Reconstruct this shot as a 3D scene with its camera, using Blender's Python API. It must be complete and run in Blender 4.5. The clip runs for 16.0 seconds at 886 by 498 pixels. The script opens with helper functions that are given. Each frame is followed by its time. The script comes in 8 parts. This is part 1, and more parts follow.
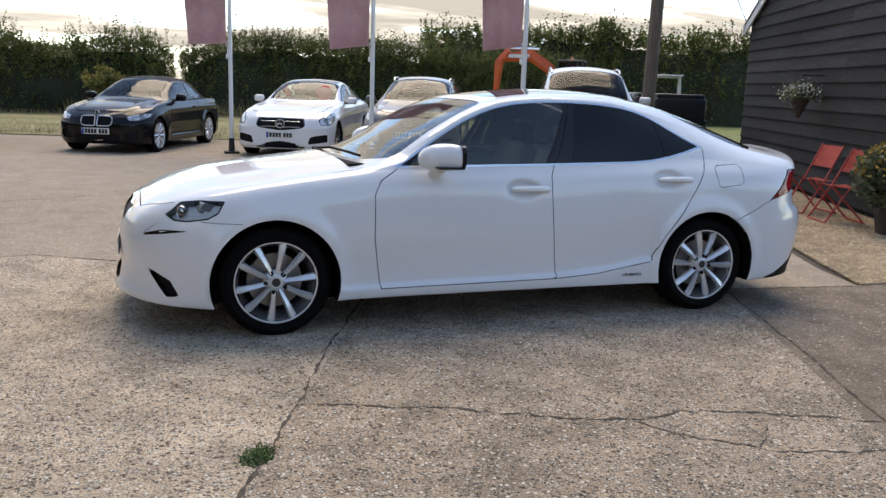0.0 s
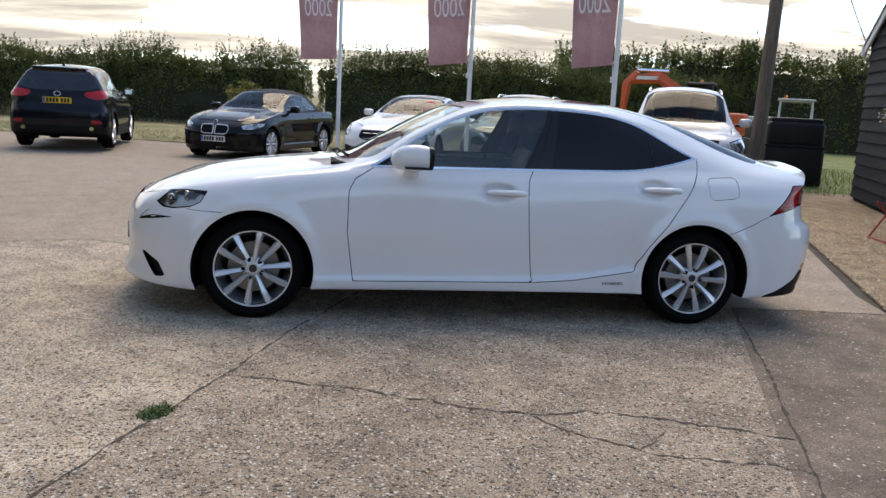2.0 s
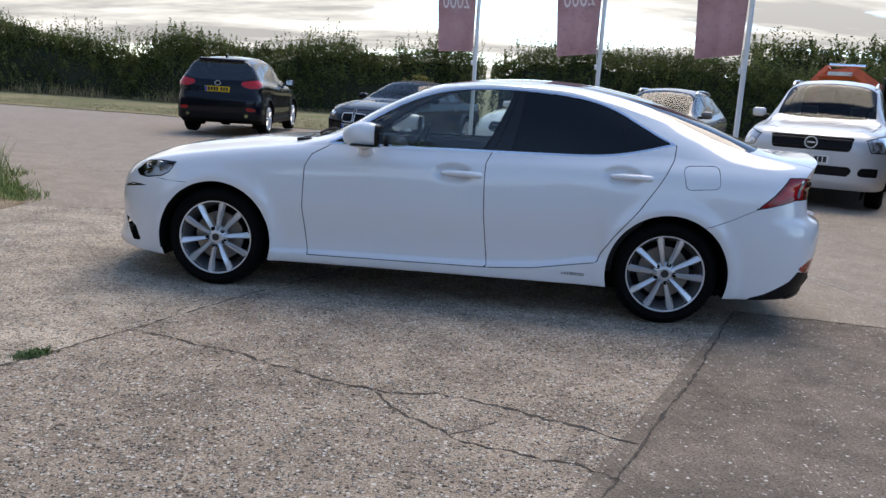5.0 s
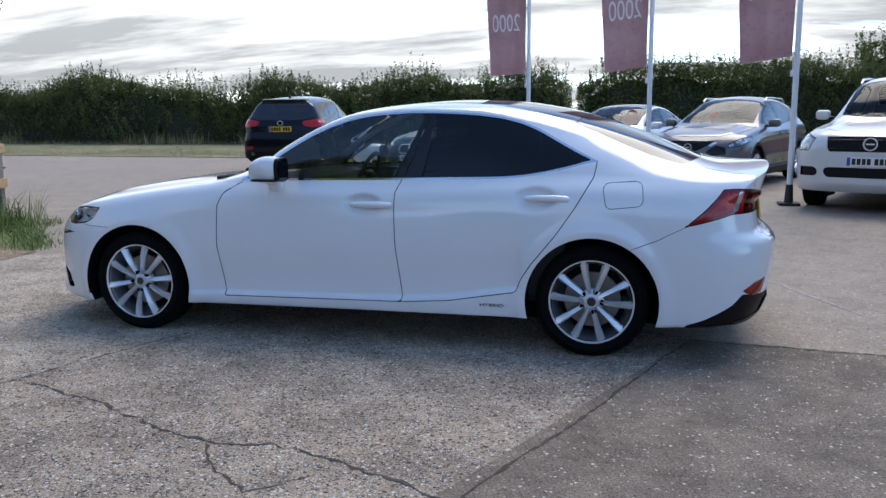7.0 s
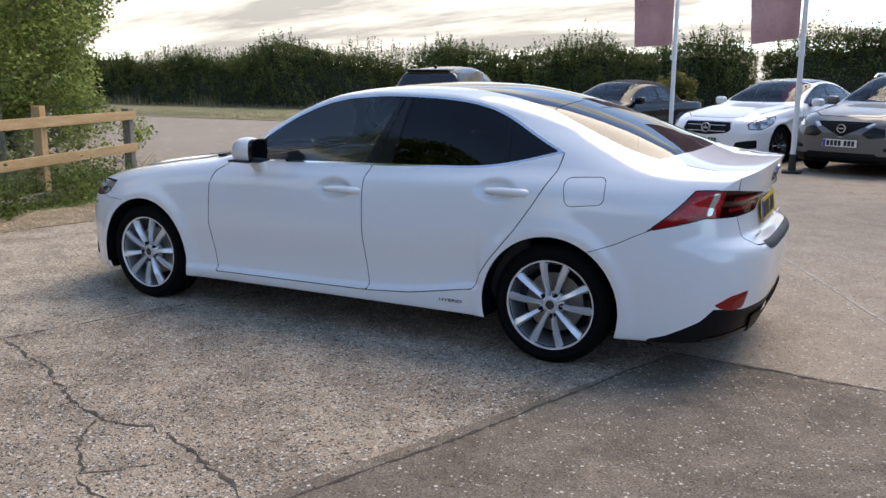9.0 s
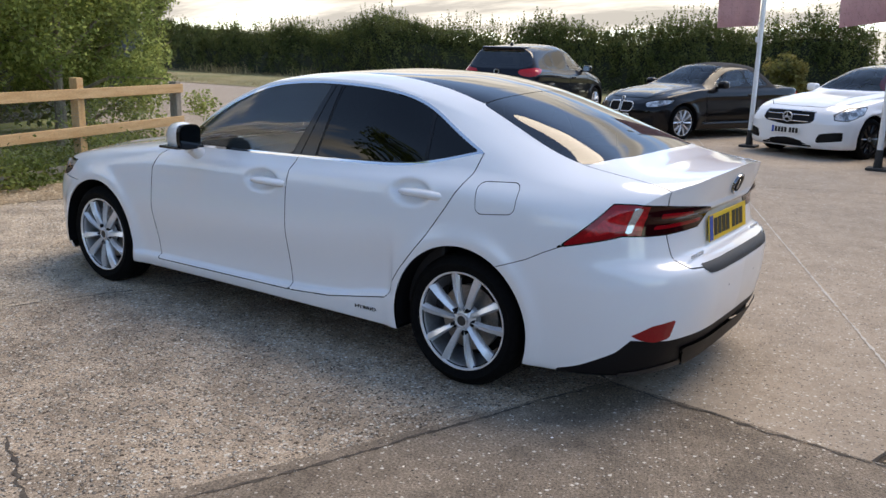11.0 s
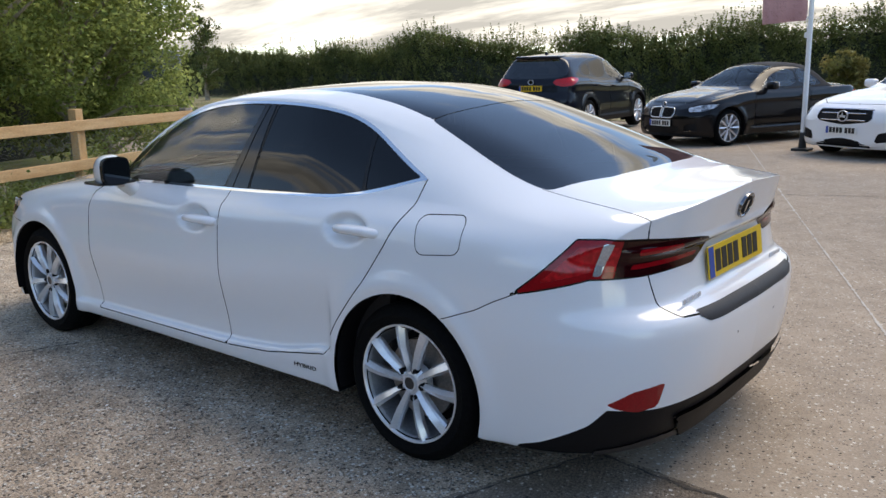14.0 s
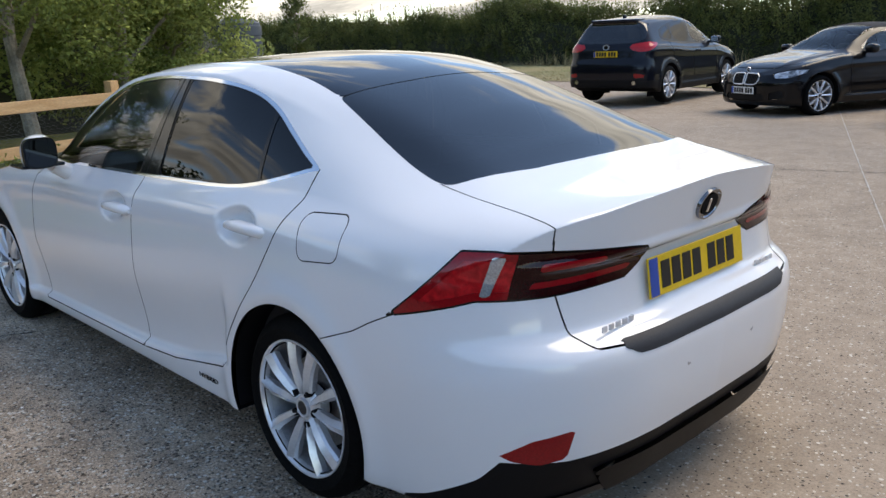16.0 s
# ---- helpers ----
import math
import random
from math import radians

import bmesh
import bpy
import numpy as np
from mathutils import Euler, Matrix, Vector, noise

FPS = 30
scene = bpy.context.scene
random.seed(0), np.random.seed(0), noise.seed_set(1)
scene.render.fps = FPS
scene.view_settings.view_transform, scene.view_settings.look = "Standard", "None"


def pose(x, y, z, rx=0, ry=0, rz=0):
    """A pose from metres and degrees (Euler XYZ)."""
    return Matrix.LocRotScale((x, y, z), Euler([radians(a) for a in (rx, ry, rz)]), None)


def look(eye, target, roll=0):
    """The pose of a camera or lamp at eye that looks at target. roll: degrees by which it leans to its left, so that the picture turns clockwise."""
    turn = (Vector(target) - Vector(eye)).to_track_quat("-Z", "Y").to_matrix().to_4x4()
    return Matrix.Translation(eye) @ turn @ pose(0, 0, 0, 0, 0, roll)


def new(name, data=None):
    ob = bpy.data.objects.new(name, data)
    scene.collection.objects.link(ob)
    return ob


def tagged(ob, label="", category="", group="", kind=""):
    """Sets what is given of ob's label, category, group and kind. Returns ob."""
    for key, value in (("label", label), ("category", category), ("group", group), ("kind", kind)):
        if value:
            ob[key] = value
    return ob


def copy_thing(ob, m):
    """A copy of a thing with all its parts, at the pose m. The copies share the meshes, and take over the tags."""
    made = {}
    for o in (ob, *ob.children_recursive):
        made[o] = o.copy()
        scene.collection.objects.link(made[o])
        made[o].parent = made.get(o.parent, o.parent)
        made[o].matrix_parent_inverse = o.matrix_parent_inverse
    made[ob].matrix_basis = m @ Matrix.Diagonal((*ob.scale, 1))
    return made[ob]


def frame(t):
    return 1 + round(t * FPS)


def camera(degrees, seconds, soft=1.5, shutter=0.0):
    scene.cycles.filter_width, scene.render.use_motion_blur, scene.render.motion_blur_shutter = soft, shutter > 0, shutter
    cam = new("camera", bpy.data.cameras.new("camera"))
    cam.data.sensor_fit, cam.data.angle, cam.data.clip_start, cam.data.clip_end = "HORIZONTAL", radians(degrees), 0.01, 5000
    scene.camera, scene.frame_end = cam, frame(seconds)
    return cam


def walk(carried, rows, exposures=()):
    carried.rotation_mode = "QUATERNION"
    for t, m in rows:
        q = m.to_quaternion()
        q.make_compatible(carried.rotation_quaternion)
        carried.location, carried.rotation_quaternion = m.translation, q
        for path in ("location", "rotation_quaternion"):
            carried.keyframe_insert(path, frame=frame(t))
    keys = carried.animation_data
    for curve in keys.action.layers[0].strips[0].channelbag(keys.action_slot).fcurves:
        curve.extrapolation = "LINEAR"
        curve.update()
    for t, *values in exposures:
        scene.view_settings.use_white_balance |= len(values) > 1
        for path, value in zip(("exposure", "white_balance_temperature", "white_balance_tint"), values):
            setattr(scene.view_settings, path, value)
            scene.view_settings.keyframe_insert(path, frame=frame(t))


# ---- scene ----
cam = camera(55.6, 16.0)
METRES, EYE, TILT, LEAN, TURN = 8.184, 1.424, 0.0, 0.0, -18.66
ROWS = [
    (0.0, 0.0, 0.0, 0.0, 0.35, -11.05, -1.8),
    (0.5, 0.0319, 0.0036, -0.0028, 2.94, -10.61, -2.3),
    (1.0, 0.0645, -0.0053, -0.005, 5.29, -10.32, -2.59),
    (1.5, 0.0976, -0.0174, -0.005, 7.97, -9.77, -2.69),
    (2.0, 0.1304, -0.0124, -0.0075, 10.67, -10.01, -2.97),
    (2.5, 0.1655, -0.0173, -0.0084, 12.93, -10.5, -3.14),
    (3.0, 0.1952, -0.0186, -0.0061, 14.82, -10.56, -3.01),
    (3.5, 0.2245, -0.0062, -0.0087, 16.79, -10.71, -3.43),
    (4.0, 0.2546, 0.0079, -0.0111, 19.27, -11.19, -3.97),
    (6.5, 0.3912, 0.1264, -0.011, 31.24, -9.77, -0.51),
    (7.0, 0.4242, 0.1517, -0.0093, 32.57, -9.32, 0.4),
    (7.5, 0.4572, 0.1762, -0.0047, 35.18, -8.69, 0.2),
    (8.0, 0.4806, 0.2046, -0.0025, 38.17, -9.8, 0.15),
    (8.5, 0.5059, 0.2369, -0.0002, 42.31, -10.79, -0.04),
    (11.0, 0.5678, 0.3924, 0.0117, 54.02, -13.31, -1.43),
    (11.5, 0.5665, 0.4202, 0.0162, 55.02, -14.12, -2.21),
    (12.0, 0.5683, 0.4442, 0.0176, 57.42, -14.9, -4.3),
    (12.5, 0.5673, 0.4541, 0.0153, 58.93, -14.86, -4.87),
    (13.0, 0.5569, 0.459, 0.0128, 57.81, -13.27, -2.88),
    (13.5, 0.5456, 0.4697, 0.0088, 56.77, -12.49, -0.29),
    (14.0, 0.5316, 0.4879, 0.0073, 57.62, -12.3, 1.29),
    (14.5, 0.5221, 0.5081, 0.0042, 57.71, -12.36, 1.93),
    (15.0, 0.5143, 0.5305, 0.0058, 58.31, -12.46, 2.44),
    (15.5, 0.5211, 0.5639, 0.0054, 62.23, -13.42, 2.0),
    (16.0, 0.515, 0.591, 0.0053, 64.42, -14.31, 2.04),
]
walk(cam, [(t, pose(-1.986, -5.447, EYE, TILT, LEAN, TURN) @ pose(METRES * x, METRES * y, METRES * z, 90 + pitch, roll, yaw)) for t, x, y, z, yaw, pitch, roll in ROWS],
     exposures=[(0.0, 1.32, 8050, 10), (4.0, 1.19, 7450, 10), (7.0, 1.17, 6350, 8), (8.0, 1.11, 6300, 8), (8.5, 1.26, 7150, 10), (11.0, 1.41, 7750, 10), (12.5, 1.40, 7850, 10), (14.5, 1.37, 7600, 8), (16.0, 1.35, 7650, 8)])

# ---- world, sun ----
SUN_ELEV, SUN_AZ = 57.0, 15.0  # degrees; azimuth clockwise from +y
world = bpy.data.worlds.new("sky_world")
scene.world = world
world.use_nodes = True
wt = world.node_tree
for n_ in list(wt.nodes):
    wt.nodes.remove(n_)


def wn(kind, **kw):
    nd = wt.nodes.new(kind)
    for k, v in kw.items():
        if k in nd.inputs:
            nd.inputs[k].default_value = v
    return nd


w_out = wn("ShaderNodeOutputWorld")
w_bg = wn("ShaderNodeBackground", Strength=0.15)
w_sky = wn("ShaderNodeTexSky")
w_sky.sky_type, w_sky.sun_disc = "NISHITA", False
w_sky.sun_elevation, w_sky.sun_rotation = radians(SUN_ELEV), radians(SUN_AZ)
w_sky.air_density, w_sky.dust_density, w_sky.ozone_density = 0.75, 0.05, 2.6
w_tc = wn("ShaderNodeTexCoord")
w_sep = wn("ShaderNodeSeparateXYZ")
wt.links.new(w_tc.outputs["Generated"], w_sep.inputs[0])
# a cloud deck: the direction divided by its height gives places on a flat layer
w_h = wn("ShaderNodeMath")
w_h.operation = "MAXIMUM"
w_h.inputs[1].default_value = 0.0
wt.links.new(w_sep.outputs["Z"], w_h.inputs[0])
w_h2 = wn("ShaderNodeMath")
w_h2.operation = "ADD"
w_h2.inputs[1].default_value = 0.16
wt.links.new(w_h.outputs[0], w_h2.inputs[0])
w_div = wn("ShaderNodeVectorMath")
w_div.operation = "DIVIDE"
w_comb = wn("ShaderNodeCombineXYZ")
for a_ in ("X", "Y", "Z"):
    wt.links.new(w_h2.outputs[0], w_comb.inputs[a_])
wt.links.new(w_tc.outputs["Generated"], w_div.inputs[0])
wt.links.new(w_comb.outputs[0], w_div.inputs[1])
w_map = wn("ShaderNodeMapping")
w_map.inputs["Scale"].default_value = (0.42, 1.15, 0.25)
w_map.inputs["Rotation"].default_value = (0, 0, radians(24))
w_map.inputs["Location"].default_value = (3.1, 0.7, 0.0)
wt.links.new(w_div.outputs[0], w_map.inputs[0])
w_n1 = wn("ShaderNodeTexNoise", Scale=1.5, Detail=9.0, Roughness=0.56, Distortion=0.25)
wt.links.new(w_map.outputs[0], w_n1.inputs["Vector"])
w_r1 = wn("ShaderNodeValToRGB")
w_r1.color_ramp.elements[0].position, w_r1.color_ramp.elements[1].position = 0.455, 0.515
# fewer clouds overhead than towards the horizon
w_cov = wn("ShaderNodeMath")
w_cov.operation = "MULTIPLY_ADD"
w_cov.inputs[1].default_value = -0.24
wt.links.new(w_h.outputs[0], w_cov.inputs[0])
# more cloud towards the west and north
w_bank = wn("ShaderNodeVectorMath")
w_bank.operation = "DOT_PRODUCT"
w_bank.inputs[1].default_value = (-0.10, 0.05, 0.0)
wt.links.new(w_tc.outputs["Generated"], w_bank.inputs[0])
w_sum = wn("ShaderNodeMath")
w_sum.operation = "ADD"
wt.links.new(w_n1.outputs["Fac"], w_sum.inputs[0])
wt.links.new(w_bank.outputs["Value"], w_sum.inputs[1])
wt.links.new(w_sum.outputs[0], w_cov.inputs[2])
wt.links.new(w_cov.outputs[0], w_r1.inputs[0])
# cloud tone: bright tops, greyer thick parts
w_n2 = wn("ShaderNodeTexNoise", Scale=1.5, Detail=6.0, Roughness=0.6)
wt.links.new(w_map.outputs[0], w_n2.inputs["Vector"])
w_r2 = wn("ShaderNodeValToRGB")
e_ = w_r2.color_ramp.elements
e_[0].position, e_[0].color = 0.38, (6.9, 6.9, 6.9, 1)
e_[1].position, e_[1].color = 0.58, (2.7, 2.75, 2.85, 1)
wt.links.new(w_n2.outputs["Fac"], w_r2.inputs[0])
w_far = wn("ShaderNodeMapRange")
w_far.inputs["From Min"].default_value, w_far.inputs["From Max"].default_value = 0.05, 0.38
w_far.inputs["To Min"].default_value, w_far.inputs["To Max"].default_value = 0.60, 1.06
wt.links.new(w_h.outputs[0], w_far.inputs[0])
w_dim = wn("ShaderNodeVectorMath")
w_dim.operation = "SCALE"
wt.links.new(w_r2.outputs["Color"], w_dim.inputs[0])
wt.links.new(w_far.outputs[0], w_dim.inputs["Scale"])
w_mix = wn("ShaderNodeMix")
w_mix.data_type = "RGBA"
wt.links.new(w_r1.outputs["Color"], w_mix.inputs["Factor"])
wt.links.new(w_sky.outputs["Color"], w_mix.inputs["A"])
wt.links.new(w_dim.outputs[0], w_mix.inputs["B"])
wt.links.new(w_mix.outputs["Result"], w_bg.inputs["Color"])
wt.links.new(w_bg.outputs[0], w_out.inputs[0])

sun_data = bpy.data.lights.new("sun", "SUN")
sun_data.energy, sun_data.angle, sun_data.color = 1.05, radians(42.0), (1.0, 0.90, 0.77)
sun = new("sun", sun_data)
s_az, s_el = radians(SUN_AZ), radians(SUN_ELEV)
sun_from = Vector((math.sin(s_az) * math.cos(s_el), math.cos(s_az) * math.cos(s_el), math.sin(s_el)))
sun.matrix_world = look(sun_from * 60, (0, 0, 0))

# ---- materials ----
def mat(name, color=(0.5, 0.5, 0.5), rough=0.5, metal=0.0, vary=0.0, scale=8.0, bump=0.0, bump_scale=None, coat=0.0, color2=None,
        spec=0.5, trans=0.0, alpha=1.0, fine=None, ramp=(0.35, 0.65), coords="Object", random_obj=0.0, random_island=0.0, stretch=(1, 1, 1), sheen=0.0):
    """A procedural surface: two colours mixed by noise at two scales, with bump."""
    m = bpy.data.materials.new(name)
    m.use_nodes = True
    t = m.node_tree
    b = t.nodes["Principled BSDF"]
    b.inputs["Base Color"].default_value = (*color, 1)
    b.inputs["Roughness"].default_value, b.inputs["Metallic"].default_value = rough, metal
    b.inputs["Coat Weight"].default_value, b.inputs["Coat Roughness"].default_value, b.inputs["Coat IOR"].default_value = coat, 0.03, 1.5
    b.inputs["Specular IOR Level"].default_value = spec
    b.inputs["Transmission Weight"].default_value, b.inputs["Alpha"].default_value = trans, alpha
    tc = t.nodes.new("ShaderNodeTexCoord")
    mp = t.nodes.new("ShaderNodeMapping")
    mp.inputs["Scale"].default_value = stretch
    t.links.new(tc.outputs[coords], mp.inputs[0])
    last = None
    if color2 is not None:
        n1 = t.nodes.new("ShaderNodeTexNoise")
        n1.inputs["Scale"].default_value, n1.inputs["Detail"].default_value, n1.inputs["Roughness"].default_value = scale, 6, 0.62
        t.links.new(mp.outputs[0], n1.inputs["Vector"])
        r = t.nodes.new("ShaderNodeValToRGB")
        r.color_ramp.elements[0].position, r.color_ramp.elements[1].position = ramp
        r.color_ramp.elements[0].color, r.color_ramp.elements[1].color = (*color, 1), (*color2, 1)
        t.links.new(n1.outputs["Fac"], r.inputs[0])
        last = r.outputs[0]
    if vary or random_obj or random_island:
        hv = t.nodes.new("ShaderNodeHueSaturation")
        if last:
            t.links.new(last, hv.inputs["Color"])
        else:
            hv.inputs["Color"].default_value = (*color, 1)
        val = None
        if vary:
            n2 = t.nodes.new("ShaderNodeTexNoise")
            n2.inputs["Scale"].default_value, n2.inputs["Detail"].default_value = (fine or scale * 7), 4
            t.links.new(mp.outputs[0], n2.inputs["Vector"])
            mr = t.nodes.new("ShaderNodeMapRange")
            mr.inputs["From Min"].default_value, mr.inputs["From Max"].default_value = 0.3, 0.7
            mr.inputs["To Min"].default_value, mr.inputs["To Max"].default_value = 1 - vary, 1 + vary
            t.links.new(n2.outputs["Fac"], mr.inputs[0])
            val = mr.outputs[0]
        src = None
        if random_obj:
            oi = t.nodes.new("ShaderNodeObjectInfo")
            src, amount = oi.outputs["Random"], random_obj
        elif random_island:
            gi = t.nodes.new("ShaderNodeNewGeometry")
            src, amount = gi.outputs["Random Per Island"], random_island
        if src is not None:
            mr2 = t.nodes.new("ShaderNodeMapRange")
            mr2.inputs["To Min"].default_value, mr2.inputs["To Max"].default_value = 1 - amount, 1 + amount
            t.links.new(src, mr2.inputs[0])
            if val is not None:
                mu = t.nodes.new("ShaderNodeMath")
                mu.operation = "MULTIPLY"
                t.links.new(val, mu.inputs[0])
                t.links.new(mr2.outputs[0], mu.inputs[1])
                val = mu.outputs[0]
            else:
                val = mr2.outputs[0]
        t.links.new(val, hv.inputs["Value"])
        last = hv.outputs[0]
    if last:
        t.links.new(last, b.inputs["Base Color"])
    if bump:
        n3 = t.nodes.new("ShaderNodeTexNoise")
        n3.inputs["Scale"].default_value, n3.inputs["Detail"].default_value = (bump_scale or scale * 5), 5
        t.links.new(mp.outputs[0], n3.inputs["Vector"])
        bp = t.nodes.new("ShaderNodeBump")
        bp.inputs["Strength"].default_value, bp.inputs["Distance"].default_value = bump, 0.02
        t.links.new(n3.outputs["Fac"], bp.inputs["Height"])
        t.links.new(bp.outputs[0], b.inputs["Normal"])
    return m


def glass_mat(name, tint, rough=0.0, density=0.5):
    """Thin car or lamp glass: a tinted see-through sheet with a real gloss."""
    m = bpy.data.materials.new(name)
    m.use_nodes = True
    t = m.node_tree
    t.nodes.remove(t.nodes["Principled BSDF"])
    tr = t.nodes.new("ShaderNodeBsdfTransparent")
    tr.inputs[0].default_value = (*tint, 1)
    gl = t.nodes.new("ShaderNodeBsdfGlossy")
    gl.inputs["Roughness"].default_value = rough
    fr = t.nodes.new("ShaderNodeFresnel")
    fr.inputs["IOR"].default_value = 1.0 + density
    mx = t.nodes.new("ShaderNodeMixShader")
    t.links.new(fr.outputs[0], mx.inputs[0])
    t.links.new(tr.outputs[0], mx.inputs[1])
    t.links.new(gl.outputs[0], mx.inputs[2])
    t.links.new(mx.outputs[0], t.nodes["Material Output"].inputs[0])
    return m


def paint(name, color, flake=0.03, rough=0.35, metal=0.0, coat=1.0, gloss=1.5):
    m = mat(name, color, rough, metal, vary=flake, scale=3.0, fine=900, coat=coat, spec=0.15 if gloss > 1.45 else 0.05)
    m.node_tree.nodes["Principled BSDF"].inputs["Coat IOR"].default_value = gloss
    return m


M_WHITE = paint("pearl_white_paint", (0.80, 0.80, 0.805), 0.03, 0.30, gloss=1.65)
M_WHITE.node_tree.nodes["Principled BSDF"].inputs["Coat Roughness"].default_value = 0.05
M_BLACKP = paint("gloss_black_paint", (0.003, 0.003, 0.004), 0.05, 0.4, coat=0.8, gloss=1.38)
M_NAVY = paint("dark_navy_paint", (0.003, 0.004, 0.009), 0.1, 0.4, coat=0.8, gloss=1.38)
M_GREYP = paint("metallic_grey_paint", (0.135, 0.132, 0.13), 0.12, 0.4, 0.45, coat=0.8)
M_SILVER = paint("metallic_silver_paint", (0.60, 0.605, 0.61), 0.08, 0.42, 0.3, coat=0.7)
M_WHITE2 = paint("plain_white_paint", (0.80, 0.80, 0.80), 0.02, 0.3)
M_GAP = mat("panel_gap_black", (0.005, 0.005, 0.006), 0.8, spec=0.15, vary=0.2, scale=20)
M_PLASTIC = mat("black_trim_plastic", (0.006, 0.006, 0.007), 0.5, spec=0.16, vary=0.15, scale=30, bump=0.05, bump_scale=400)
M_GUARD = mat("grey_rubber_guard", (0.030, 0.031, 0.034), 0.55, spec=0.3, vary=0.15, scale=30, bump=0.05, bump_scale=300)
M_DARKCHROME = mat("smoked_chrome", (0.22, 0.225, 0.24), 0.12, 1.0, vary=0.05, scale=20)
M_GLOSSBLK = mat("gloss_black_trim", (0.006, 0.006, 0.007), 0.25, spec=0.3, vary=0.1, scale=10)
M_ROOFGLASS = mat("dark_roof_glass", (0.004, 0.005, 0.008), 0.03, spec=0.45, vary=0.1, scale=4)
M_CHROME = mat("chrome", (0.75, 0.76, 0.78), 0.08, 1.0, vary=0.05, scale=20)
M_ALLOY = mat("silver_alloy", (0.78, 0.785, 0.80), 0.24, 0.48, vary=0.06, scale=12, coat=0.5)
M_ALLOYD = mat("dark_alloy_grey", (0.05, 0.05, 0.052), 0.45, 0.6, vary=0.1, scale=12)
M_BARREL = mat("silver_wheel_barrel", (0.26, 0.265, 0.275), 0.38, 0.6, vary=0.12, scale=12)
M_DISC = mat("brake_disc_steel", (0.25, 0.24, 0.23), 0.4, 0.9, vary=0.2, scale=10, fine=120)
M_TYRE = mat("tyre_rubber", (0.005, 0.005, 0.005), 0.75, spec=0.07, vary=0.25, scale=8, bump=0.2, bump_scale=150)
M_GLASS_F = glass_mat("clear_car_glass", (0.78, 0.84, 0.80), density=0.80)
M_GLASS_W = glass_mat("other_windscreen_glass", (0.50, 0.56, 0.56), density=0.30)
M_PILLAR = mat("dark_grey_pillar_film", (0.010, 0.010, 0.011), 0.10, spec=0.4, coat=0.0, vary=0.1, scale=10)
M_GLASS_D = glass_mat("privacy_car_glass", (0.010, 0.011, 0.014), density=0.50)
M_GLASS_R = glass_mat("tinted_screen_glass", (0.06, 0.065, 0.07), density=0.85)
M_LAMP_RED = mat("red_lamp_plastic", (0.27, 0.004, 0.008), 0.08, coat=0.8, spec=0.1, vary=0.15, scale=25)
M_LAMP_DARK = mat("smoked_red_lamp", (0.022, 0.0015, 0.0025), 0.08, coat=0.25, spec=0.2, vary=0.2, scale=25)
M_LAMP_CLEAR = mat("clear_lamp_plastic", (0.55, 0.57, 0.60), 0.06, 0.6, coat=1.0, vary=0.25, scale=30)
M_LAMP_GLASS = glass_mat("headlamp_lens", (0.9, 0.92, 0.94), density=0.5)
M_BOWL = mat("bright_lamp_bowl", (0.86, 0.87, 0.88), 0.3, 0.0, vary=0.25, scale=25)
M_MIRROR = mat("dim_mirror_glass", (0.03, 0.032, 0.036), 0.02, 1.0, vary=0.05, scale=8)
M_HEADLAMP = mat("shaded_headlamp_plastic", (0.10, 0.105, 0.11), 0.12, 0.5, coat=1.0, color2=(0.62, 0.64, 0.66), scale=9, ramp=(0.42, 0.58), vary=0.3, fine=50)
M_SILVERTRIM = mat("silver_trim", (0.70, 0.71, 0.73), 0.22, 0.45, vary=0.08, scale=20)
M_LAMP_CORE = mat("bright_red_lamp_lens", (0.46, 0.010, 0.014), 0.12, coat=0.8, spec=0.1, vary=0.35, scale=14, fine=60)
M_AMBER = mat("amber_lamp_plastic", (0.6, 0.16, 0.02), 0.1, coat=1.0, vary=0.1, scale=20)
M_PLATE_Y = mat("yellow_plate", (0.78, 0.50, 0.02), 0.35, vary=0.05, scale=10)
M_PLATE_W = mat("white_plate", (0.75, 0.75, 0.72), 0.35, vary=0.05, scale=10)
M_PLATE_INK = mat("plate_black", (0.012, 0.012, 0.012), 0.4, vary=0.1, scale=40)
M_PLATE_B = mat("plate_blue", (0.02, 0.07, 0.35), 0.4, vary=0.1, scale=40)
M_SEAT = mat("dark_seat_leather", (0.035, 0.034, 0.035), 0.55, vary=0.2, scale=12, bump=0.1, bump_scale=200)
M_CREAM = mat("cream_trim", (0.42, 0.38, 0.32), 0.6, vary=0.1, scale=10)
M_DASH = mat("dark_dashboard", (0.02, 0.02, 0.022), 0.6, vary=0.15, scale=12)

# ---- mesh helpers ----
def link_mesh(name, verts, faces, material, parent=None, label="", smooth=True, normals=None, kind="", m=None):
    me = bpy.data.meshes.new(name)
    me.from_pydata([tuple(v) for v in verts], [], [tuple(f) for f in faces])
    me.materials.append(material)
    if smooth:
        me.polygons.foreach_set("use_smooth", [True] * len(me.polygons))
    me.update()
    if normals is not None:
        me.normals_split_custom_set_from_vertices([tuple(n) for n in normals])
    ob = new(name, me)
    if parent is not None:
        ob.parent = parent
    if m is not None:
        ob.matrix_basis = m
    if label or kind:
        tagged(ob, label, kind=kind)
    return ob


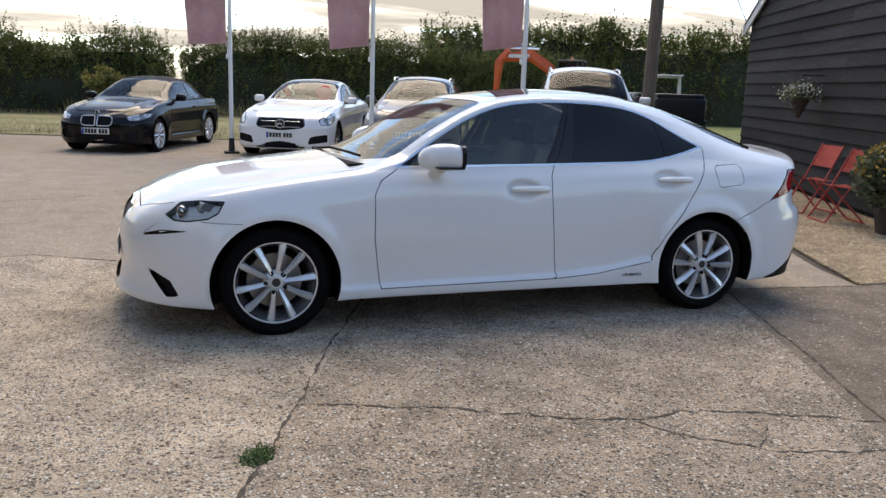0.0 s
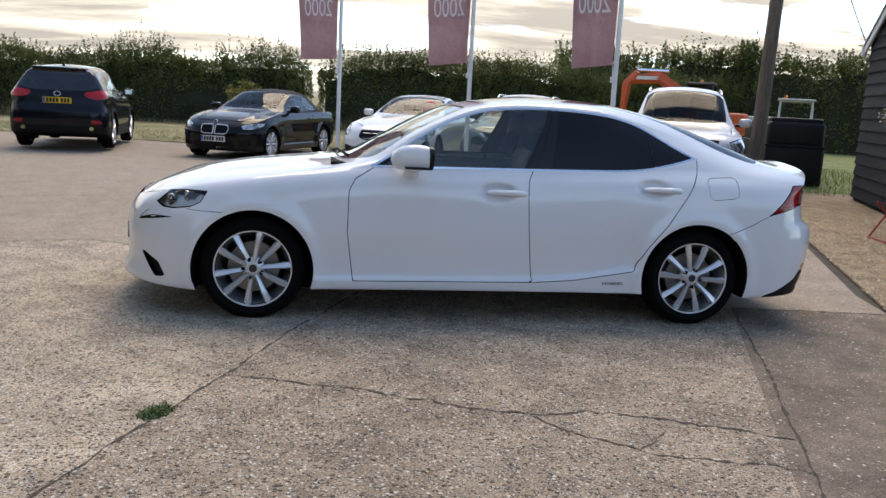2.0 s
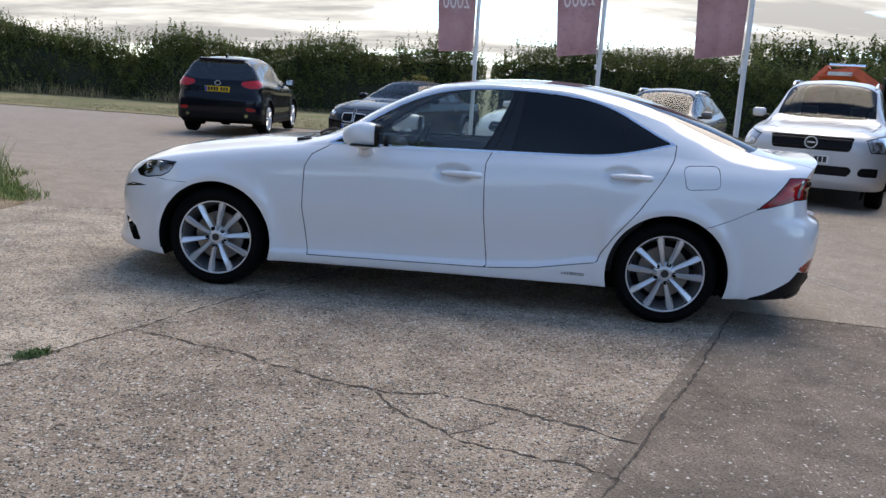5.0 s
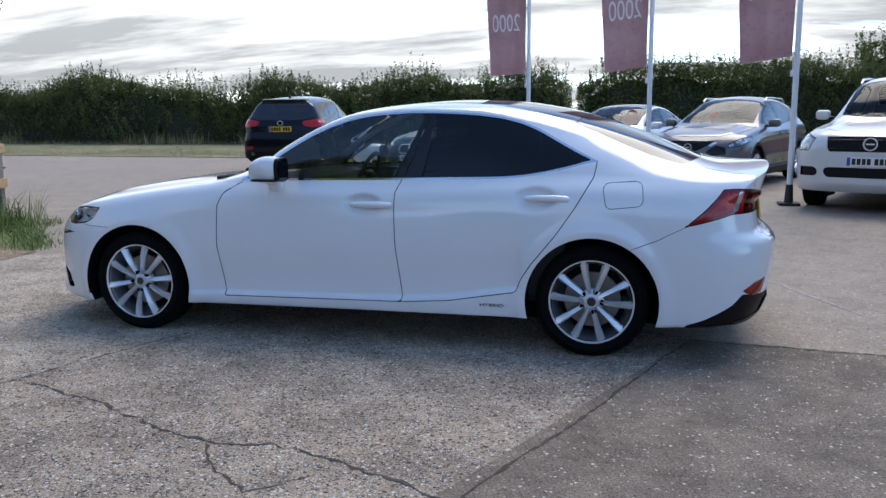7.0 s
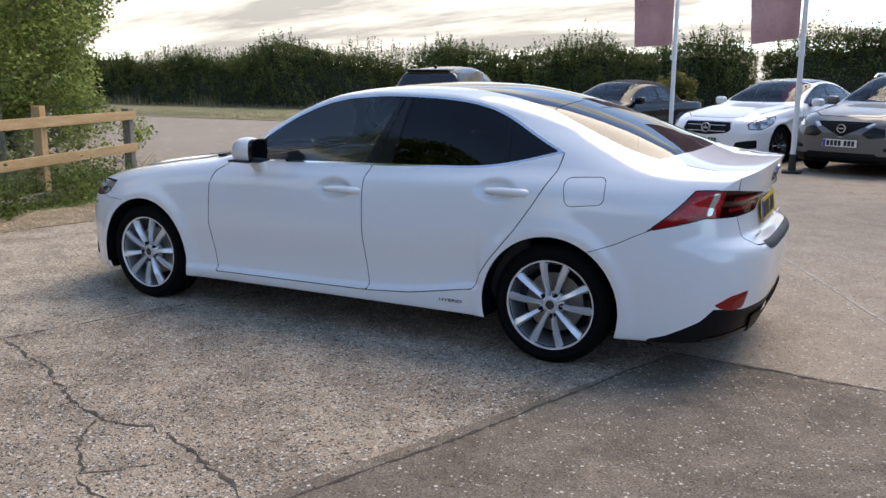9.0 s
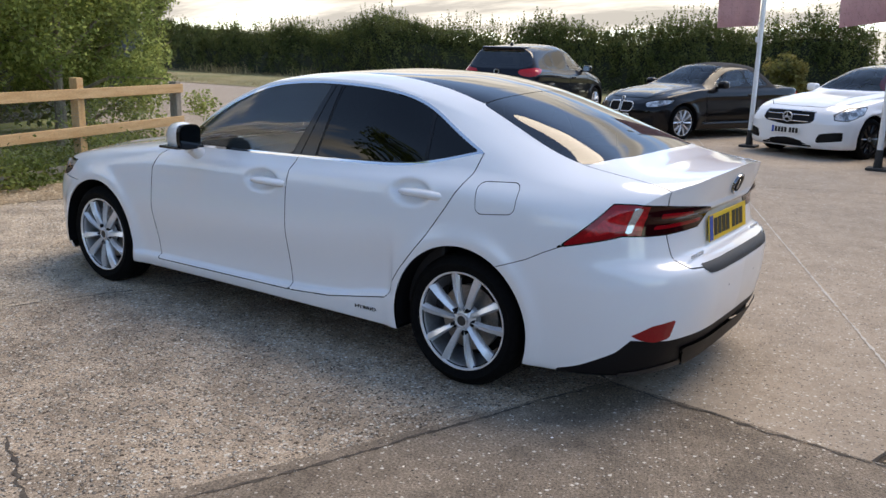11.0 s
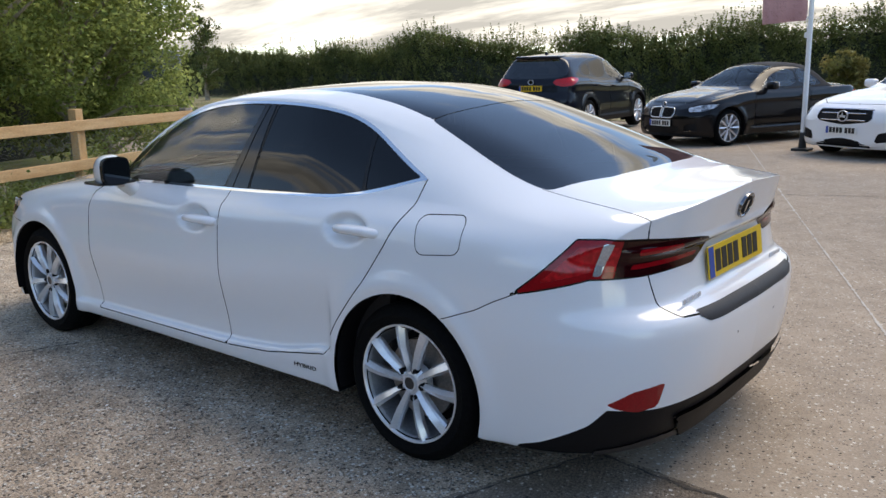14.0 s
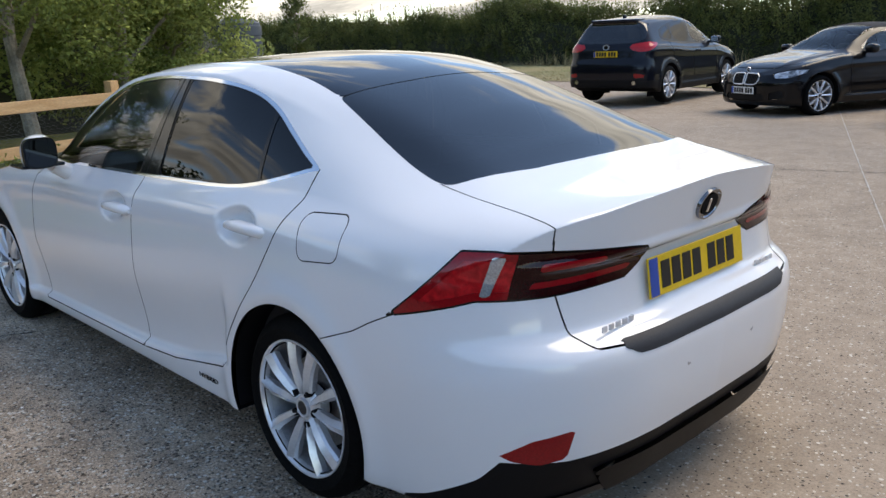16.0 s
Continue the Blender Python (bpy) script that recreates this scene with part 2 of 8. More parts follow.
def part(name, bm, material, parent, label="", smooth=False, angle=35):
    """Links a bmesh as one mesh object under a thing or a part."""
    me = bpy.data.meshes.new(name)
    bm.normal_update()
    bm.to_mesh(me)
    bm.free()
    me.materials.append(material)
    if smooth:
        me.polygons.foreach_set("use_smooth", [True] * len(me.polygons))
        me.set_sharp_from_angle(angle=radians(angle))
    ob = new(name, me)
    ob.parent = parent
    if label:
        tagged(ob, label)
    return ob


def thing(name, label, category, m=None, group="", kind=""):
    ob = new(name)
    ob.empty_display_size = 0.1
    if m is not None:
        ob.matrix_basis = m
    return tagged(ob, label, category, group, kind)


def box_bm(size, at=(0, 0, 0), bevel=0.0, m=None, seg=2):
    bm = bmesh.new()
    bmesh.ops.create_cube(bm, size=1.0, matrix=Matrix.Translation(at) @ (m or Matrix()) @ Matrix.Diagonal((*size, 1)))
    if bevel:
        bmesh.ops.bevel(bm, geom=bm.edges[:], offset=bevel, segments=seg, profile=0.5, affect="EDGES")
    return bm


def join_bm(*many):
    out = bmesh.new()
    for b in many:
        me = bpy.data.meshes.new("tmp")
        b.to_mesh(me)
        b.free()
        out.from_mesh(me)
        bpy.data.meshes.remove(me)
    return out


def cyl_bm(r1, r2, h, n=16, m=None, caps=True):
    bm = bmesh.new()
    bmesh.ops.create_cone(bm, cap_ends=caps, segments=n, radius1=r1, radius2=r2, depth=h, matrix=m or Matrix())
    return bm


def tube_bm(points, r, n=10, radii=None):
    """A round bar along a line of points."""
    bm = bmesh.new()
    pts = [Vector(p) for p in points]
    rings = []
    up = Vector((0.13, 0.21, 0.97))
    for i, p in enumerate(pts):
        d = (pts[min(i + 1, len(pts) - 1)] - pts[max(i - 1, 0)]).normalized()
        if abs(d.dot(up)) > 0.97:
            up = Vector((0.9, 0.3, 0.1))
        a = d.cross(up).normalized()
        b = d.cross(a)
        rr = radii[i] if radii else r
        rings.append([bm.verts.new(p + rr * (math.cos(k / n * math.tau) * a + math.sin(k / n * math.tau) * b)) for k in range(n)])
    for r0, r1 in zip(rings, rings[1:]):
        for k in range(n):
            bm.faces.new((r0[k], r0[(k + 1) % n], r1[(k + 1) % n], r1[k]))
    bm.faces.new(rings[0][::-1])
    bm.faces.new(rings[-1])
    bmesh.ops.recalc_face_normals(bm, faces=bm.faces[:])
    return bm


def spin_bm(profile, n=48, axis="y", cx=0.0, cz=0.0):
    """A turned shape: profile of (radius, depth) round the y axis."""
    bm = bmesh.new()
    rings = []
    for k in range(n):
        a = k / n * math.tau
        rings.append([bm.verts.new((cx + r * math.cos(a), d, cz + r * math.sin(a))) for r, d in profile])
    for k in range(n):
        a, b = rings[k], rings[(k + 1) % n]
        for i in range(len(profile) - 1):
            bm.faces.new((a[i], a[i + 1], b[i + 1], b[i]))
    bmesh.ops.remove_doubles(bm, verts=bm.verts[:], dist=1e-5)
    bmesh.ops.recalc_face_normals(bm, faces=bm.faces[:])
    return bm


def plate_bm(outline, depth, y=0.0):
    """An outline in x and z, made solid along y."""
    bm = bmesh.new()
    a = [bm.verts.new((x, y, z)) for x, z in outline]
    b = [bm.verts.new((x, y + depth, z)) for x, z in outline]
    bm.faces.new(a)
    bm.faces.new(b[::-1])
    for i in range(len(a)):
        j = (i + 1) % len(a)
        bm.faces.new((a[i], b[i], b[j], a[j]))
    bmesh.ops.recalc_face_normals(bm, faces=bm.faces[:])
    return bm


# ---- a skin of triangles that can be cut along drawn lines ----
def pchip(xs, ys):
    xs, ys = np.array(xs, float), np.array(ys, float)
    h = np.diff(xs)
    dl = np.diff(ys) / h
    d = np.zeros(len(xs))
    for i in range(1, len(xs) - 1):
        if dl[i - 1] * dl[i] > 0:
            w1, w2 = 2 * h[i] + h[i - 1], h[i] + 2 * h[i - 1]
            d[i] = (w1 + w2) / (w1 / dl[i - 1] + w2 / dl[i])
    d[0], d[-1] = dl[0], dl[-1]

    def f(x):
        x = np.clip(np.asarray(x, float), xs[0], xs[-1])
        i = np.clip(np.searchsorted(xs, x, side="right") - 1, 0, len(xs) - 2)
        t = (x - xs[i]) / h[i]
        return ((1 + 2 * t) * (1 - t) ** 2 * ys[i] + t * (1 - t) ** 2 * h[i] * d[i] + t * t * (3 - 2 * t) * ys[i + 1] + t * t * (t - 1) * h[i] * d[i + 1])
    return f


def knots(*pairs):
    return pchip([p[0] for p in pairs], [p[1] for p in pairs])


def chaikin(pts, times=2):
    p = np.array(pts, float)
    for _ in range(times):
        q = np.roll(p, -1, axis=0)
        p = np.stack([0.75 * p + 0.25 * q, 0.25 * p + 0.75 * q], 1).reshape(-1, 2)
    return p


def sdf(poly, a, b):
    """Signed distance to a polygon in a plane, below zero inside."""
    p = np.asarray(poly, float)
    best = np.full(len(a), 1e9)
    inside = np.zeros(len(a), bool)
    for (x0, y0), (x1, y1) in zip(p, np.roll(p, -1, axis=0)):
        ex, ey = x1 - x0, y1 - y0
        t = np.clip(((a - x0) * ex + (b - y0) * ey) / max(ex * ex + ey * ey, 1e-12), 0, 1)
        best = np.minimum(best, np.hypot(a - x0 - t * ex, b - y0 - t * ey))
        cross = ((y0 <= b) & (b < y1)) | ((y1 <= b) & (b < y0))
        with np.errstate(divide="ignore", invalid="ignore"):
            inside ^= cross & (a < x0 + (b - y0) * ex / (ey if abs(ey) > 1e-12 else 1e-12))
    return np.where(inside, -best, best)


def line_d(pts, a, b):
    """Distance to an open line of points."""
    best = np.full(len(a), 1e9)
    for (x0, y0), (x1, y1) in zip(pts, pts[1:]):
        ex, ey = x1 - x0, y1 - y0
        t = np.clip(((a - x0) * ex + (b - y0) * ey) / max(ex * ex + ey * ey, 1e-12), 0, 1)
        best = np.minimum(best, np.hypot(a - x0 - t * ex, b - y0 - t * ey))
    return best


def signed_line(pts, a, b):
    """Distance to an open line of points, signed by the side."""
    best, sign = np.full(len(a), 1e9), np.ones(len(a))
    for (x0, y0), (x1, y1) in zip(pts, pts[1:]):
        ex, ey = x1 - x0, y1 - y0
        t = np.clip(((a - x0) * ex + (b - y0) * ey) / max(ex * ex + ey * ey, 1e-12), 0, 1)
        d = np.hypot(a - x0 - t * ex, b - y0 - t * ey)
        nearer = d < best
        sign = np.where(nearer, np.where(ex * (b - y0) - ey * (a - x0) < 0, -1.0, 1.0), sign)
        best = np.where(nearer, d, best)
    return best * sign


class Skin:
    def __init__(self, V, N, T, seg):
        self.V, self.N, self.T, self.seg = V, N, T, seg
        self.tag = np.array(["body"] * len(T), dtype=object)

    def cut(self, fn, sel, inside=None):
        """Splits the chosen triangles along fn = 0. Those inside get the tag."""
        d = fn(self.V)
        d = np.where(np.abs(d) < 1e-6, 1e-6, d)
        s = d[self.T] < 0
        cnt = s.sum(1)
        cross = sel & (cnt > 0) & (cnt < 3)
        idx = np.where(cross)[0]
        keep = ~cross
        newV, newN, cache = [], [], {}
        n0 = len(self.V)

        def mid(i, j):
            key = (min(i, j), max(i, j))
            if key not in cache:
                t = d[i] / (d[i] - d[j])
                newV.append(self.V[i] + t * (self.V[j] - self.V[i]))
                q = self.N[i] + t * (self.N[j] - self.N[i])
                newN.append(q / max(np.linalg.norm(q), 1e-9))
                cache[key] = n0 + len(newV) - 1
            return cache[key]
        nt, ntag, nseg, nin = [], [], [], []
        for f in idx:
            tri = self.T[f]
            sg = s[f]
            lone = int(np.where(sg == (cnt[f] == 1))[0][0])
            a, b, c = tri[lone], tri[(lone + 1) % 3], tri[(lone + 2) % 3]
            ab, ac = mid(a, b), mid(a, c)
            nt += [(a, ab, ac), (ab, b, c), (ab, c, ac)]
            ntag += [self.tag[f]] * 3
            nseg += [self.seg[f]] * 3
            nin += [bool(sg[lone])] + [not sg[lone]] * 2
        full_in = (cnt == 3)[keep] & sel[keep]
        if newV:
            self.V, self.N = np.vstack([self.V, newV]), np.vstack([self.N, newN])
            self.T = np.vstack([self.T[keep], nt])
            self.tag = np.concatenate([self.tag[keep], np.array(ntag, dtype=object)])
            self.seg = np.concatenate([self.seg[keep], nseg])
            mask = np.concatenate([full_in, nin])
        else:
            mask = (cnt == 3) & sel
        if inside:
            self.tag[mask] = inside
        return mask

    def region(self, poly, plane, segs, tag, only=("body",), extra=None, grow=0.0):
        """Tags what lies within a drawn outline; plane gives the two coordinates of a point."""
        sel = np.isin(self.seg, segs) & np.isin(self.tag, only)
        if extra is not None:
            sel &= extra(self.V[self.T].mean(1))
        return self.cut(lambda v: sdf(poly, *plane(v)) - grow, sel, tag)

    def groove(self, line, plane, segs, half, only=("body",), extra=None, tag="gap"):
        """A shut line: split along its middle first, so that a narrow strip is left of every triangle that it meets."""
        def chosen():
            sel = np.isin(self.seg, segs) & np.isin(self.tag, only)
            if extra is not None:
                sel &= extra(self.V[self.T].mean(1))
            return sel
        near = (np.abs(signed_line(line, *plane(self.V)))[self.T].min(1) < 0.06)
        self.cut(lambda v: signed_line(line, *plane(v)), chosen() & near)
        return self.cut(lambda v: np.abs(signed_line(line, *plane(v))) - half, chosen(), tag)

    def emit(self, tag, name, material, parent, label="", both=True, sink=0.0, sides=("left", "right")):
        """Makes the tagged triangles into parts: one over both halves, or one a side."""
        f = self.T[self.tag == tag]
        if not len(f):
            return []
        used, inv = np.unique(f, return_inverse=True)
        v, n = self.V[used] - sink * self.N[used], self.N[used]
        f = inv.reshape(-1, 3)
        flip = np.array([1, -1, 1])
        out = []
        if both:
            vv, nn = np.vstack([v * flip, v]), np.vstack([n * flip, n])
            ff = np.vstack([f[:, ::-1], f + len(v)])
            out.append(link_mesh(name, vv, ff, material, parent, label, normals=nn))
        else:
            out.append(link_mesh(name, v * flip, f[:, ::-1], material, parent, label, normals=n * flip))
            out.append(link_mesh(name, v, f, material, parent, label, normals=n))
        return out


def emit_runs(skin, tag, name, material, parent, sink):
    """Makes the tagged triangles into one part for each joined run, on both sides."""
    f = skin.T[skin.tag == tag]
    root = {}

    def find(i):
        while root.setdefault(i, i) != i:
            root[i] = root[root[i]]
            i = root[i]
        return i
    # corners at one place count as one
    key = {}
    for tri in f:
        ids = [key.setdefault(tuple(np.round(skin.V[v], 4)), int(v)) for v in tri]
        a = find(ids[0])
        for q in ids[1:]:
            root[find(q)] = a
    runs = {}
    for tri in f:
        runs.setdefault(find(key[tuple(np.round(skin.V[tri[0]], 4))]), []).append(tri)
    flip = np.array([1, -1, 1])
    for tris in runs.values():
        if len(tris) < 4:
            continue
        used, inv = np.unique(np.array(tris), return_inverse=True)
        v, n, g = skin.V[used] - sink * skin.N[used], skin.N[used], inv.reshape(-1, 3)
        if np.abs(v[:, 1]).min() < 0.02:
            link_mesh(name, np.vstack([v * flip, v]), np.vstack([g[:, ::-1], g + len(v)]), material, parent, normals=np.vstack([n * flip, n]))
        else:
            link_mesh(name, v * flip, g[:, ::-1], material, parent, normals=n * flip)
            link_mesh(name, v, g, material, parent, normals=n)


SEG_COUNTS = (3, 4, 9, 9, 6, 14, 7, 9)


def body_skin(spec, stations=150, fine=1):
    """The half shell (y > 0) of a car: sections along x through eight control lines, pulled in at nose and tail.
    Lines: keel, sill, crease, flank, shoulder, belt, rail, roof shoulder, crown."""
    counts = [c * fine for c in SEG_COUNTS]
    xf, xr = spec["ends"]
    u = np.linspace(0, 1, stations)
    x0 = xf + (xr - xf) * (0.5 - 0.5 * np.cos(np.pi * u)) * 0.55 + (xr - xf) * u * 0.45
    g = spec["lines"]
    width = spec["plan"](x0)[:, None]
    zb = g["bottom"](x0)
    ctrl_y = np.stack([x0 * 0, 0.92 * g["sill_y"](x0), g["crease_y"](x0), g["flank_y"](x0), g["shoulder_y"](x0), g["belt_y"](x0), g["rail_y"](x0), g["rail_y"](x0) * 0.72, x0 * 0], 1)
    ctrl_y = ctrl_y * width
    rz, cz = g["rail_z"](x0), g["crown_z"](x0)
    ctrl_z = np.stack([zb, zb, g["crease_z"](x0), g["flank_z"](x0), g["shoulder_z"](x0), g["belt_z"](x0), rz, rz + (cz - rz) * spec.get("crowning", 0.62), cz], 1)
    # even spacing within each stretch, smooth through the lines
    rows = []
    for i in range(stations):
        k = np.arange(10.0)  # one line past the crown, mirrored, keeps the middle free of a ridge
        fy, fz = pchip(k, np.append(ctrl_y[i], -ctrl_y[i, 7])), pchip(k, np.append(ctrl_z[i], ctrl_z[i, 7]))
        v = np.concatenate([[0.0]] + [s + (np.arange(c) + 1) / c for s, c in enumerate(counts)])
        yy, zz = fy(v), fz(v)
        cab = spec["cabin_span"](x0[i]) if "cabin_span" in spec else 0.0
        if cab > 0:
            # between belt and rail the glass is a gently bowed plane
            on = (v >= 5) & (v <= 6)
            t = v[on] - 5
            ly = ctrl_y[i, 5] + (ctrl_y[i, 6] - ctrl_y[i, 5]) * t + 0.014 * np.sin(np.pi * t)
            lz = ctrl_z[i, 5] + (ctrl_z[i, 6] - ctrl_z[i, 5]) * t + 0.008 * np.sin(np.pi * t)
            yy[on], zz[on] = yy[on] * (1 - cab) + ly * cab, zz[on] * (1 - cab) + lz * cab
        rows.append(np.stack([np.full(len(v), x0[i]), yy, zz], 1))
    P = np.array(rows)
    z = P[..., 2]
    wf = np.clip((spec["nose_depth"] - (P[..., 0] - xf)) / spec["nose_depth"], 0, 1) ** 1.5
    wr = np.clip((spec["tail_depth"] - (xr - P[..., 0])) / spec["tail_depth"], 0, 1) ** 1.5
    P[..., 0] += wf * spec["nose"](z) + wr * spec["tail"](z)
    if "shape" in spec:
        P = spec["shape"](P)
    du, dv = np.gradient(P, axis=0), np.gradient(P, axis=1)
    N = np.cross(du, dv)
    N /= np.maximum(np.linalg.norm(N, axis=-1, keepdims=True), 1e-9)
    # outwards: away from the middle of the shell
    mid = np.array([0.5 * (xf + xr), 0, 0.6])
    if ((P - mid) * N).sum() < 0:
        N = -N
    nv = P.shape[1]
    a = (np.arange(stations - 1)[:, None] * nv + np.arange(nv - 1)[None]).ravel()
    seg_of = np.repeat(np.arange(8), counts)
    segq = np.tile(seg_of, stations - 1)
    T = np.vstack([np.stack([a, a + nv, a + nv + 1], 1), np.stack([a, a + nv + 1, a + 1], 1)])
    V = P.reshape(-1, 3)
    nn = N.reshape(-1, 3)
    seg = np.concatenate([segq, segq])
    ar = np.linalg.norm(np.cross(V[T[:, 1]] - V[T[:, 0]], V[T[:, 2]] - V[T[:, 0]]), axis=1)
    ok = ar > 1e-9
    T, seg = T[ok], seg[ok]
    fn = np.cross(V[T[:, 1]] - V[T[:, 0]], V[T[:, 2]] - V[T[:, 0]])
    bad = (fn * nn[T].mean(1)).sum(1) < 0
    T[bad] = T[bad][:, ::-1]
    return Skin(V.copy(), nn.copy(), T, seg)


def xz(v):
    return v[:, 0], v[:, 2]


def xy(v):
    return v[:, 0], np.abs(v[:, 1])


def yz(v):
    return np.abs(v[:, 1]), v[:, 2]


def round_tail(half):
    """Runs along the flank and on round the corner over the tail."""
    return lambda v: (v[:, 0] + (half - np.abs(v[:, 1])), v[:, 2])


def round_nose(half):
    return lambda v: (-v[:, 0] + (half - np.abs(v[:, 1])), v[:, 2])


SIDE, TOP, ALLSEG = (2, 3, 4, 5), (6, 7), (1, 2, 3, 4, 5, 6, 7)


# ---- wheels ----
def wheel(parent, x, y, side, r_tyre, r_rim, width, spokes=10, style="pairs", rim_mat=None, depth=0.0, turn=0.3):
    """A road wheel at a hub; side is -1 or 1, its outer face looks that way."""
    rim_mat = rim_mat or M_ALLOY
    w = thing("wheel", "", "")
    for key in ("label", "category"):
        if key in w:
            del w[key]
    w.parent = parent
    w.matrix_basis = pose(x, y, r_tyre * 0.985, 0, 0, 0 if side < 0 else 180)
    hw = width / 2
    tw = width
    sh = r_rim + 0.012
    tyre_prof = [(sh - 0.02, 0.012), (sh, 0.0), (sh + 0.012, -0.004), (sh + (r_tyre - sh) * 0.45, -0.010), (r_tyre - 0.022, 0.004), (r_tyre - 0.006, 0.018), (r_tyre, 0.035),
                 (r_tyre, tw * 0.31), (r_tyre - 0.006, tw * 0.33), (r_tyre - 0.006, tw * 0.36), (r_tyre, tw * 0.38), (r_tyre, tw * 0.62), (r_tyre - 0.006, tw * 0.64), (r_tyre - 0.006, tw * 0.67), (r_tyre, tw * 0.69),
                 (r_tyre, tw - 0.035), (r_tyre - 0.02, tw - 0.004), (sh, tw)]
    part("tyre", spin_bm(tyre_prof, 56), M_TYRE, w, smooth=True, angle=50)
    rim_prof = [(r_rim + 0.010, 0.006), (r_rim + 0.007, -0.001), (r_rim + 0.001, 0.0), (r_rim - 0.003, 0.008), (r_rim - 0.006, 0.03)]
    part("rim", spin_bm(rim_prof, 56), rim_mat, w, smooth=True, angle=50)
    barrel = [(r_rim - 0.006, 0.03), (r_rim - 0.03, 0.09), (r_rim - 0.035, tw - 0.02), (r_rim, tw - 0.005)]
    part("barrel", spin_bm(barrel, 48), M_BARREL, w, smooth=True, angle=50)
    inner = depth + 0.022
    bms = []
    for k in range(spokes):
        if style == "pairs":
            a = turn + math.tau * (k // 2) / (spokes / 2) + (0.27 if k % 2 else -0.27) * 10 / spokes
        else:
            a = turn + math.tau * k / spokes
        r0, r1 = 0.044, r_rim + 0.001
        w0, w1 = (0.012, 0.019) if style == "pairs" else (0.0115, 0.0235)
        bm = bmesh.new()
        rings = []
        for f in (0.0, 0.25, 0.6, 0.88, 1.0):
            rr = r0 + (r1 - r0) * f
            ww = w0 + (w1 - w0) * f
            tilt = 1.0 if k % 2 else -1.0
            lean = a + (0.03 if k % 2 else -0.03) * f
            yy = inner - 0.012 * math.sin(f * math.pi) - 0.012 * f
            back = yy + 0.035
            ring = []
            for off, dep in ((-ww, yy + 0.012), (-ww * 0.72, yy + 0.002), (tilt * ww * 0.45, yy - 0.010), (ww * 0.72, yy + 0.002), (ww, yy + 0.012), (ww * 0.7, back), (-ww * 0.7, back)):
                ring.append(bm.verts.new((rr * math.cos(lean) - off * math.sin(lean), dep, rr * math.sin(lean) + off * math.cos(lean))))
            rings.append(ring)
        for ra, rb in zip(rings, rings[1:]):
            for i in range(7):
                j = (i + 1) % 7
                bm.faces.new((ra[i], ra[j], rb[j], rb[i]))
        bm.faces.new(rings[0])
        bm.faces.new(rings[-1][::-1])
        bmesh.ops.recalc_face_normals(bm, faces=bm.faces[:])
        part("spoke", bm, rim_mat, w, smooth=True, angle=28)
    part("hub", spin_bm([(0.0, inner - 0.004), (0.040, inner - 0.002), (0.048, inner + 0.004), (0.066, inner + 0.016), (0.068, inner + 0.05), (0.0, inner + 0.05)], 32), rim_mat, w, smooth=True)
    cap = part("centre_cap", spin_bm([(0.0, inner - 0.010), (0.024, inner - 0.010), (0.026, inner - 0.013), (0.031, inner - 0.013), (0.034, inner - 0.002)], 28), M_SILVERTRIM, w, "small silver centre cap", smooth=True, angle=40)
    part("cap_field", spin_bm([(0.0, inner - 0.0112), (0.0235, inner - 0.0112)], 24), M_ALLOYD, cap, "dark grey cap centre")
    for k in range(5):
        a = turn + math.tau * (k + 0.5) / 5
        part("wheel_nut", cyl_bm(0.0155, 0.013, 0.03, 8, pose(0.058 * math.cos(a), inner + 0.004, 0.058 * math.sin(a), 90)), M_GAP, w)
    part("brake_disc", spin_bm([(0.06, 0.085), (0.155, 0.085), (0.155, 0.11), (0.06, 0.11)], 40), M_DISC, w, smooth=True)
    part("hub_backing", spin_bm([(0.0, 0.125), (r_rim - 0.04, 0.125), (r_rim - 0.04, 0.13), (0.0, 0.13)], 32), M_GAP, w)
    return w

# ---- the white saloon ----
def super_plan(xf, fa, pf, xr, ra, pr):
    """Plan width as a share of the full width, rounded at nose and tail."""
    def f(x):
        x = np.asarray(x, float)
        tf = np.clip((fa - x) / (fa - xf), 0, 1)
        tr = np.clip((x - ra) / (xr - ra), 0, 1)
        return (1 - tf ** pf) ** (1 / pf) * (1 - tr ** pr) ** (1 / pr)
    return f


def smooth(a, b, x):
    t = np.clip((x - a) / (b - a), 0, 1)
    return t * t * (3 - 2 * t)


HERO_CREASE = knots((-2.3, 0.27), (-1.03, 0.256), (-0.8, 0.261), (0.29, 0.281), (0.69, 0.312), (0.98, 0.363), (1.5, 0.37), (2.36, 0.34))


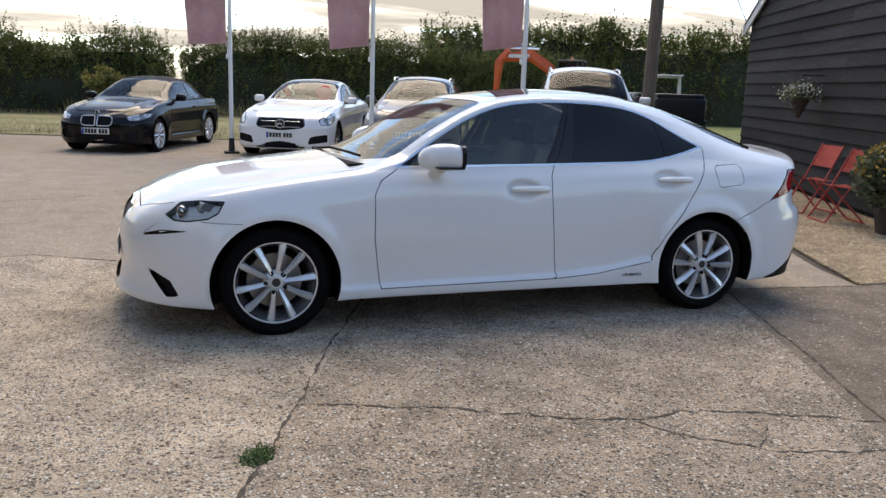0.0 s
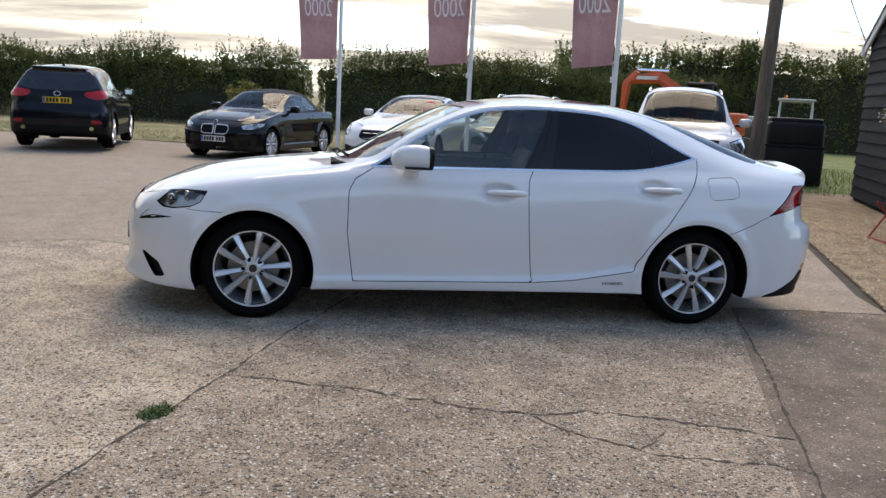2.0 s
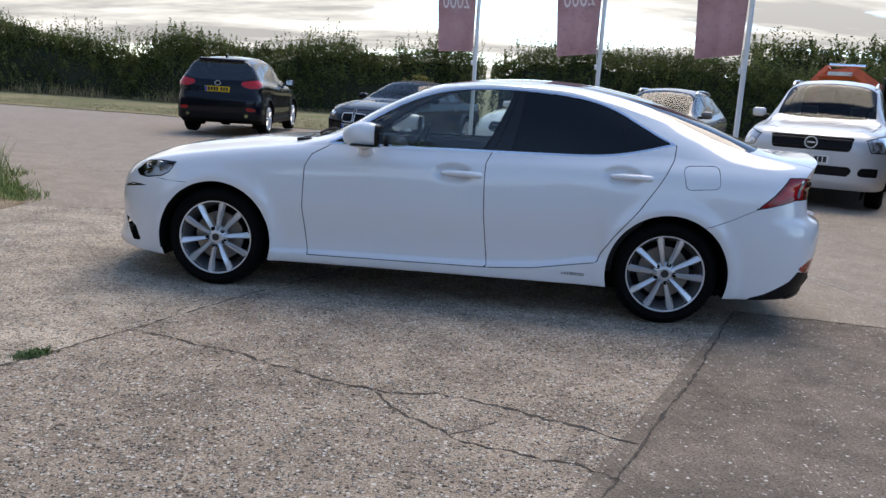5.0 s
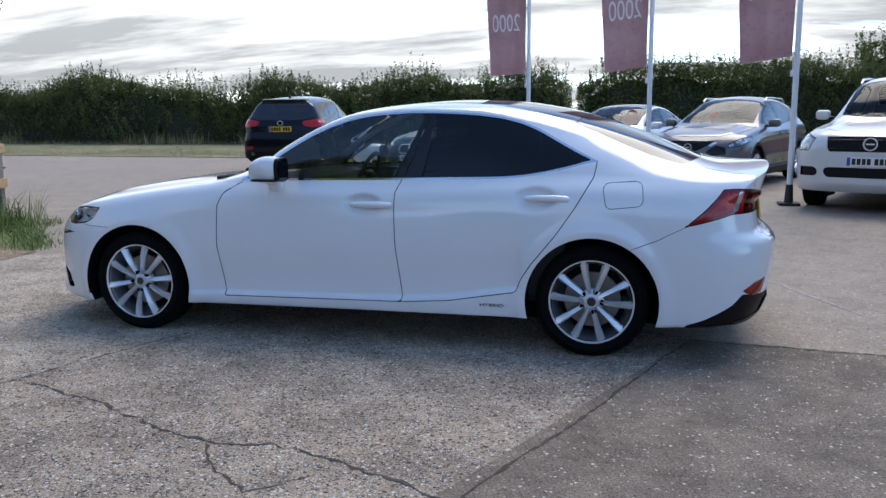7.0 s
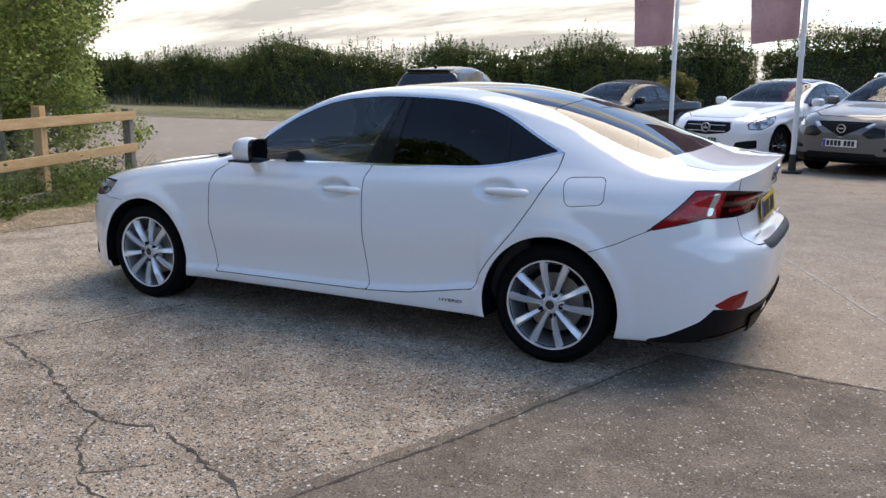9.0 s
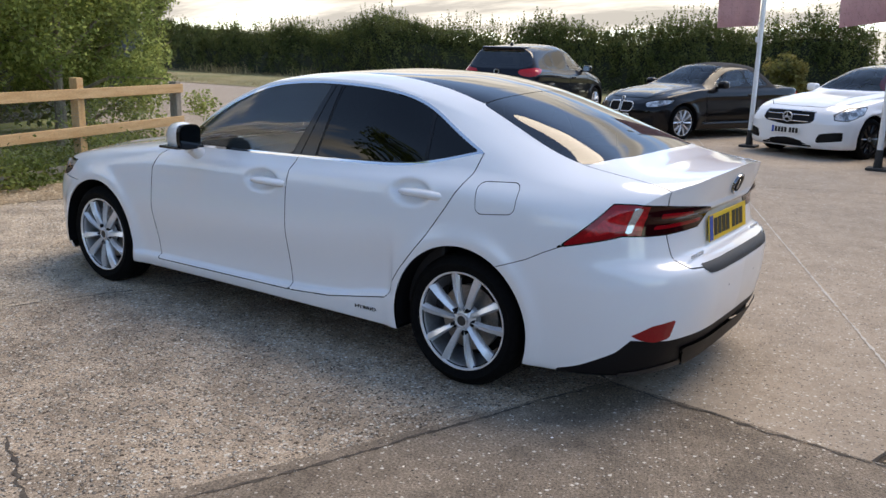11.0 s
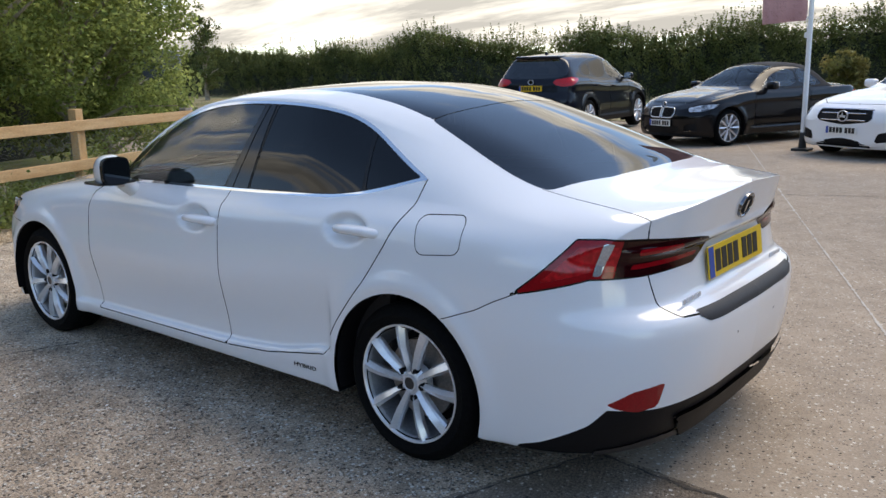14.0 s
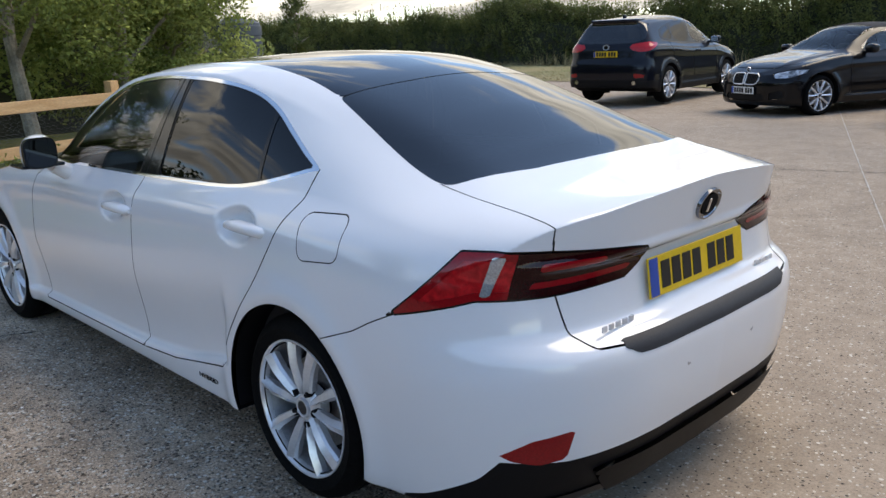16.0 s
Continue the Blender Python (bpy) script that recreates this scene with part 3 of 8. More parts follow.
def hero_shape(P):
    x, y, z = P[..., 0], P[..., 1], P[..., 2]
    side = smooth(0.6, 0.8, y)
    zc = HERO_CREASE(x)
    band = smooth(-1.05, -1.0, x) * (1 - smooth(0.99, 1.03, x))
    y = y - side * band * 0.028 * smooth(zc - 0.004, zc + 0.016, z) * (1 - smooth(zc + 0.05, zc + 0.34, z))
    for hx in (-1.4, 1.4):
        r = np.hypot(x - hx, z - 0.31)
        y = y + side * 0.014 * np.exp(-((r - 0.385) / 0.045) ** 2) * (z < 0.8)
    for hx, hz in ((0.085, 0.820), (1.090, 0.873)):
        y = y - side * 0.040 * np.exp(-(((x - hx) / 0.105) ** 2 + ((z - hz - 0.004) / 0.050) ** 2) ** 3)
    # a fold round the rear corner, over the bumper
    y = y - side * 0.005 * smooth(0.575, 0.635, z) * (1 - smooth(0.68, 0.88, z)) * smooth(1.72, 2.20, x)
    P = P.copy()
    # the boot lid ends in a crisp lip over a rear face that leans in below it
    face = 2.362 - 0.11 * y ** 2 - 0.34 * y ** 4 - (0.32 - 0.35 * np.minimum(y, 0.65) ** 2) * (1.035 - z) - 0.012 * smooth(0.45, 0.65, y)
    over = np.maximum(x - face, 0.0) * smooth(0.86, 0.90, z)
    P[..., 0] = x - over
    P[..., 1] = y
    return P


HERO = dict(
    ends=(-2.275, 2.41), nose_depth=0.55, tail_depth=0.55, crowning=0.66,
    plan=super_plan(-2.275, -1.5, 2.6, 2.41, 1.64, 3.3),
    nose=knots((0.1, 0.12), (0.17, 0.0), (0.22, -0.01), (0.27, 0.012), (0.36, 0.03), (0.5, 0.028), (0.6, 0.042), (0.66, 0.075), (0.72, 0.12), (0.8, 0.15)),
    tail=knots((0.18, -0.10), (0.35, -0.03), (0.5, -0.005), (0.6, 0.0), (0.645, -0.012), (0.70, -0.095), (0.85, -0.115), (0.88, -0.08), (0.92, -0.03), (1.0, 0.0), (1.06, 0.0)),
    shape=hero_shape, cabin_span=lambda x: float(smooth(-0.95, -0.6, x) * (1 - smooth(1.35, 1.8, x))),
    lines=dict(
        bottom=knots((-2.3, 0.20), (-1.75, 0.17), (-1.0, 0.19), (1.0, 0.205), (1.75, 0.19), (2.36, 0.205)),
        sill_y=knots((-2.3, 0.93), (-1.0, 0.935), (1.0, 0.96), (2.36, 0.93)),
        crease_y=knots((-2.3, 0.875), (-1.0, 0.882), (1.0, 0.892), (2.36, 0.885)),
        crease_z=HERO_CREASE,
        flank_y=knots((-2.3, 0.885), (-1.4, 0.89), (-0.5, 0.882), (0.6, 0.884), (1.4, 0.898), (2.36, 0.895)),
        flank_z=knots((-2.3, 0.46), (-1.4, 0.52), (0.0, 0.55), (1.4, 0.58), (2.36, 0.56)),
        shoulder_y=knots((-2.3, 0.86), (-1.5, 0.868), (-0.7, 0.858), (0.3, 0.850), (1.2, 0.862), (1.6, 0.868), (2.36, 0.86)),
        shoulder_z=knots((-2.3, 0.60), (-1.75, 0.68), (-1.4, 0.74), (-0.8, 0.82), (0.3, 0.85), (1.2, 0.88), (1.75, 0.86), (2.36, 0.80)),
        belt_y=knots((-2.3, 0.80), (-1.6, 0.80), (-1.0, 0.79), (-0.6, 0.795), (0.3, 0.795), (1.0, 0.785), (1.4, 0.775), (2.0, 0.80), (2.36, 0.83)),
        belt_z=knots((-2.3, 0.655), (-2.0, 0.735), (-1.75, 0.785), (-1.4, 0.85), (-1.0, 0.905), (-0.69, 0.935), (-0.14, 0.946), (0.3, 0.958), (0.975, 0.985), (1.3, 1.0), (1.7, 0.98), (2.1, 0.94), (2.36, 0.915)),
        rail_y=knots((-2.3, 0.50), (-1.2, 0.52), (-0.95, 0.62), (-0.8, 0.72), (-0.5, 0.712), (-0.2, 0.665), (0.1, 0.635), (0.6, 0.63), (1.1, 0.612), (1.5, 0.605), (1.85, 0.625), (2.1, 0.69), (2.36, 0.75)),
        rail_z=knots((-2.3, 0.69), (-2.0, 0.785), (-1.4, 0.887), (-1.0, 0.935), (-0.85, 0.948), (-0.69, 0.985), (-0.45, 1.135), (-0.23, 1.255), (0.016, 1.335), (0.31, 1.36), (0.69, 1.35), (1.0, 1.292), (1.4, 1.182), (1.75, 1.078), (2.0, 1.022), (2.2, 0.992), (2.36, 0.975)),
        crown_z=knots((-2.3, 0.70), (-2.1, 0.77), (-1.9, 0.825), (-1.4, 0.912), (-0.95, 0.955), (-0.86, 0.968), (-0.6, 1.105), (-0.3, 1.262), (-0.1, 1.347), (0.2, 1.40), (0.55, 1.42), (0.85, 1.41), (1.15, 1.368), (1.6, 1.24), (1.85, 1.14), (2.02, 1.07), (2.12, 1.050), (2.25, 1.045), (2.36, 1.045)),
    ),
)


def number_plate(parent, m, yellow=True, w=0.52, h=0.111, blue=True):
    """A number plate whose characters are plain bars."""
    pl = part("number_plate", box_bm((w, 0.006, h), bevel=0.002), M_PLATE_Y if yellow else M_PLATE_W, parent, ("yellow" if yellow else "white") + " number plate")
    pl.matrix_basis = m
    if blue:
        part("country_strip", box_bm((0.042, 0.003, h - 0.008), (-w / 2 + 0.025, -0.0035, 0)), M_PLATE_B, pl, "blue strip")
    x = -w / 2 + 0.065
    for k in range(7):
        if k == 4:
            x += 0.03
        part("plate_bar", box_bm((0.045, 0.003, 0.079), (x + 0.02, -0.0035, 0)), M_PLATE_INK, pl)
        x += 0.058
    return pl


def seats(parent, fx, rx, z, y=0.36, material=None):
    """Two front seats and a rear bench."""
    material = material or M_SEAT
    for sy in (-y, y):
        s = part("front_seat", join_bm(box_bm((0.5, 0.5, 0.14), (fx - 0.12, sy, z), 0.04), box_bm((0.14, 0.5, 0.6), (fx + 0.2, sy, z + 0.32), 0.05, pose(0, 0, 0, 0, 16, 0))), material, parent, smooth=True)
        part("headrest", box_bm((0.09, 0.27, 0.17), (fx + 0.31, sy, z + 0.68), 0.035), material, s, smooth=True)
    part("rear_bench", join_bm(box_bm((0.5, 1.2, 0.16), (rx, 0, z + 0.02), 0.05), box_bm((0.14, 1.2, 0.55), (rx + 0.3, 0, z + 0.3), 0.05, pose(0, 0, 0, 0, 20, 0))), material, parent, smooth=True)


def steering_wheel(parent, x, y, z, lean=22):
    bm = bmesh.new()
    n, k = 36, 8
    rings = []
    for i in range(n):
        a = i / n * math.tau
        rings.append([bm.verts.new(((0.016 * math.sin(b)), (0.185 + 0.016 * math.cos(b)) * math.cos(a), (0.185 + 0.016 * math.cos(b)) * math.sin(a))) for b in (j / k * math.tau for j in range(k))])
    for i in range(n):
        for j in range(k):
            bm.faces.new((rings[i][j], rings[i][(j + 1) % k], rings[(i + 1) % n][(j + 1) % k], rings[(i + 1) % n][j]))
    whole = join_bm(bm, box_bm((0.05, 0.13, 0.11), bevel=0.02), box_bm((0.02, 0.35, 0.035), bevel=0.005), box_bm((0.02, 0.04, 0.18), (0, 0, -0.09), bevel=0.005))
    ob = part("steering_wheel", whole, M_DASH, parent, smooth=True)
    ob.matrix_basis = pose(x, y, z, 0, lean, 0)
    return ob


def build_hero():
    car = thing("saloon_car", "pearl white four-door hybrid saloon parked on cracked concrete", "car")
    s = body_skin(HERO, 330, 2)
    s.tag[s.seg == 0] = "underbody"
    tail, nose = round_tail(0.885), round_nose(0.885)
    # wheel openings
    for hx in (-1.4, 1.4):
        arch = lambda v, hx=hx: np.hypot(v[:, 0] - hx, (v[:, 2] - 0.305)) - 0.362
        s.cut(arch, np.isin(s.seg, (0, 1, 2, 3, 4)) & (s.V[s.T].mean(1)[:, 1] > 0.45), "void")
    # glass and pillars of the flank
    dlo = chaikin([(-0.735, 0.945), (-0.60, 0.945), (0.1, 0.955), (0.7, 0.967), (0.93, 0.974), (1.08, 0.992), (1.24, 1.027), (1.38, 1.066), (1.415, 1.068), (1.39, 1.084), (1.345, 1.104), (1.22, 1.168), (1.06, 1.258), (0.9, 1.312), (0.69, 1.340), (0.45, 1.35), (0.25, 1.348), (0.0, 1.324), (-0.23, 1.245), (-0.44, 1.125), (-0.66, 0.975)], 2)
    s.region(dlo, xz, (3, 4, 5, 6), "trim")
    s.region(dlo, xz, (3, 4, 5, 6), "seal", ("trim",), grow=-0.012)
    front_w = chaikin([(-0.61, 0.962), (-0.58, 0.962), (-0.1, 0.967), (0.235, 0.972), (0.252, 0.975), (0.26, 0.99), (0.33, 1.12), (0.405, 1.30), (0.412, 1.325), (0.40, 1.334), (0.24, 1.334), (0.0, 1.311), (-0.23, 1.232), (-0.435, 1.112), (-0.575, 1.003), (-0.612, 0.967)], 1)
    rear_w = chaikin([(0.435, 0.978), (0.46, 0.978), (0.7, 0.983), (0.93, 0.991), (1.085, 1.009), (1.105, 1.016), (1.104, 1.03), (1.09, 1.13), (1.072, 1.225), (1.055, 1.243), (0.895, 1.297), (0.69, 1.326), (0.52, 1.334), (0.50, 1.332), (0.494, 1.31), (0.470, 1.15), (0.432, 0.992)], 1)
    quarter = chaikin([(1.128, 1.02), (1.145, 1.022), (1.24, 1.043), (1.36, 1.076), (1.375, 1.081), (1.335, 1.096), (1.215, 1.155), (1.10, 1.222), (1.09, 1.224), (1.092, 1.21), (1.112, 1.12), (1.122, 1.03)], 1)
    s.region(front_w, xz, (4, 5, 6), "front_window", ("seal", "trim"))
    s.region(rear_w, xz, (4, 5, 6), "rear_window", ("seal", "trim"))
    s.region([(0.262, 0.960), (0.311, 0.961), (0.375, 1.12), (0.446, 1.341), (0.420, 1.341), (0.338, 1.12)], xz, (4, 5, 6), "pillar", ("seal",))
    s.region([(0.318, 0.961), (0.420, 0.966), (0.460, 1.15), (0.484, 1.341), (0.453, 1.341), (0.382, 1.12)], xz, (4, 5, 6), "pillar", ("seal",))
    s.region(quarter, xz, (4, 5, 6), "quarter_window", ("seal", "trim"))
    # screens and roof
    screen = chaikin([(-0.90, -0.3), (-0.895, 0.2), (-0.86, 0.45), (-0.74, 0.665), (-0.66, 0.67), (-0.16, 0.585), (-0.10, 0.55), (-0.12, 0.3), (-0.135, 0), (-0.14, -0.3)], 1)
    s.region(screen, xy, TOP, "windscreen")
    roof = chaikin([(-0.04, -0.3), (-0.03, 0.3), (0.0, 0.47), (0.06, 0.50), (0.5, 0.505), (1.0, 0.495), (1.15, 0.505), (1.25, 0.517), (1.272, 0.50), (1.29, 0.40), (1.312, 0.2), (1.318, -0.3)], 1)
    s.region(roof, xy, TOP, "roof_glass")
    backlight = chaikin([(1.322, -0.3), (1.316, 0.2), (1.294, 0.40), (1.276, 0.50), (1.262, 0.522), (1.40, 0.548), (1.55, 0.575), (1.75, 0.613), (1.85, 0.624), (1.89, 0.60), (1.94, 0.50), (1.98, 0.3), (1.99, -0.3)], 1)
    s.region(backlight, xy, TOP, "rear_screen")
    s.region([(1.25, 0.517), (1.262, 0.522), (1.276, 0.50), (1.294, 0.40), (1.316, 0.2), (1.33, -0.3), (1.30, -0.3), (1.30, 0.2), (1.28, 0.40), (1.262, 0.50)], xy, TOP, "roof_seam")
    # lamps at the tail
    lamp = [(1.872, 0.731), (2.03, 0.762), (2.225, 0.797), (2.5, 0.794), (2.83, 0.80), (2.96, 0.872), (2.90, 0.886), (2.7, 0.905), (2.51, 0.92), (2.3, 0.932), (2.18, 0.930)]
    s.region(lamp, tail, ALLSEG, "lamp_rim", extra=lambda c: c[:, 0] > 1.5)
    s.region(lamp, tail, ALLSEG, "lamp_red", ("lamp_rim",), grow=-0.006)
    s.region([(2.30, 0.70), (3.1, 0.70), (3.1, 1.0), (2.42, 1.0)], tail, ALLSEG, "lamp_dark", ("lamp_red",))
    s.region([(2.240, 0.812), (2.276, 0.809), (2.342, 0.914), (2.292, 0.916)], tail, ALLSEG, "lamp_clear", ("lamp_red", "lamp_dark"))
    s.region([(2.42, 0.822), (2.84, 0.826), (2.87, 0.842), (2.43, 0.838)], tail, ALLSEG, "lamp_bar", ("lamp_dark",))
    s.region([(2.46, 0.868), (2.74, 0.870), (2.74, 0.884), (2.47, 0.886)], tail, ALLSEG, "lamp_bar", ("lamp_dark",))
    s.region(lamp, tail, ALLSEG, "lamp_core", ("lamp_red",), grow=-0.026)
    # lower tail: diffuser, reflectors
    diff = [(1.92, 0.10), (1.92, 0.205), (2.016, 0.232), (2.22, 0.311), (2.30, 0.368), (2.555, 0.352), (2.98, 0.356), (3.4, 0.36), (3.4, 0.10)]
    s.region(diff, tail, (0, 1, 2, 3), "diffuser", ("body", "underbody"), extra=lambda c: c[:, 0] > 1.7)
    s.region([(2.25, 0.10), (2.25, 0.215), (2.5, 0.232), (3.4, 0.238), (3.4, 0.10)], tail, (0, 1, 2, 3), "diff_lip", ("diffuser",), extra=lambda c: c[:, 0] > 1.9)
    s.region([(2.72, 0.20), (2.66, 0.305), (3.4, 0.312), (3.4, 0.20)], tail, (0, 1, 2, 3), "diff_panel", ("diffuser", "diff_lip"), extra=lambda c: c[:, 0] > 1.9)
    s.region([(2.295, 0.387), (2.42, 0.428), (2.588, 0.447), (2.555, 0.362), (2.45, 0.352), (2.35, 0.368)], tail, (1, 2, 3), "reflector", ("body", "diffuser"), extra=lambda c: c[:, 0] > 1.7)
    s.region([(-0.3, 0.618), (0.41, 0.618), (0.43, 0.624), (0.486, 0.656), (0.475, 0.662), (-0.3, 0.664)], yz, (2, 3, 4), "bumper_step", extra=lambda c: c[:, 0] > 1.9)
    for zz in (0.6245, 0.6325, 0.6405, 0.6485, 0.6565):
        s.region([(-0.3, zz - 0.0022), (0.405 + (zz - 0.618) * 1.4, zz - 0.0022), (0.405 + (zz - 0.618) * 1.4, zz + 0.0022), (-0.3, zz + 0.0022)], yz, (2, 3, 4), "step_rib", ("bumper_step",), extra=lambda c: c[:, 0] > 1.9)
    # nose: lamps, vents, grille
    s.region([(1.718, 0.766), (1.735, 0.70), (1.80, 0.668), (1.94, 0.652), (2.05, 0.655), (2.15, 0.685), (2.10, 0.712), (2.06, 0.755), (1.9, 0.768)], nose, ALLSEG, "head_rim", extra=lambda c: c[:, 0] < -1.5)
    s.region([(1.718, 0.766), (1.735, 0.70), (1.80, 0.668), (1.94, 0.652), (2.05, 0.655), (2.15, 0.685), (2.10, 0.712), (2.06, 0.755), (1.9, 0.768)], nose, ALLSEG, "headlamp", ("head_rim",), grow=-0.009)
    s.region([(2.345, 0.572), (2.15, 0.604), (1.935, 0.607), (1.94, 0.601), (2.14, 0.580), (2.335, 0.562)], nose, ALLSEG, "drl_rim", extra=lambda c: c[:, 0] < -1.5)
    s.region([(2.25, 0.582), (2.15, 0.597), (2.06, 0.600), (2.07, 0.595), (2.15, 0.588)], nose, ALLSEG, "drl", ("drl_rim",))
    s.groove([(2.345, 0.572), (2.20, 0.634)], nose, ALLSEG, 0.0022, extra=lambda c: c[:, 0] < -1.5)
    s.region([(2.30, 0.385), (2.20, 0.365), (2.07, 0.325), (2.0, 0.238), (2.11, 0.232)], nose, ALLSEG, "vent", extra=lambda c: c[:, 0] < -1.5)
    spindle = [(-0.3, 0.23), (0.33, 0.23), (0.32, 0.30), (0.26, 0.52), (0.30, 0.60), (0.40, 0.70), (-0.3, 0.715)]
    s.region(spindle, yz, ALLSEG, "grille_rim", extra=lambda c: c[:, 0] < -1.9)
    s.region(spindle, yz, ALLSEG, "grille", ("grille_rim",), extra=lambda c: c[:, 0] < -1.9, grow=-0.018)
    # shut lines
    g = 0.0026
    d_front = [(-0.69, 0.94), (-0.80, 0.875), (-0.838, 0.80), (-0.842, 0.55), (-0.80, 0.250), (0.325, 0.265), (0.305, 0.42), (0.284, 0.6), (0.274, 0.8), (0.276, 0.895), (0.31, 0.965)]
    d_rear = [(0.325, 0.265), (0.6, 0.285), (0.985, 0.350), (1.01, 0.42), (1.068, 0.51), (1.205, 0.68), (1.305, 0.83), (1.362, 0.93), (1.394, 0.985), (1.402, 1.03), (1.408, 1.072)]
    s.groove(d_front, xz, (1, 2, 3, 4, 5), g)
    s.groove(d_rear, xz, (1, 2, 3, 4, 5), g)
    flap = [(1.484, 0.926), (1.622, 0.934), (1.626, 0.872), (1.496, 0.858)]
    s.region(flap, xz, (3, 4, 5), "flap_ring", grow=0.036)
    s.region(flap, xz, (3, 4, 5), "fuel_flap", ("flap_ring",), grow=0.0325)
    s.groove([(1.90, 0.742), (1.82, 0.705), (1.74, 0.662), (1.60, 0.61)], xz, (2, 3, 4), 0.0018)
    s.groove([(-1.80, 0.658), (-1.72, 0.650), (-1.58, 0.648)], xz, (2, 3, 4), 0.0016, extra=lambda c: c[:, 0] < -1.5)
    s.groove([(-2.12, 0.0), (-2.11, 0.45), (-2.0, 0.63), (-1.93, 0.70)], xy, (5, 6, 7), g, extra=lambda c: c[:, 0] < -0.8)
    s.groove([(-1.08, 0.735), (-0.95, 0.735), (-0.88, 0.715)], xy, (5, 6, 7), g, extra=lambda c: c[:, 0] < -0.8)
    s.groove([(1.84, 0.622), (2.0, 0.625), (2.10, 0.622), (2.19, 0.618), (2.27, 0.612)], xy, (4, 5, 6, 7), 0.0018, extra=lambda c: c[:, 2] > 0.935)
    s.groove([(0.612, 0.945), (0.603, 0.80), (0.582, 0.69), (0.55, 0.655), (0.41, 0.648), (0.0, 0.645)], yz, (2, 3, 4, 5), g, extra=lambda c: c[:, 0] > 1.95)
    # panels of the body that can be told apart
    box = lambda a, b: (lambda c: (c[:, 0] > a) & (c[:, 0] < b))
    s.region(d_front + [(0.2, 1.0)], xz, (2, 3, 4, 5), "front_door", extra=box(-0.9, 0.35))
    s.region(d_rear + [(1.38, 1.1), (0.30, 0.97)], xz, (2, 3, 4, 5), "rear_door", extra=box(0.2, 1.45))
    hood = [(-2.12, -0.2), (-2.11, 0.45), (-2.0, 0.63), (-1.86, 0.70), (-1.5, 0.735), (-1.1, 0.735), (-0.88, 0.715), (-0.86, 0.45), (-0.895, -0.2)]
    s.region(hood, xy, (5, 6, 7), "bonnet")
    s.region([(-0.3, 0.645), (0.41, 0.648), (0.55, 0.655), (0.582, 0.69), (0.603, 0.80), (0.612, 0.945), (0.62, 1.2), (-0.3, 1.2)], yz, ALLSEG, "boot_lid", extra=lambda c: c[:, 0] > 1.87)
    # parts
    em = s.emit
    em("body", "body_shell", M_WHITE, car)
    em("underbody", "underbody", M_GAP, car)
    em("front_door", "front_door", M_WHITE, car, both=False)
    em("rear_door", "rear_door", M_WHITE, car, both=False)
    em("bonnet", "bonnet", M_WHITE, car)
    boot = em("boot_lid", "boot_lid", M_WHITE, car)[0]
    emit_runs(s, "gap", "shut_line", M_GAP, car, 0.012)
    em("flap_ring", "flap_gap", M_GAP, car, both=False, sink=0.004)
    em("fuel_flap", "fuel_flap", M_WHITE, car, both=False)
    em("trim", "window_trim", M_CHROME, car, "thin chrome window surround", both=False)
    em("seal", "window_pillar", M_GLOSSBLK, car, "gloss black door pillars", both=False, sink=0.002)
    em("pillar", "pillar_cover", M_PILLAR, car, "glossy dark grey pillar cover", both=False, sink=-0.001)
    em("front_window", "front_window", M_GLASS_F, car, "clear side glass", both=False, sink=0.004)
    em("rear_window", "rear_window", M_GLASS_D, car, "dark privacy glass", both=False, sink=0.004)
    em("quarter_window", "quarter_window", M_GLASS_D, car, "dark privacy glass", both=False, sink=0.004)
    em("windscreen", "windscreen", M_GLASS_F, car, "clear windscreen", sink=0.003)
    em("roof_glass", "roof_panel", M_ROOFGLASS, car, "glossy black roof panel", sink=0.002)
    em("roof_seam", "screen_seal", M_GAP, car, sink=0.004)
    em("rear_screen", "rear_screen", M_GLASS_R, car, "dark tinted rear screen", sink=0.003)
    em("lamp_red", "tail_lamp", M_LAMP_RED, car, "red tail lamp", both=False, sink=-0.003)
    em("lamp_core", "lamp_lens", M_LAMP_CORE, car, "brighter red lamp lens", both=False, sink=-0.001)
    em("lamp_dark", "lamp_inner", M_LAMP_DARK, car, "smoked red inner lamp", both=False, sink=-0.003)
    em("lamp_bar", "lamp_light_bar", M_LAMP_RED, car, "red light bar", both=False, sink=-0.004)
    em("lamp_clear", "reversing_lamp", M_LAMP_CLEAR, car, "clear reversing lamp", both=False, sink=-0.004)
    em("lamp_rim", "lamp_seal", M_GLOSSBLK, car, "black lamp seal", both=False, sink=0.002)
    em("diffuser", "rear_diffuser", M_PLASTIC, car, "black plastic lower bumper")
    em("diff_lip", "diffuser_lip", M_ALLOYD, car, "dark grey lip under the rear bumper", sink=-0.006)
    em("diff_panel", "diffuser_panel", M_PLASTIC, car, "raised black middle panel", sink=-0.014)
    em("reflector", "rear_reflector", M_LAMP_RED, car, "red bumper reflector", both=False)
    guard = em("bumper_step", "bumper_protector", M_GUARD, car, "ribbed dark grey bumper protector", sink=-0.002)[0]
    em("step_rib", "rib", M_GUARD, guard, sink=-0.0055)
    em("headlamp", "headlamp", M_LAMP_GLASS, car, "clear headlamp lens", both=False, sink=-0.002)
    s.tag[s.tag == "headlamp"] = "lamp_floor"
    em("lamp_floor", "headlamp_bowl", M_BOWL, car, "silver headlamp bowl", both=False, sink=0.04)
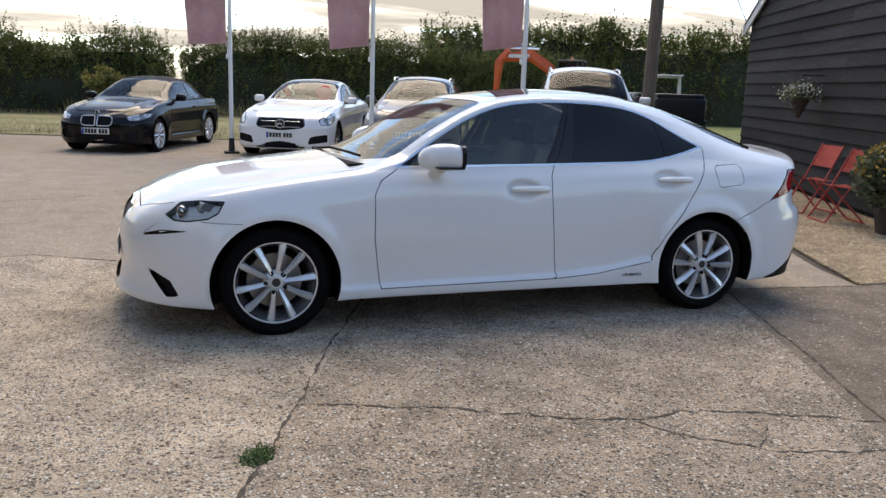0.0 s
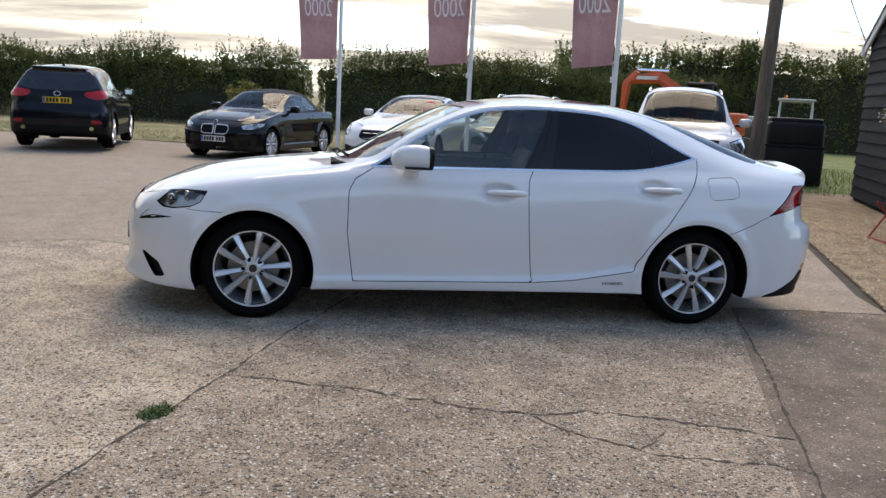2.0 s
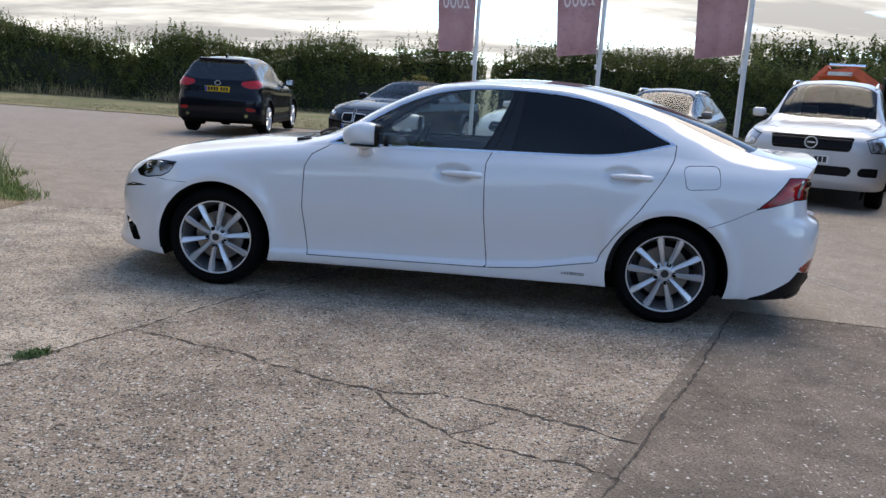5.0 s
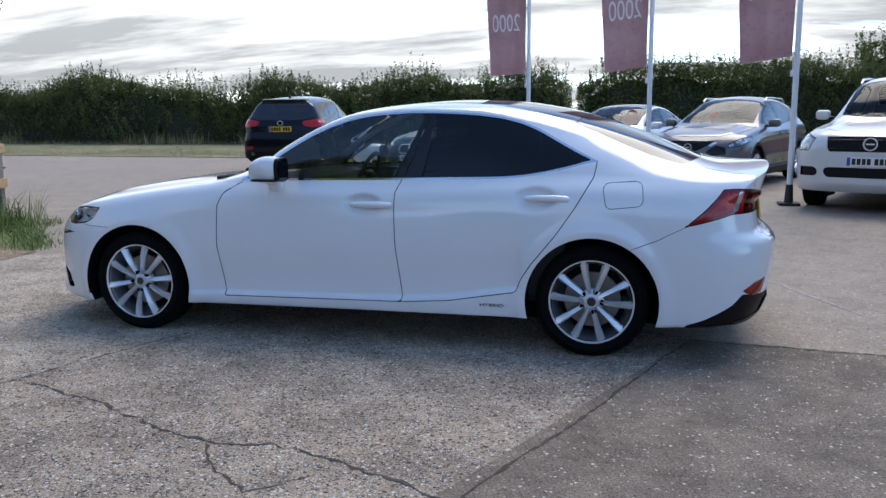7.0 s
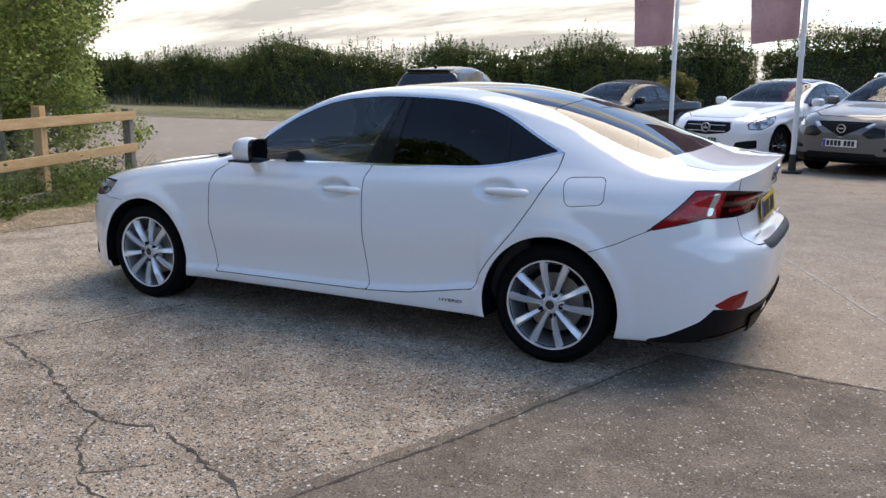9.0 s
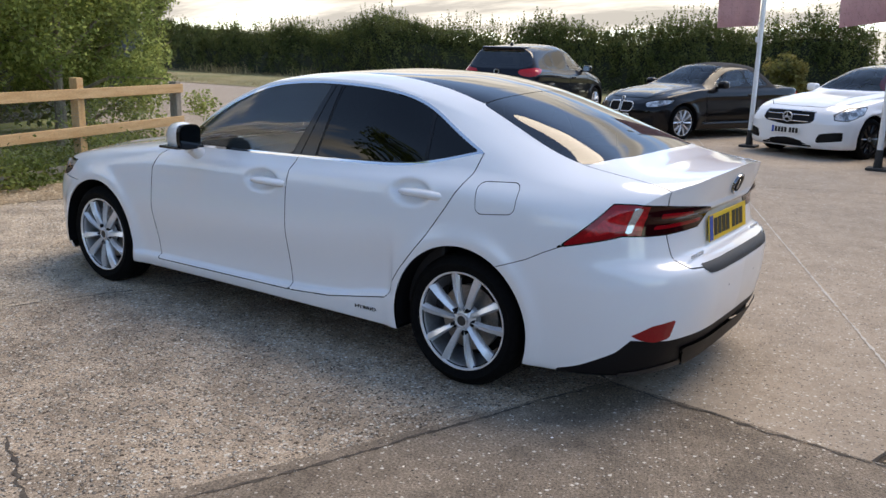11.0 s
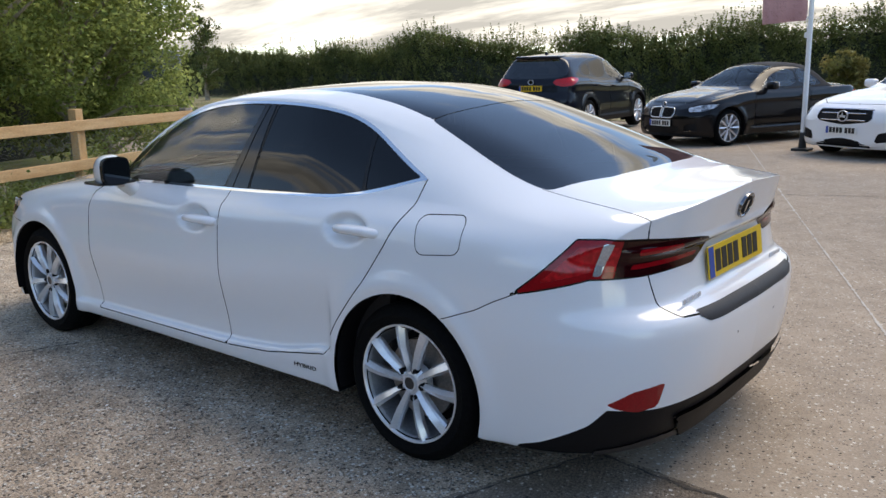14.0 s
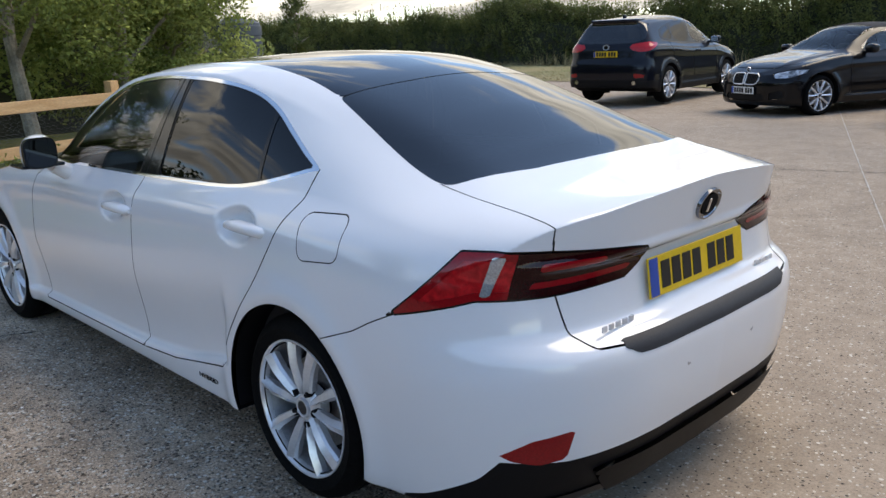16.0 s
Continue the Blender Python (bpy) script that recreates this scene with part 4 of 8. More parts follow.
    for sy in (-1, 1):
        for px, py, pz, r in ((-1.90, 0.745, 0.70, 0.034), (-1.80, 0.775, 0.712, 0.026)):
            pr = part("projector", spin_bm([(0.0, -0.012), (r * 0.6, -0.008), (r * 0.85, 0.0), (r, -0.004), (r * 1.08, 0.004), (r, 0.03)], 24), M_CHROME, car, "round projector lens", smooth=True)
            pr.matrix_basis = pose(px, sy * py, pz, 0, 0, -58 if sy < 0 else -122)
        rf = part("lamp_reflector", box_bm((0.11, 0.012, 0.045), (-1.755, sy * 0.795, 0.728), 0.005, pose(0, 0, 0, 0, 14, sy * -20)), M_LAMP_CLEAR, car, "bright lamp reflector")
    em("head_rim", "headlamp_seal", M_GLOSSBLK, car, both=False, sink=0.003)
    em("drl_rim", "daytime_lamp_rim", M_GLOSSBLK, car, "slim black lamp recess", both=False, sink=0.004)
    em("drl", "daytime_lamp", M_BOWL, car, "slim clear daytime lamp", both=False, sink=0.002)
    em("vent", "fog_vent", M_PLASTIC, car, "black bumper vent", both=False, sink=0.03)
    em("grille", "grille", M_PLASTIC, car, "black mesh grille", sink=0.02)
    em("grille_rim", "grille_surround", M_CHROME, car, "chrome grille surround")
    # arch lips and liners
    for sy in (-1, 1):
        for hx in (-1.4, 1.4):
            prof_r = 0.362
            bm = bmesh.new()
            rows = []
            for k in range(41):
                a = math.radians(-14) + math.radians(208) * k / 40
                px, pz = hx + prof_r * math.cos(a), 0.305 + prof_r * math.sin(a)
                rows.append([bm.verts.new((px, sy * yy, pz)) for yy in (0.884, 0.845, 0.60)])
            for a, b in zip(rows, rows[1:]):
                for i in range(2):
                    bm.faces.new((a[i], a[i + 1], b[i + 1], b[i]))
            bmesh.ops.recalc_face_normals(bm, faces=bm.faces[:])
            part("arch_liner", bm, M_GAP, car, smooth=True)
            part("arch_backing", box_bm((0.76, 0.02, 0.62), (hx, sy * 0.59, 0.45)), M_GAP, car)
    # wheels
    for hx, tn in ((-1.4, 0.15), (1.4, 0.55)):
        for sy in (-1, 1):
            wheel(car, hx, sy * 0.868, sy, 0.312, 0.226, 0.215, 10, "even", turn=tn)
    # door handles with their scoops
    for sy in (-1, 1):
        for hx, hz in ((0.135, 0.818), (1.150, 0.871)):
            bm = bmesh.new()
            rings = []
            for f, dep, hh in ((0, 0.002, 0.010), (0.08, 0.018, 0.015), (0.3, 0.026, 0.017), (0.7, 0.026, 0.018), (0.93, 0.020, 0.018), (1.0, 0.004, 0.012)):
                xx = -0.125 + 0.25 * f
                zz = 0.004 * math.sin(f * math.pi)
                rings.append([bm.verts.new((xx, dep - 0.014 * (abs(c) ** 3), zz + hh * c)) for c in (-1, -0.6, 0, 0.6, 1)] + [bm.verts.new((xx, -0.02, zz + hh)), bm.verts.new((xx, -0.02, zz - hh))])
            for ra, rb in zip(rings, rings[1:]):
                for i in range(7):
                    j = (i + 1) % 7
                    bm.faces.new((ra[i], ra[j], rb[j], rb[i]))
            bm.faces.new(rings[0])
            bm.faces.new(rings[-1][::-1])
            bmesh.ops.recalc_face_normals(bm, faces=bm.faces[:])
            h = part("door_handle", bm, M_WHITE, car, smooth=True, angle=45)
            h.matrix_basis = pose(hx, sy * 0.862, hz, 0, 0, 0) @ Matrix.Diagonal((1, sy, 1, 1))
    # mirrors
    for sy in (-1, 1):
        bm = bmesh.new()
        bmesh.ops.create_uvsphere(bm, u_segments=28, v_segments=18, radius=1.0)
        for v in bm.verts:
            x, y, z = v.co
            y, z = math.copysign(abs(y) ** 0.78, y), math.copysign(abs(z) ** 0.78, z)
            z2 = z * (0.088 if z > 0 else 0.062)
            x2 = x * 0.115
            y2 = y * 0.085 - 0.035 * x
            if x > 0.55:
                x2 = 0.066 + (x - 0.55) * 0.004
            v.co = (x2 - 0.03 * y * 0.5, y2, z2 - 0.02 * (1 - x) * 0.3)
        mi = part("door_mirror", bm, M_WHITE, car, smooth=True, angle=50)
        mi.matrix_basis = pose(-0.455, sy * 0.938, 1.012, 0, 0, 0) @ Matrix.Diagonal((1.22, -sy * 0.98, 1.04, 1))
        oval = lambda a, b: [(a * math.copysign(abs(math.cos(k / 28 * math.tau)) ** 0.55, math.cos(k / 28 * math.tau)), b * math.copysign(abs(math.sin(k / 28 * math.tau)) ** 0.55, math.sin(k / 28 * math.tau))) for k in range(28)]
        bz = part("mirror_bezel", plate_bm(oval(0.074, 0.066), 0.02, -0.012), M_GLOSSBLK, mi, "black mirror bezel")
        bz.matrix_basis = pose(0.070, -0.022, 0.010, 0, 0, 90)
        mg = part("mirror_glass", plate_bm(oval(0.066, 0.057), 0.006, -0.016), M_MIRROR, mi, "mirror glass")
        mg.matrix_basis = pose(0.070, -0.022, 0.010, 0, 3, 90)
        part("mirror_strip", box_bm((0.13, 0.19, 0.014), (0.01, -0.012, -0.046), 0.005), M_GLOSSBLK, mi, "black lower strip")
        part("mirror_foot", tube_bm([(-0.01, 0.17, -0.14), (-0.01, 0.13, -0.10), (-0.005, 0.06, -0.055)], 0.04, 12, radii=[0.055, 0.038, 0.034]), M_WHITE, mi, smooth=True)
    # plates, badges
    number_plate(car, pose(2.312, 0.0, 0.778, -7, 0, 90), True, 0.545, 0.118)
    part("boot_handle_trim", box_bm((0.02, 0.54, 0.012), (2.292, 0, 0.864), 0.005), M_ALLOYD, car, "dark chrome strip above the plate")
    badge = part("badge", spin_bm([(0.0, 0.0), (0.050, -0.002), (0.054, -0.006), (0.060, -0.006), (0.062, 0.004)], 36), M_DARKCHROME, car, "round smoked chrome badge", smooth=True)
    badge.matrix_basis = pose(2.339, 0.0, 0.955, 18, 0, 90) @ Matrix.Diagonal((1, 1, 0.82, 1))
    part("badge_field", spin_bm([(0.0, -0.004), (0.043, -0.005)], 32), M_GAP, badge)
    part("badge_mark", box_bm((0.012, 0.004, 0.055), (-0.008, -0.007, 0.0), 0.002), M_CHROME, badge)
    number_plate(car, pose(-2.248, 0.0, 0.43, 0, 0, -90), False)
    for y0, n, w in ((-0.50, 5, 0.026), (0.36, 5, 0.022)):
        for k in range(n):
            part("badge_bar", box_bm((0.006, w * 0.8, 0.017), (2.325, y0 + k * w * 1.2, 0.694 if n == 5 else 0.7), 0.002), M_SILVERTRIM, car, "small chrome lettering shape")
    fc = bpy.data.curves.new("hybrid_text", "FONT")
    fc.body, fc.size, fc.extrude = "HYBRID", 0.032, 0.001
    for sy in (-1, 1):
        tx = new("side_badge", bpy.data.meshes.new_from_object(new("tmp_text", fc)))
        tx.data.materials.append(M_GAP)
        tx.parent = car
        tx.matrix_basis = pose(0.78 if sy < 0 else 0.93, sy * 0.893, 0.262, 90, 0, 0 if sy < 0 else 180) @ Matrix.Diagonal((1.25, 0.75, 1, 1))
        tagged(tx, "dark side badge reading HYBRID")
    for o in [o for o in bpy.data.objects if o.name.startswith("tmp_text")]:
        bpy.data.objects.remove(o)
    for yy, zz, xx in ((-0.693, 0.548, 2.262), (0.693, 0.548, 2.262), (-0.19, 0.529, 2.401), (0.19, 0.529, 2.401)):
        sn = part("parking_sensor", spin_bm([(0.0, -0.002), (0.010, -0.002), (0.011, 0.002)], 16), M_SILVERTRIM, car)
        sn.matrix_basis = pose(xx, yy, zz, 0, 0, 90 + (38 if yy > 0.5 else -38 if yy < -0.5 else 0))
    # cabin
    seats(car, 0.28, 1.0, 0.42)
    part("dashboard", join_bm(box_bm((0.42, 1.36, 0.2), (-0.62, 0, 0.84), 0.07), box_bm((0.3, 1.2, 0.4), (-0.7, 0, 0.6), 0.05), box_bm((0.9, 0.24, 0.3), (0.0, 0, 0.5), 0.05)), M_DASH, car, smooth=True)
    part("cabin_floor", box_bm((2.6, 1.5, 0.05), (0.3, 0, 0.30)), M_DASH, car)
    part("parcel_shelf", box_bm((0.55, 1.25, 0.05), (1.62, 0, 0.98), 0.01), M_DASH, car)
    for sy in (-1, 1):
        part("door_card", box_bm((2.0, 0.05, 0.62), (0.25, sy * 0.76, 0.62), 0.02), M_DASH, car)
    steering_wheel(car, -0.30, 0.36, 0.88)
    part("wiper", tube_bm([(-0.93, 0.62, 0.945), (-0.90, 0.2, 0.985), (-0.87, -0.2, 0.99), (-0.84, -0.45, 0.985)], 0.009, 6), M_GAP, car)
    part("cowl", box_bm((0.10, 1.3, 0.02), (-0.90, 0, 0.945), 0.006), M_GAP, car)
    return car


hero = build_hero()
hero.matrix_basis = pose(0, 0.045, 0)

# ---- the other cars of the row ----
def other_car(name, label, at, rz, sp):
    """A parked car from its side profile, with panels, glass, lamps, wheels and trim."""
    car = thing(name, label, "car", pose(at[0], at[1], at[2], 0, 0, rz), group="cars parked in the yard")
    W, xf, xr = sp["half"], sp["ends"][0], sp["ends"][1]
    paint_m, hubs, rt = sp["paint"], sp["hubs"], sp["tyre"]
    crown = knots(*sp["crown"])
    belt = knots(*sp["belt"])
    c0, c1, c2, c3 = sp["cabin"]  # screen base, screen top, roof end, rear glass base
    drop = sp.get("drop", 0.07)
    xs = np.linspace(xf, xr, 40)
    inside = smooth(c0 + 0.02, c1, xs) * (1 - smooth(c2, c3 - 0.02, xs)) if c3 < xr - 0.15 else smooth(c0 + 0.02, c1, xs)
    rail_z = crown(xs) - 0.018 - drop * (0.25 + 0.75 * inside)
    rail_y = W * (0.66 + 0.06 * (1 - inside) - 0.0 * inside) + sp.get("rail", 0.0)
    def carve(P):
        """A pressed line under the windows, flares over the wheels and a hollow along the doors."""
        x, y, z = P[..., 0], P[..., 1], P[..., 2]
        side = smooth(W * 0.80, W * 0.93, y)
        zl = belt(x) - 0.165
        run = smooth(hubs[0] - 0.5, hubs[0] + 0.3, x) * (1 - smooth(xr - 0.25, xr, x))
        y = y + side * run * (0.016 * np.exp(-((z - zl) / 0.022) ** 2) - 0.020 * smooth(zl - 0.40, zl - 0.10, z) * (1 - smooth(zl - 0.03, zl, z)))
        low = sp["clear"] + 0.13
        doors = smooth(hubs[0] + 0.45, hubs[0] + 0.6, x) * (1 - smooth(hubs[1] - 0.6, hubs[1] - 0.45, x))
        y = y - side * doors * 0.022 * smooth(low - 0.02, low + 0.02, z) * (1 - smooth(low + 0.05, low + 0.3, z))
        for hx in hubs:
            r = np.hypot(x - hx, z - rt)
            y = y + side * 0.020 * np.exp(-((r - rt - 0.07) / 0.05) ** 2) * (z < belt(x) - 0.1)
        P = P.copy()
        P[..., 1] = y
        # two long folds on the bonnet
        on = (1 - smooth(c0 - 0.15, c0, x)) * smooth(xf + 0.25, xf + 0.6, x)
        P[..., 2] = z + on * (0.014 * smooth(W * 0.46, W * 0.54, y) - 0.012 * smooth(W * 0.60, W * 0.70, y)) * (z > belt(x) - 0.02)
        return P
    spec = dict(ends=(xf, xr), nose_depth=0.6, tail_depth=0.55, crowning=0.7, plan=super_plan(xf, xf + sp.get("nose_run", 0.75), sp.get("nose_p", 3.2), xr, xr - 0.6, sp.get("tail_p", 3.4)),
                nose=knots(*sp["nose"]), tail=knots(*sp["tail"]),
                shape=carve, lines=dict(bottom=lambda x: 0 * x + sp["clear"] + sp.get("kick", 0.06) * smooth(xr - 0.6, xr - 0.1, x), sill_y=lambda x: 0 * x + W * 1.02, crease_y=lambda x: 0 * x + W * 0.985, crease_z=lambda x: 0 * x + sp["clear"] + 0.1,
                           flank_y=lambda x: 0 * x + W, flank_z=lambda x: 0 * x + 0.5 * (sp["clear"] + 0.9), shoulder_y=lambda x: 0 * x + W * 0.97, shoulder_z=lambda x: belt(x) - 0.11,
                           belt_y=lambda x: 0 * x + W * 0.9, belt_z=belt, rail_y=pchip(xs, rail_y), rail_z=pchip(xs, np.maximum(rail_z, belt(xs) + 0.008)), crown_z=crown))
    s = body_skin(spec, 110)
    s.tag[s.seg == 0] = "underbody"
    rr = rt + sp.get("arch", 0.05)
    for hx in hubs:
        s.cut(lambda v, hx=hx: np.hypot(v[:, 0] - hx, v[:, 2] - rt) - rr, np.isin(s.seg, (0, 1, 2, 3, 4)) & (s.V[s.T].mean(1)[:, 1] > W * 0.5), "void")
        if sp.get("clad"):
            s.cut(lambda v, hx=hx: np.hypot(v[:, 0] - hx, v[:, 2] - rt) - rr - 0.06, np.isin(s.seg, (1, 2, 3)) & (s.tag == "body"), "cladding")
    if sp.get("clad"):
        s.cut(lambda v: v[:, 2] - sp["clad"], np.isin(s.seg, (1, 2, 3)) & (s.tag == "body"), "cladding")
    s.region(chaikin(sp["glass"], 1), xz, (3, 4, 5, 6), "seal")
    for k, poly in enumerate(sp["panes"]):
        s.region(chaikin(poly, 1), xz, (3, 4, 5, 6), "pane%d" % k, ("seal",))
    hw = W * 0.70
    s.region([(c0, -0.3), (c0 + 0.01, 0.4 * hw), (c0 + 0.05, 0.75 * hw), (c0 + 0.13, 1.06 * hw), (c0 + 0.16, 1.06 * hw), (c1 - 0.06, hw * 0.97), (c1 - 0.02, hw * 0.92), (c1, 0.5 * hw), (c1, -0.3)], xy, TOP, "windscreen")
    if sp.get("roof_panel"):
        s.region([(c1 + 0.03, -0.3), (c1 + 0.03, hw * 0.85), (c2 - 0.02, hw * 0.85), (c2, -0.3)], xy, TOP, "roof_glass")
    if sp.get("hatch"):
        s.region(chaikin(sp["hatch"], 1), yz, ALLSEG, "rear_screen", extra=lambda c: c[:, 0] > c2 - 0.3)
    else:
        s.region(chaikin([(c2 + 0.02, -0.3), (c2, hw * 0.5), (c2 + 0.02, hw * 0.85), (c3 - 0.08, hw * 0.92), (c3, 0.5 * hw), (c3 + 0.02, -0.3)], 1), xy, TOP, "rear_screen")
    if sp.get("soft_top"):
        s.cut(lambda v: np.maximum(c1 + 0.02 - v[:, 0], v[:, 0] - c3 - 0.05), np.isin(s.seg, (5, 6, 7)) & (s.tag == "body"), "soft_top")
    nose, tail = round_nose(W), round_tail(W)
    s.region(sp["head"], nose, ALLSEG, "head_rim", extra=lambda c: c[:, 0] < xf + 1.0)
    s.region(sp["head"], nose, ALLSEG, "headlamp", ("head_rim",), grow=-0.012)
    s.region(sp["rear_lamp"], tail, ALLSEG, "tail_lamp", extra=lambda c: c[:, 0] > xr - 1.0)
    for k, (poly, tg) in enumerate(sp["front"]):
        s.region(poly, yz, ALLSEG, tg, ("body", "cladding", "grille_rim"), extra=lambda c: c[:, 0] < xf + 0.7)
    for poly, tg in sp.get("back", ()):
        s.region(poly, yz, ALLSEG, tg, ("body", "cladding"), extra=lambda c: c[:, 0] > xr - 0.6)
    for ln in sp["doors"]:
        s.groove(ln, xz, (2, 3, 4, 5), 0.006)
    s.groove([(xf + 0.2, 0.0), (xf + 0.24, W * 0.5), (xf + 0.5, W * 0.74), (c0 + 0.05, W * 0.80)], xy, (5, 6, 7), 0.006, extra=lambda c: c[:, 0] < c0 + 0.1)
    em = s.emit
    em("body", "body_shell", paint_m, car)
    em("cladding", "cladding", M_PLASTIC, car, "black plastic lower cladding")
    em("underbody", "underbody", M_GAP, car)
    emit_runs(s, "gap", "shut_line", M_GAP, car, 0.01)
    em("seal", "window_pillar", M_GLOSSBLK, car, "black window surround", both=False)
    for k in range(len(sp["panes"])):
        em("pane%d" % k, "side_window", M_GLASS_D if k and not sp.get("clear_rear") else M_GLASS_F, car, both=False, sink=0.003)
    em("windscreen", "windscreen", M_GLASS_W, car, sink=0.003)
    em("rear_screen", "rear_screen", M_GLASS_R, car, sink=0.003)
    em("roof_glass", "roof_panel", M_ROOFGLASS, car, "black glass roof panel", sink=0.001)
    em("soft_top", "soft_top", M_FABRIC, car, "black fabric folding roof", sink=-0.004)
    em("headlamp", "headlamp", M_HEADLAMP, car, "clear headlamp", both=False)
    em("head_rim", "headlamp_seal", M_GLOSSBLK, car, both=False, sink=0.004)
    em("tail_lamp", "tail_lamp", M_LAMP_CORE, car, "red tail lamp", both=False, sink=-0.003)
    em("grille", "grille", M_PLASTIC, car, "black grille", sink=0.015)
    em("intake", "lower_grille", M_PLASTIC, car, "black lower grille", sink=0.015)
    em("dark", "grille_corner", M_GLOSSBLK, car, "gloss black panel beside the grille", both=False, sink=0.006)
    em("grille_rim", "grille_surround", M_SILVERTRIM, car, "chrome grille surround", sink=-0.004)
    em("vent", "bumper_vent", M_PLASTIC, car, "black bumper vent", both=False, sink=0.02)
    em("valance", "lower_valance", M_PLASTIC, car, "black lower valance")
    em("refl", "rear_reflector", M_LAMP_RED, car, both=False)
    for hx in hubs:
        for sy in (-1, 1):
            wheel(car, hx, sy * (W - 0.02), sy, rt, rt - sp.get("wall", 0.09), 0.22, sp.get("spokes", 10), sp.get("style", "pairs"), sp.get("rim"))
            part("arch_backing", box_bm((2 * rr, 0.02, rr * 1.6), (hx, sy * (W - 0.28), rt + 0.1)), M_GAP, car)
            bm = bmesh.new()
            rows = []
            for k in range(25):
                a = math.radians(-15 + 210 * k / 24)
                rows.append([bm.verts.new((hx + rr * math.cos(a), sy * yy, rt + rr * math.sin(a))) for yy in (W - 0.005, W - 0.28)])
            for ra, rb in zip(rows, rows[1:]):
                bm.faces.new((ra[0], ra[1], rb[1], rb[0]))
            part("arch_liner", bm, M_GAP, car, smooth=True)
    for sy in (-1, 1):
        mx, mz = c0 + 0.36, belt(c0 + 0.4) + sp.get("mirror", 0.075)
        mi = part("door_mirror", box_bm((0.15, 0.2, 0.14), (mx, sy * (W + 0.045), mz), 0.05, seg=3), sp.get("mirror_mat", paint_m), car, smooth=True, angle=60)
        part("mirror_glass", box_bm((0.006, 0.15, 0.10), (mx + 0.076, sy * (W + 0.045), mz), 0.002), M_CHROME, mi, "mirror glass")
        part("mirror_foot", box_bm((0.07, 0.12, 0.05), (mx, sy * (W - 0.06), mz - 0.05), 0.015), M_GLOSSBLK, mi)
        for hx in sp["handles"]:
            part("door_handle", box_bm((0.2, 0.03, 0.03), (hx, sy * (W * 0.985), belt(hx) - 0.13), 0.012), sp.get("handle", paint_m), car, smooth=True, angle=60)
        if sp.get("rails"):
            z0 = [crown(x) - drop * 0.75 + 0.045 for x in (c1 + 0.15, c2 - 0.1)]
            yy = sy * W * 0.63
            part("roof_rail", tube_bm([(c1 + 0.1, yy, z0[0] - 0.05), (c1 + 0.2, yy, z0[0] + 0.01), (0.5 * (c1 + c2), yy, max(z0) + 0.015), (c2 - 0.2, yy, z0[1] + 0.01), (c2 - 0.1, yy, z0[1] - 0.05)], 0.018, 8), M_ALLOY, car, "slim silver roof rail", smooth=True)
    fp, bp = sp["plates"]
    number_plate(car, pose(fp[0], 0, fp[1], 0, 0, -90), False)
    number_plate(car, pose(bp[0], 0, bp[1], 0, 0, 90), True)
    bd = part("badge", spin_bm([(0.0, 0.0), (sp["badge"][2] * 0.8, -0.002), (sp["badge"][2] * 0.86, -0.012), (sp["badge"][2], -0.012), (sp["badge"][2], 0.01)], 32), M_SILVERTRIM, car, "round chrome badge", smooth=True)
    bd.matrix_basis = pose(sp["badge"][0], 0, sp["badge"][1], 0, 0, -90)
    part("badge_field", spin_bm([(0.0, -0.004), (sp["badge"][2] * 0.80, -0.0045)], 28), M_GLOSSBLK, bd, "dark field of the badge")
    part("badge_mark", box_bm((sp["badge"][2] * 1.2, 0.006, sp["badge"][2] * 0.22), (0, -0.007, 0), 0.002), M_SILVERTRIM, bd)
    bk = part("rear_badge", spin_bm([(0.0, 0.0), (0.05, -0.002), (0.055, -0.012), (0.065, -0.012), (0.065, 0.01)], 32), M_SILVERTRIM, car, "round chrome badge", smooth=True)
    part("badge_field", spin_bm([(0.0, -0.004), (0.048, -0.0045)], 28), M_GLOSSBLK, bk, "dark field of the badge")
    rb = sp.get("rear_badge", (bp[0] - 0.01, bp[1] + 0.17))
    bk.matrix_basis = pose(rb[0], 0, rb[1], -8, 0, 90) @ Matrix.Diagonal((1, 1, 0.8, 1))
    zf = belt(0.5 * (c1 + c2)) - 0.5
    seats(car, 0.5 * (c1 + c2) - 0.25, 0.5 * (c1 + c2) + 0.38, zf, W * 0.4)
    part("dashboard", box_bm((0.4, W * 1.5, 0.22), (c0 + 0.35, 0, belt(c0 + 0.3) - 0.12), 0.07), M_DASH, car, smooth=True)
    part("cabin_floor", box_bm((c3 - c0 - 0.2, W * 1.7, 0.05), (0.5 * (c0 + c3), 0, sp["clear"] + 0.12)), M_DASH, car)
    steering_wheel(car, c0 + 0.62, W * 0.4, belt(c0 + 0.5) - 0.04)
    return car


M_FABRIC = mat("black_roof_fabric", (0.012, 0.012, 0.014), 0.9, vary=0.2, scale=30, bump=0.15, bump_scale=300)
M_RIMBLACK = mat("black_alloy", (0.02, 0.02, 0.022), 0.25, 0.5, vary=0.1, scale=10, coat=0.6)
M_SCREENCARD = mat("red_price_card", (0.60, 0.02, 0.06), 0.4, vary=0.1, scale=20)

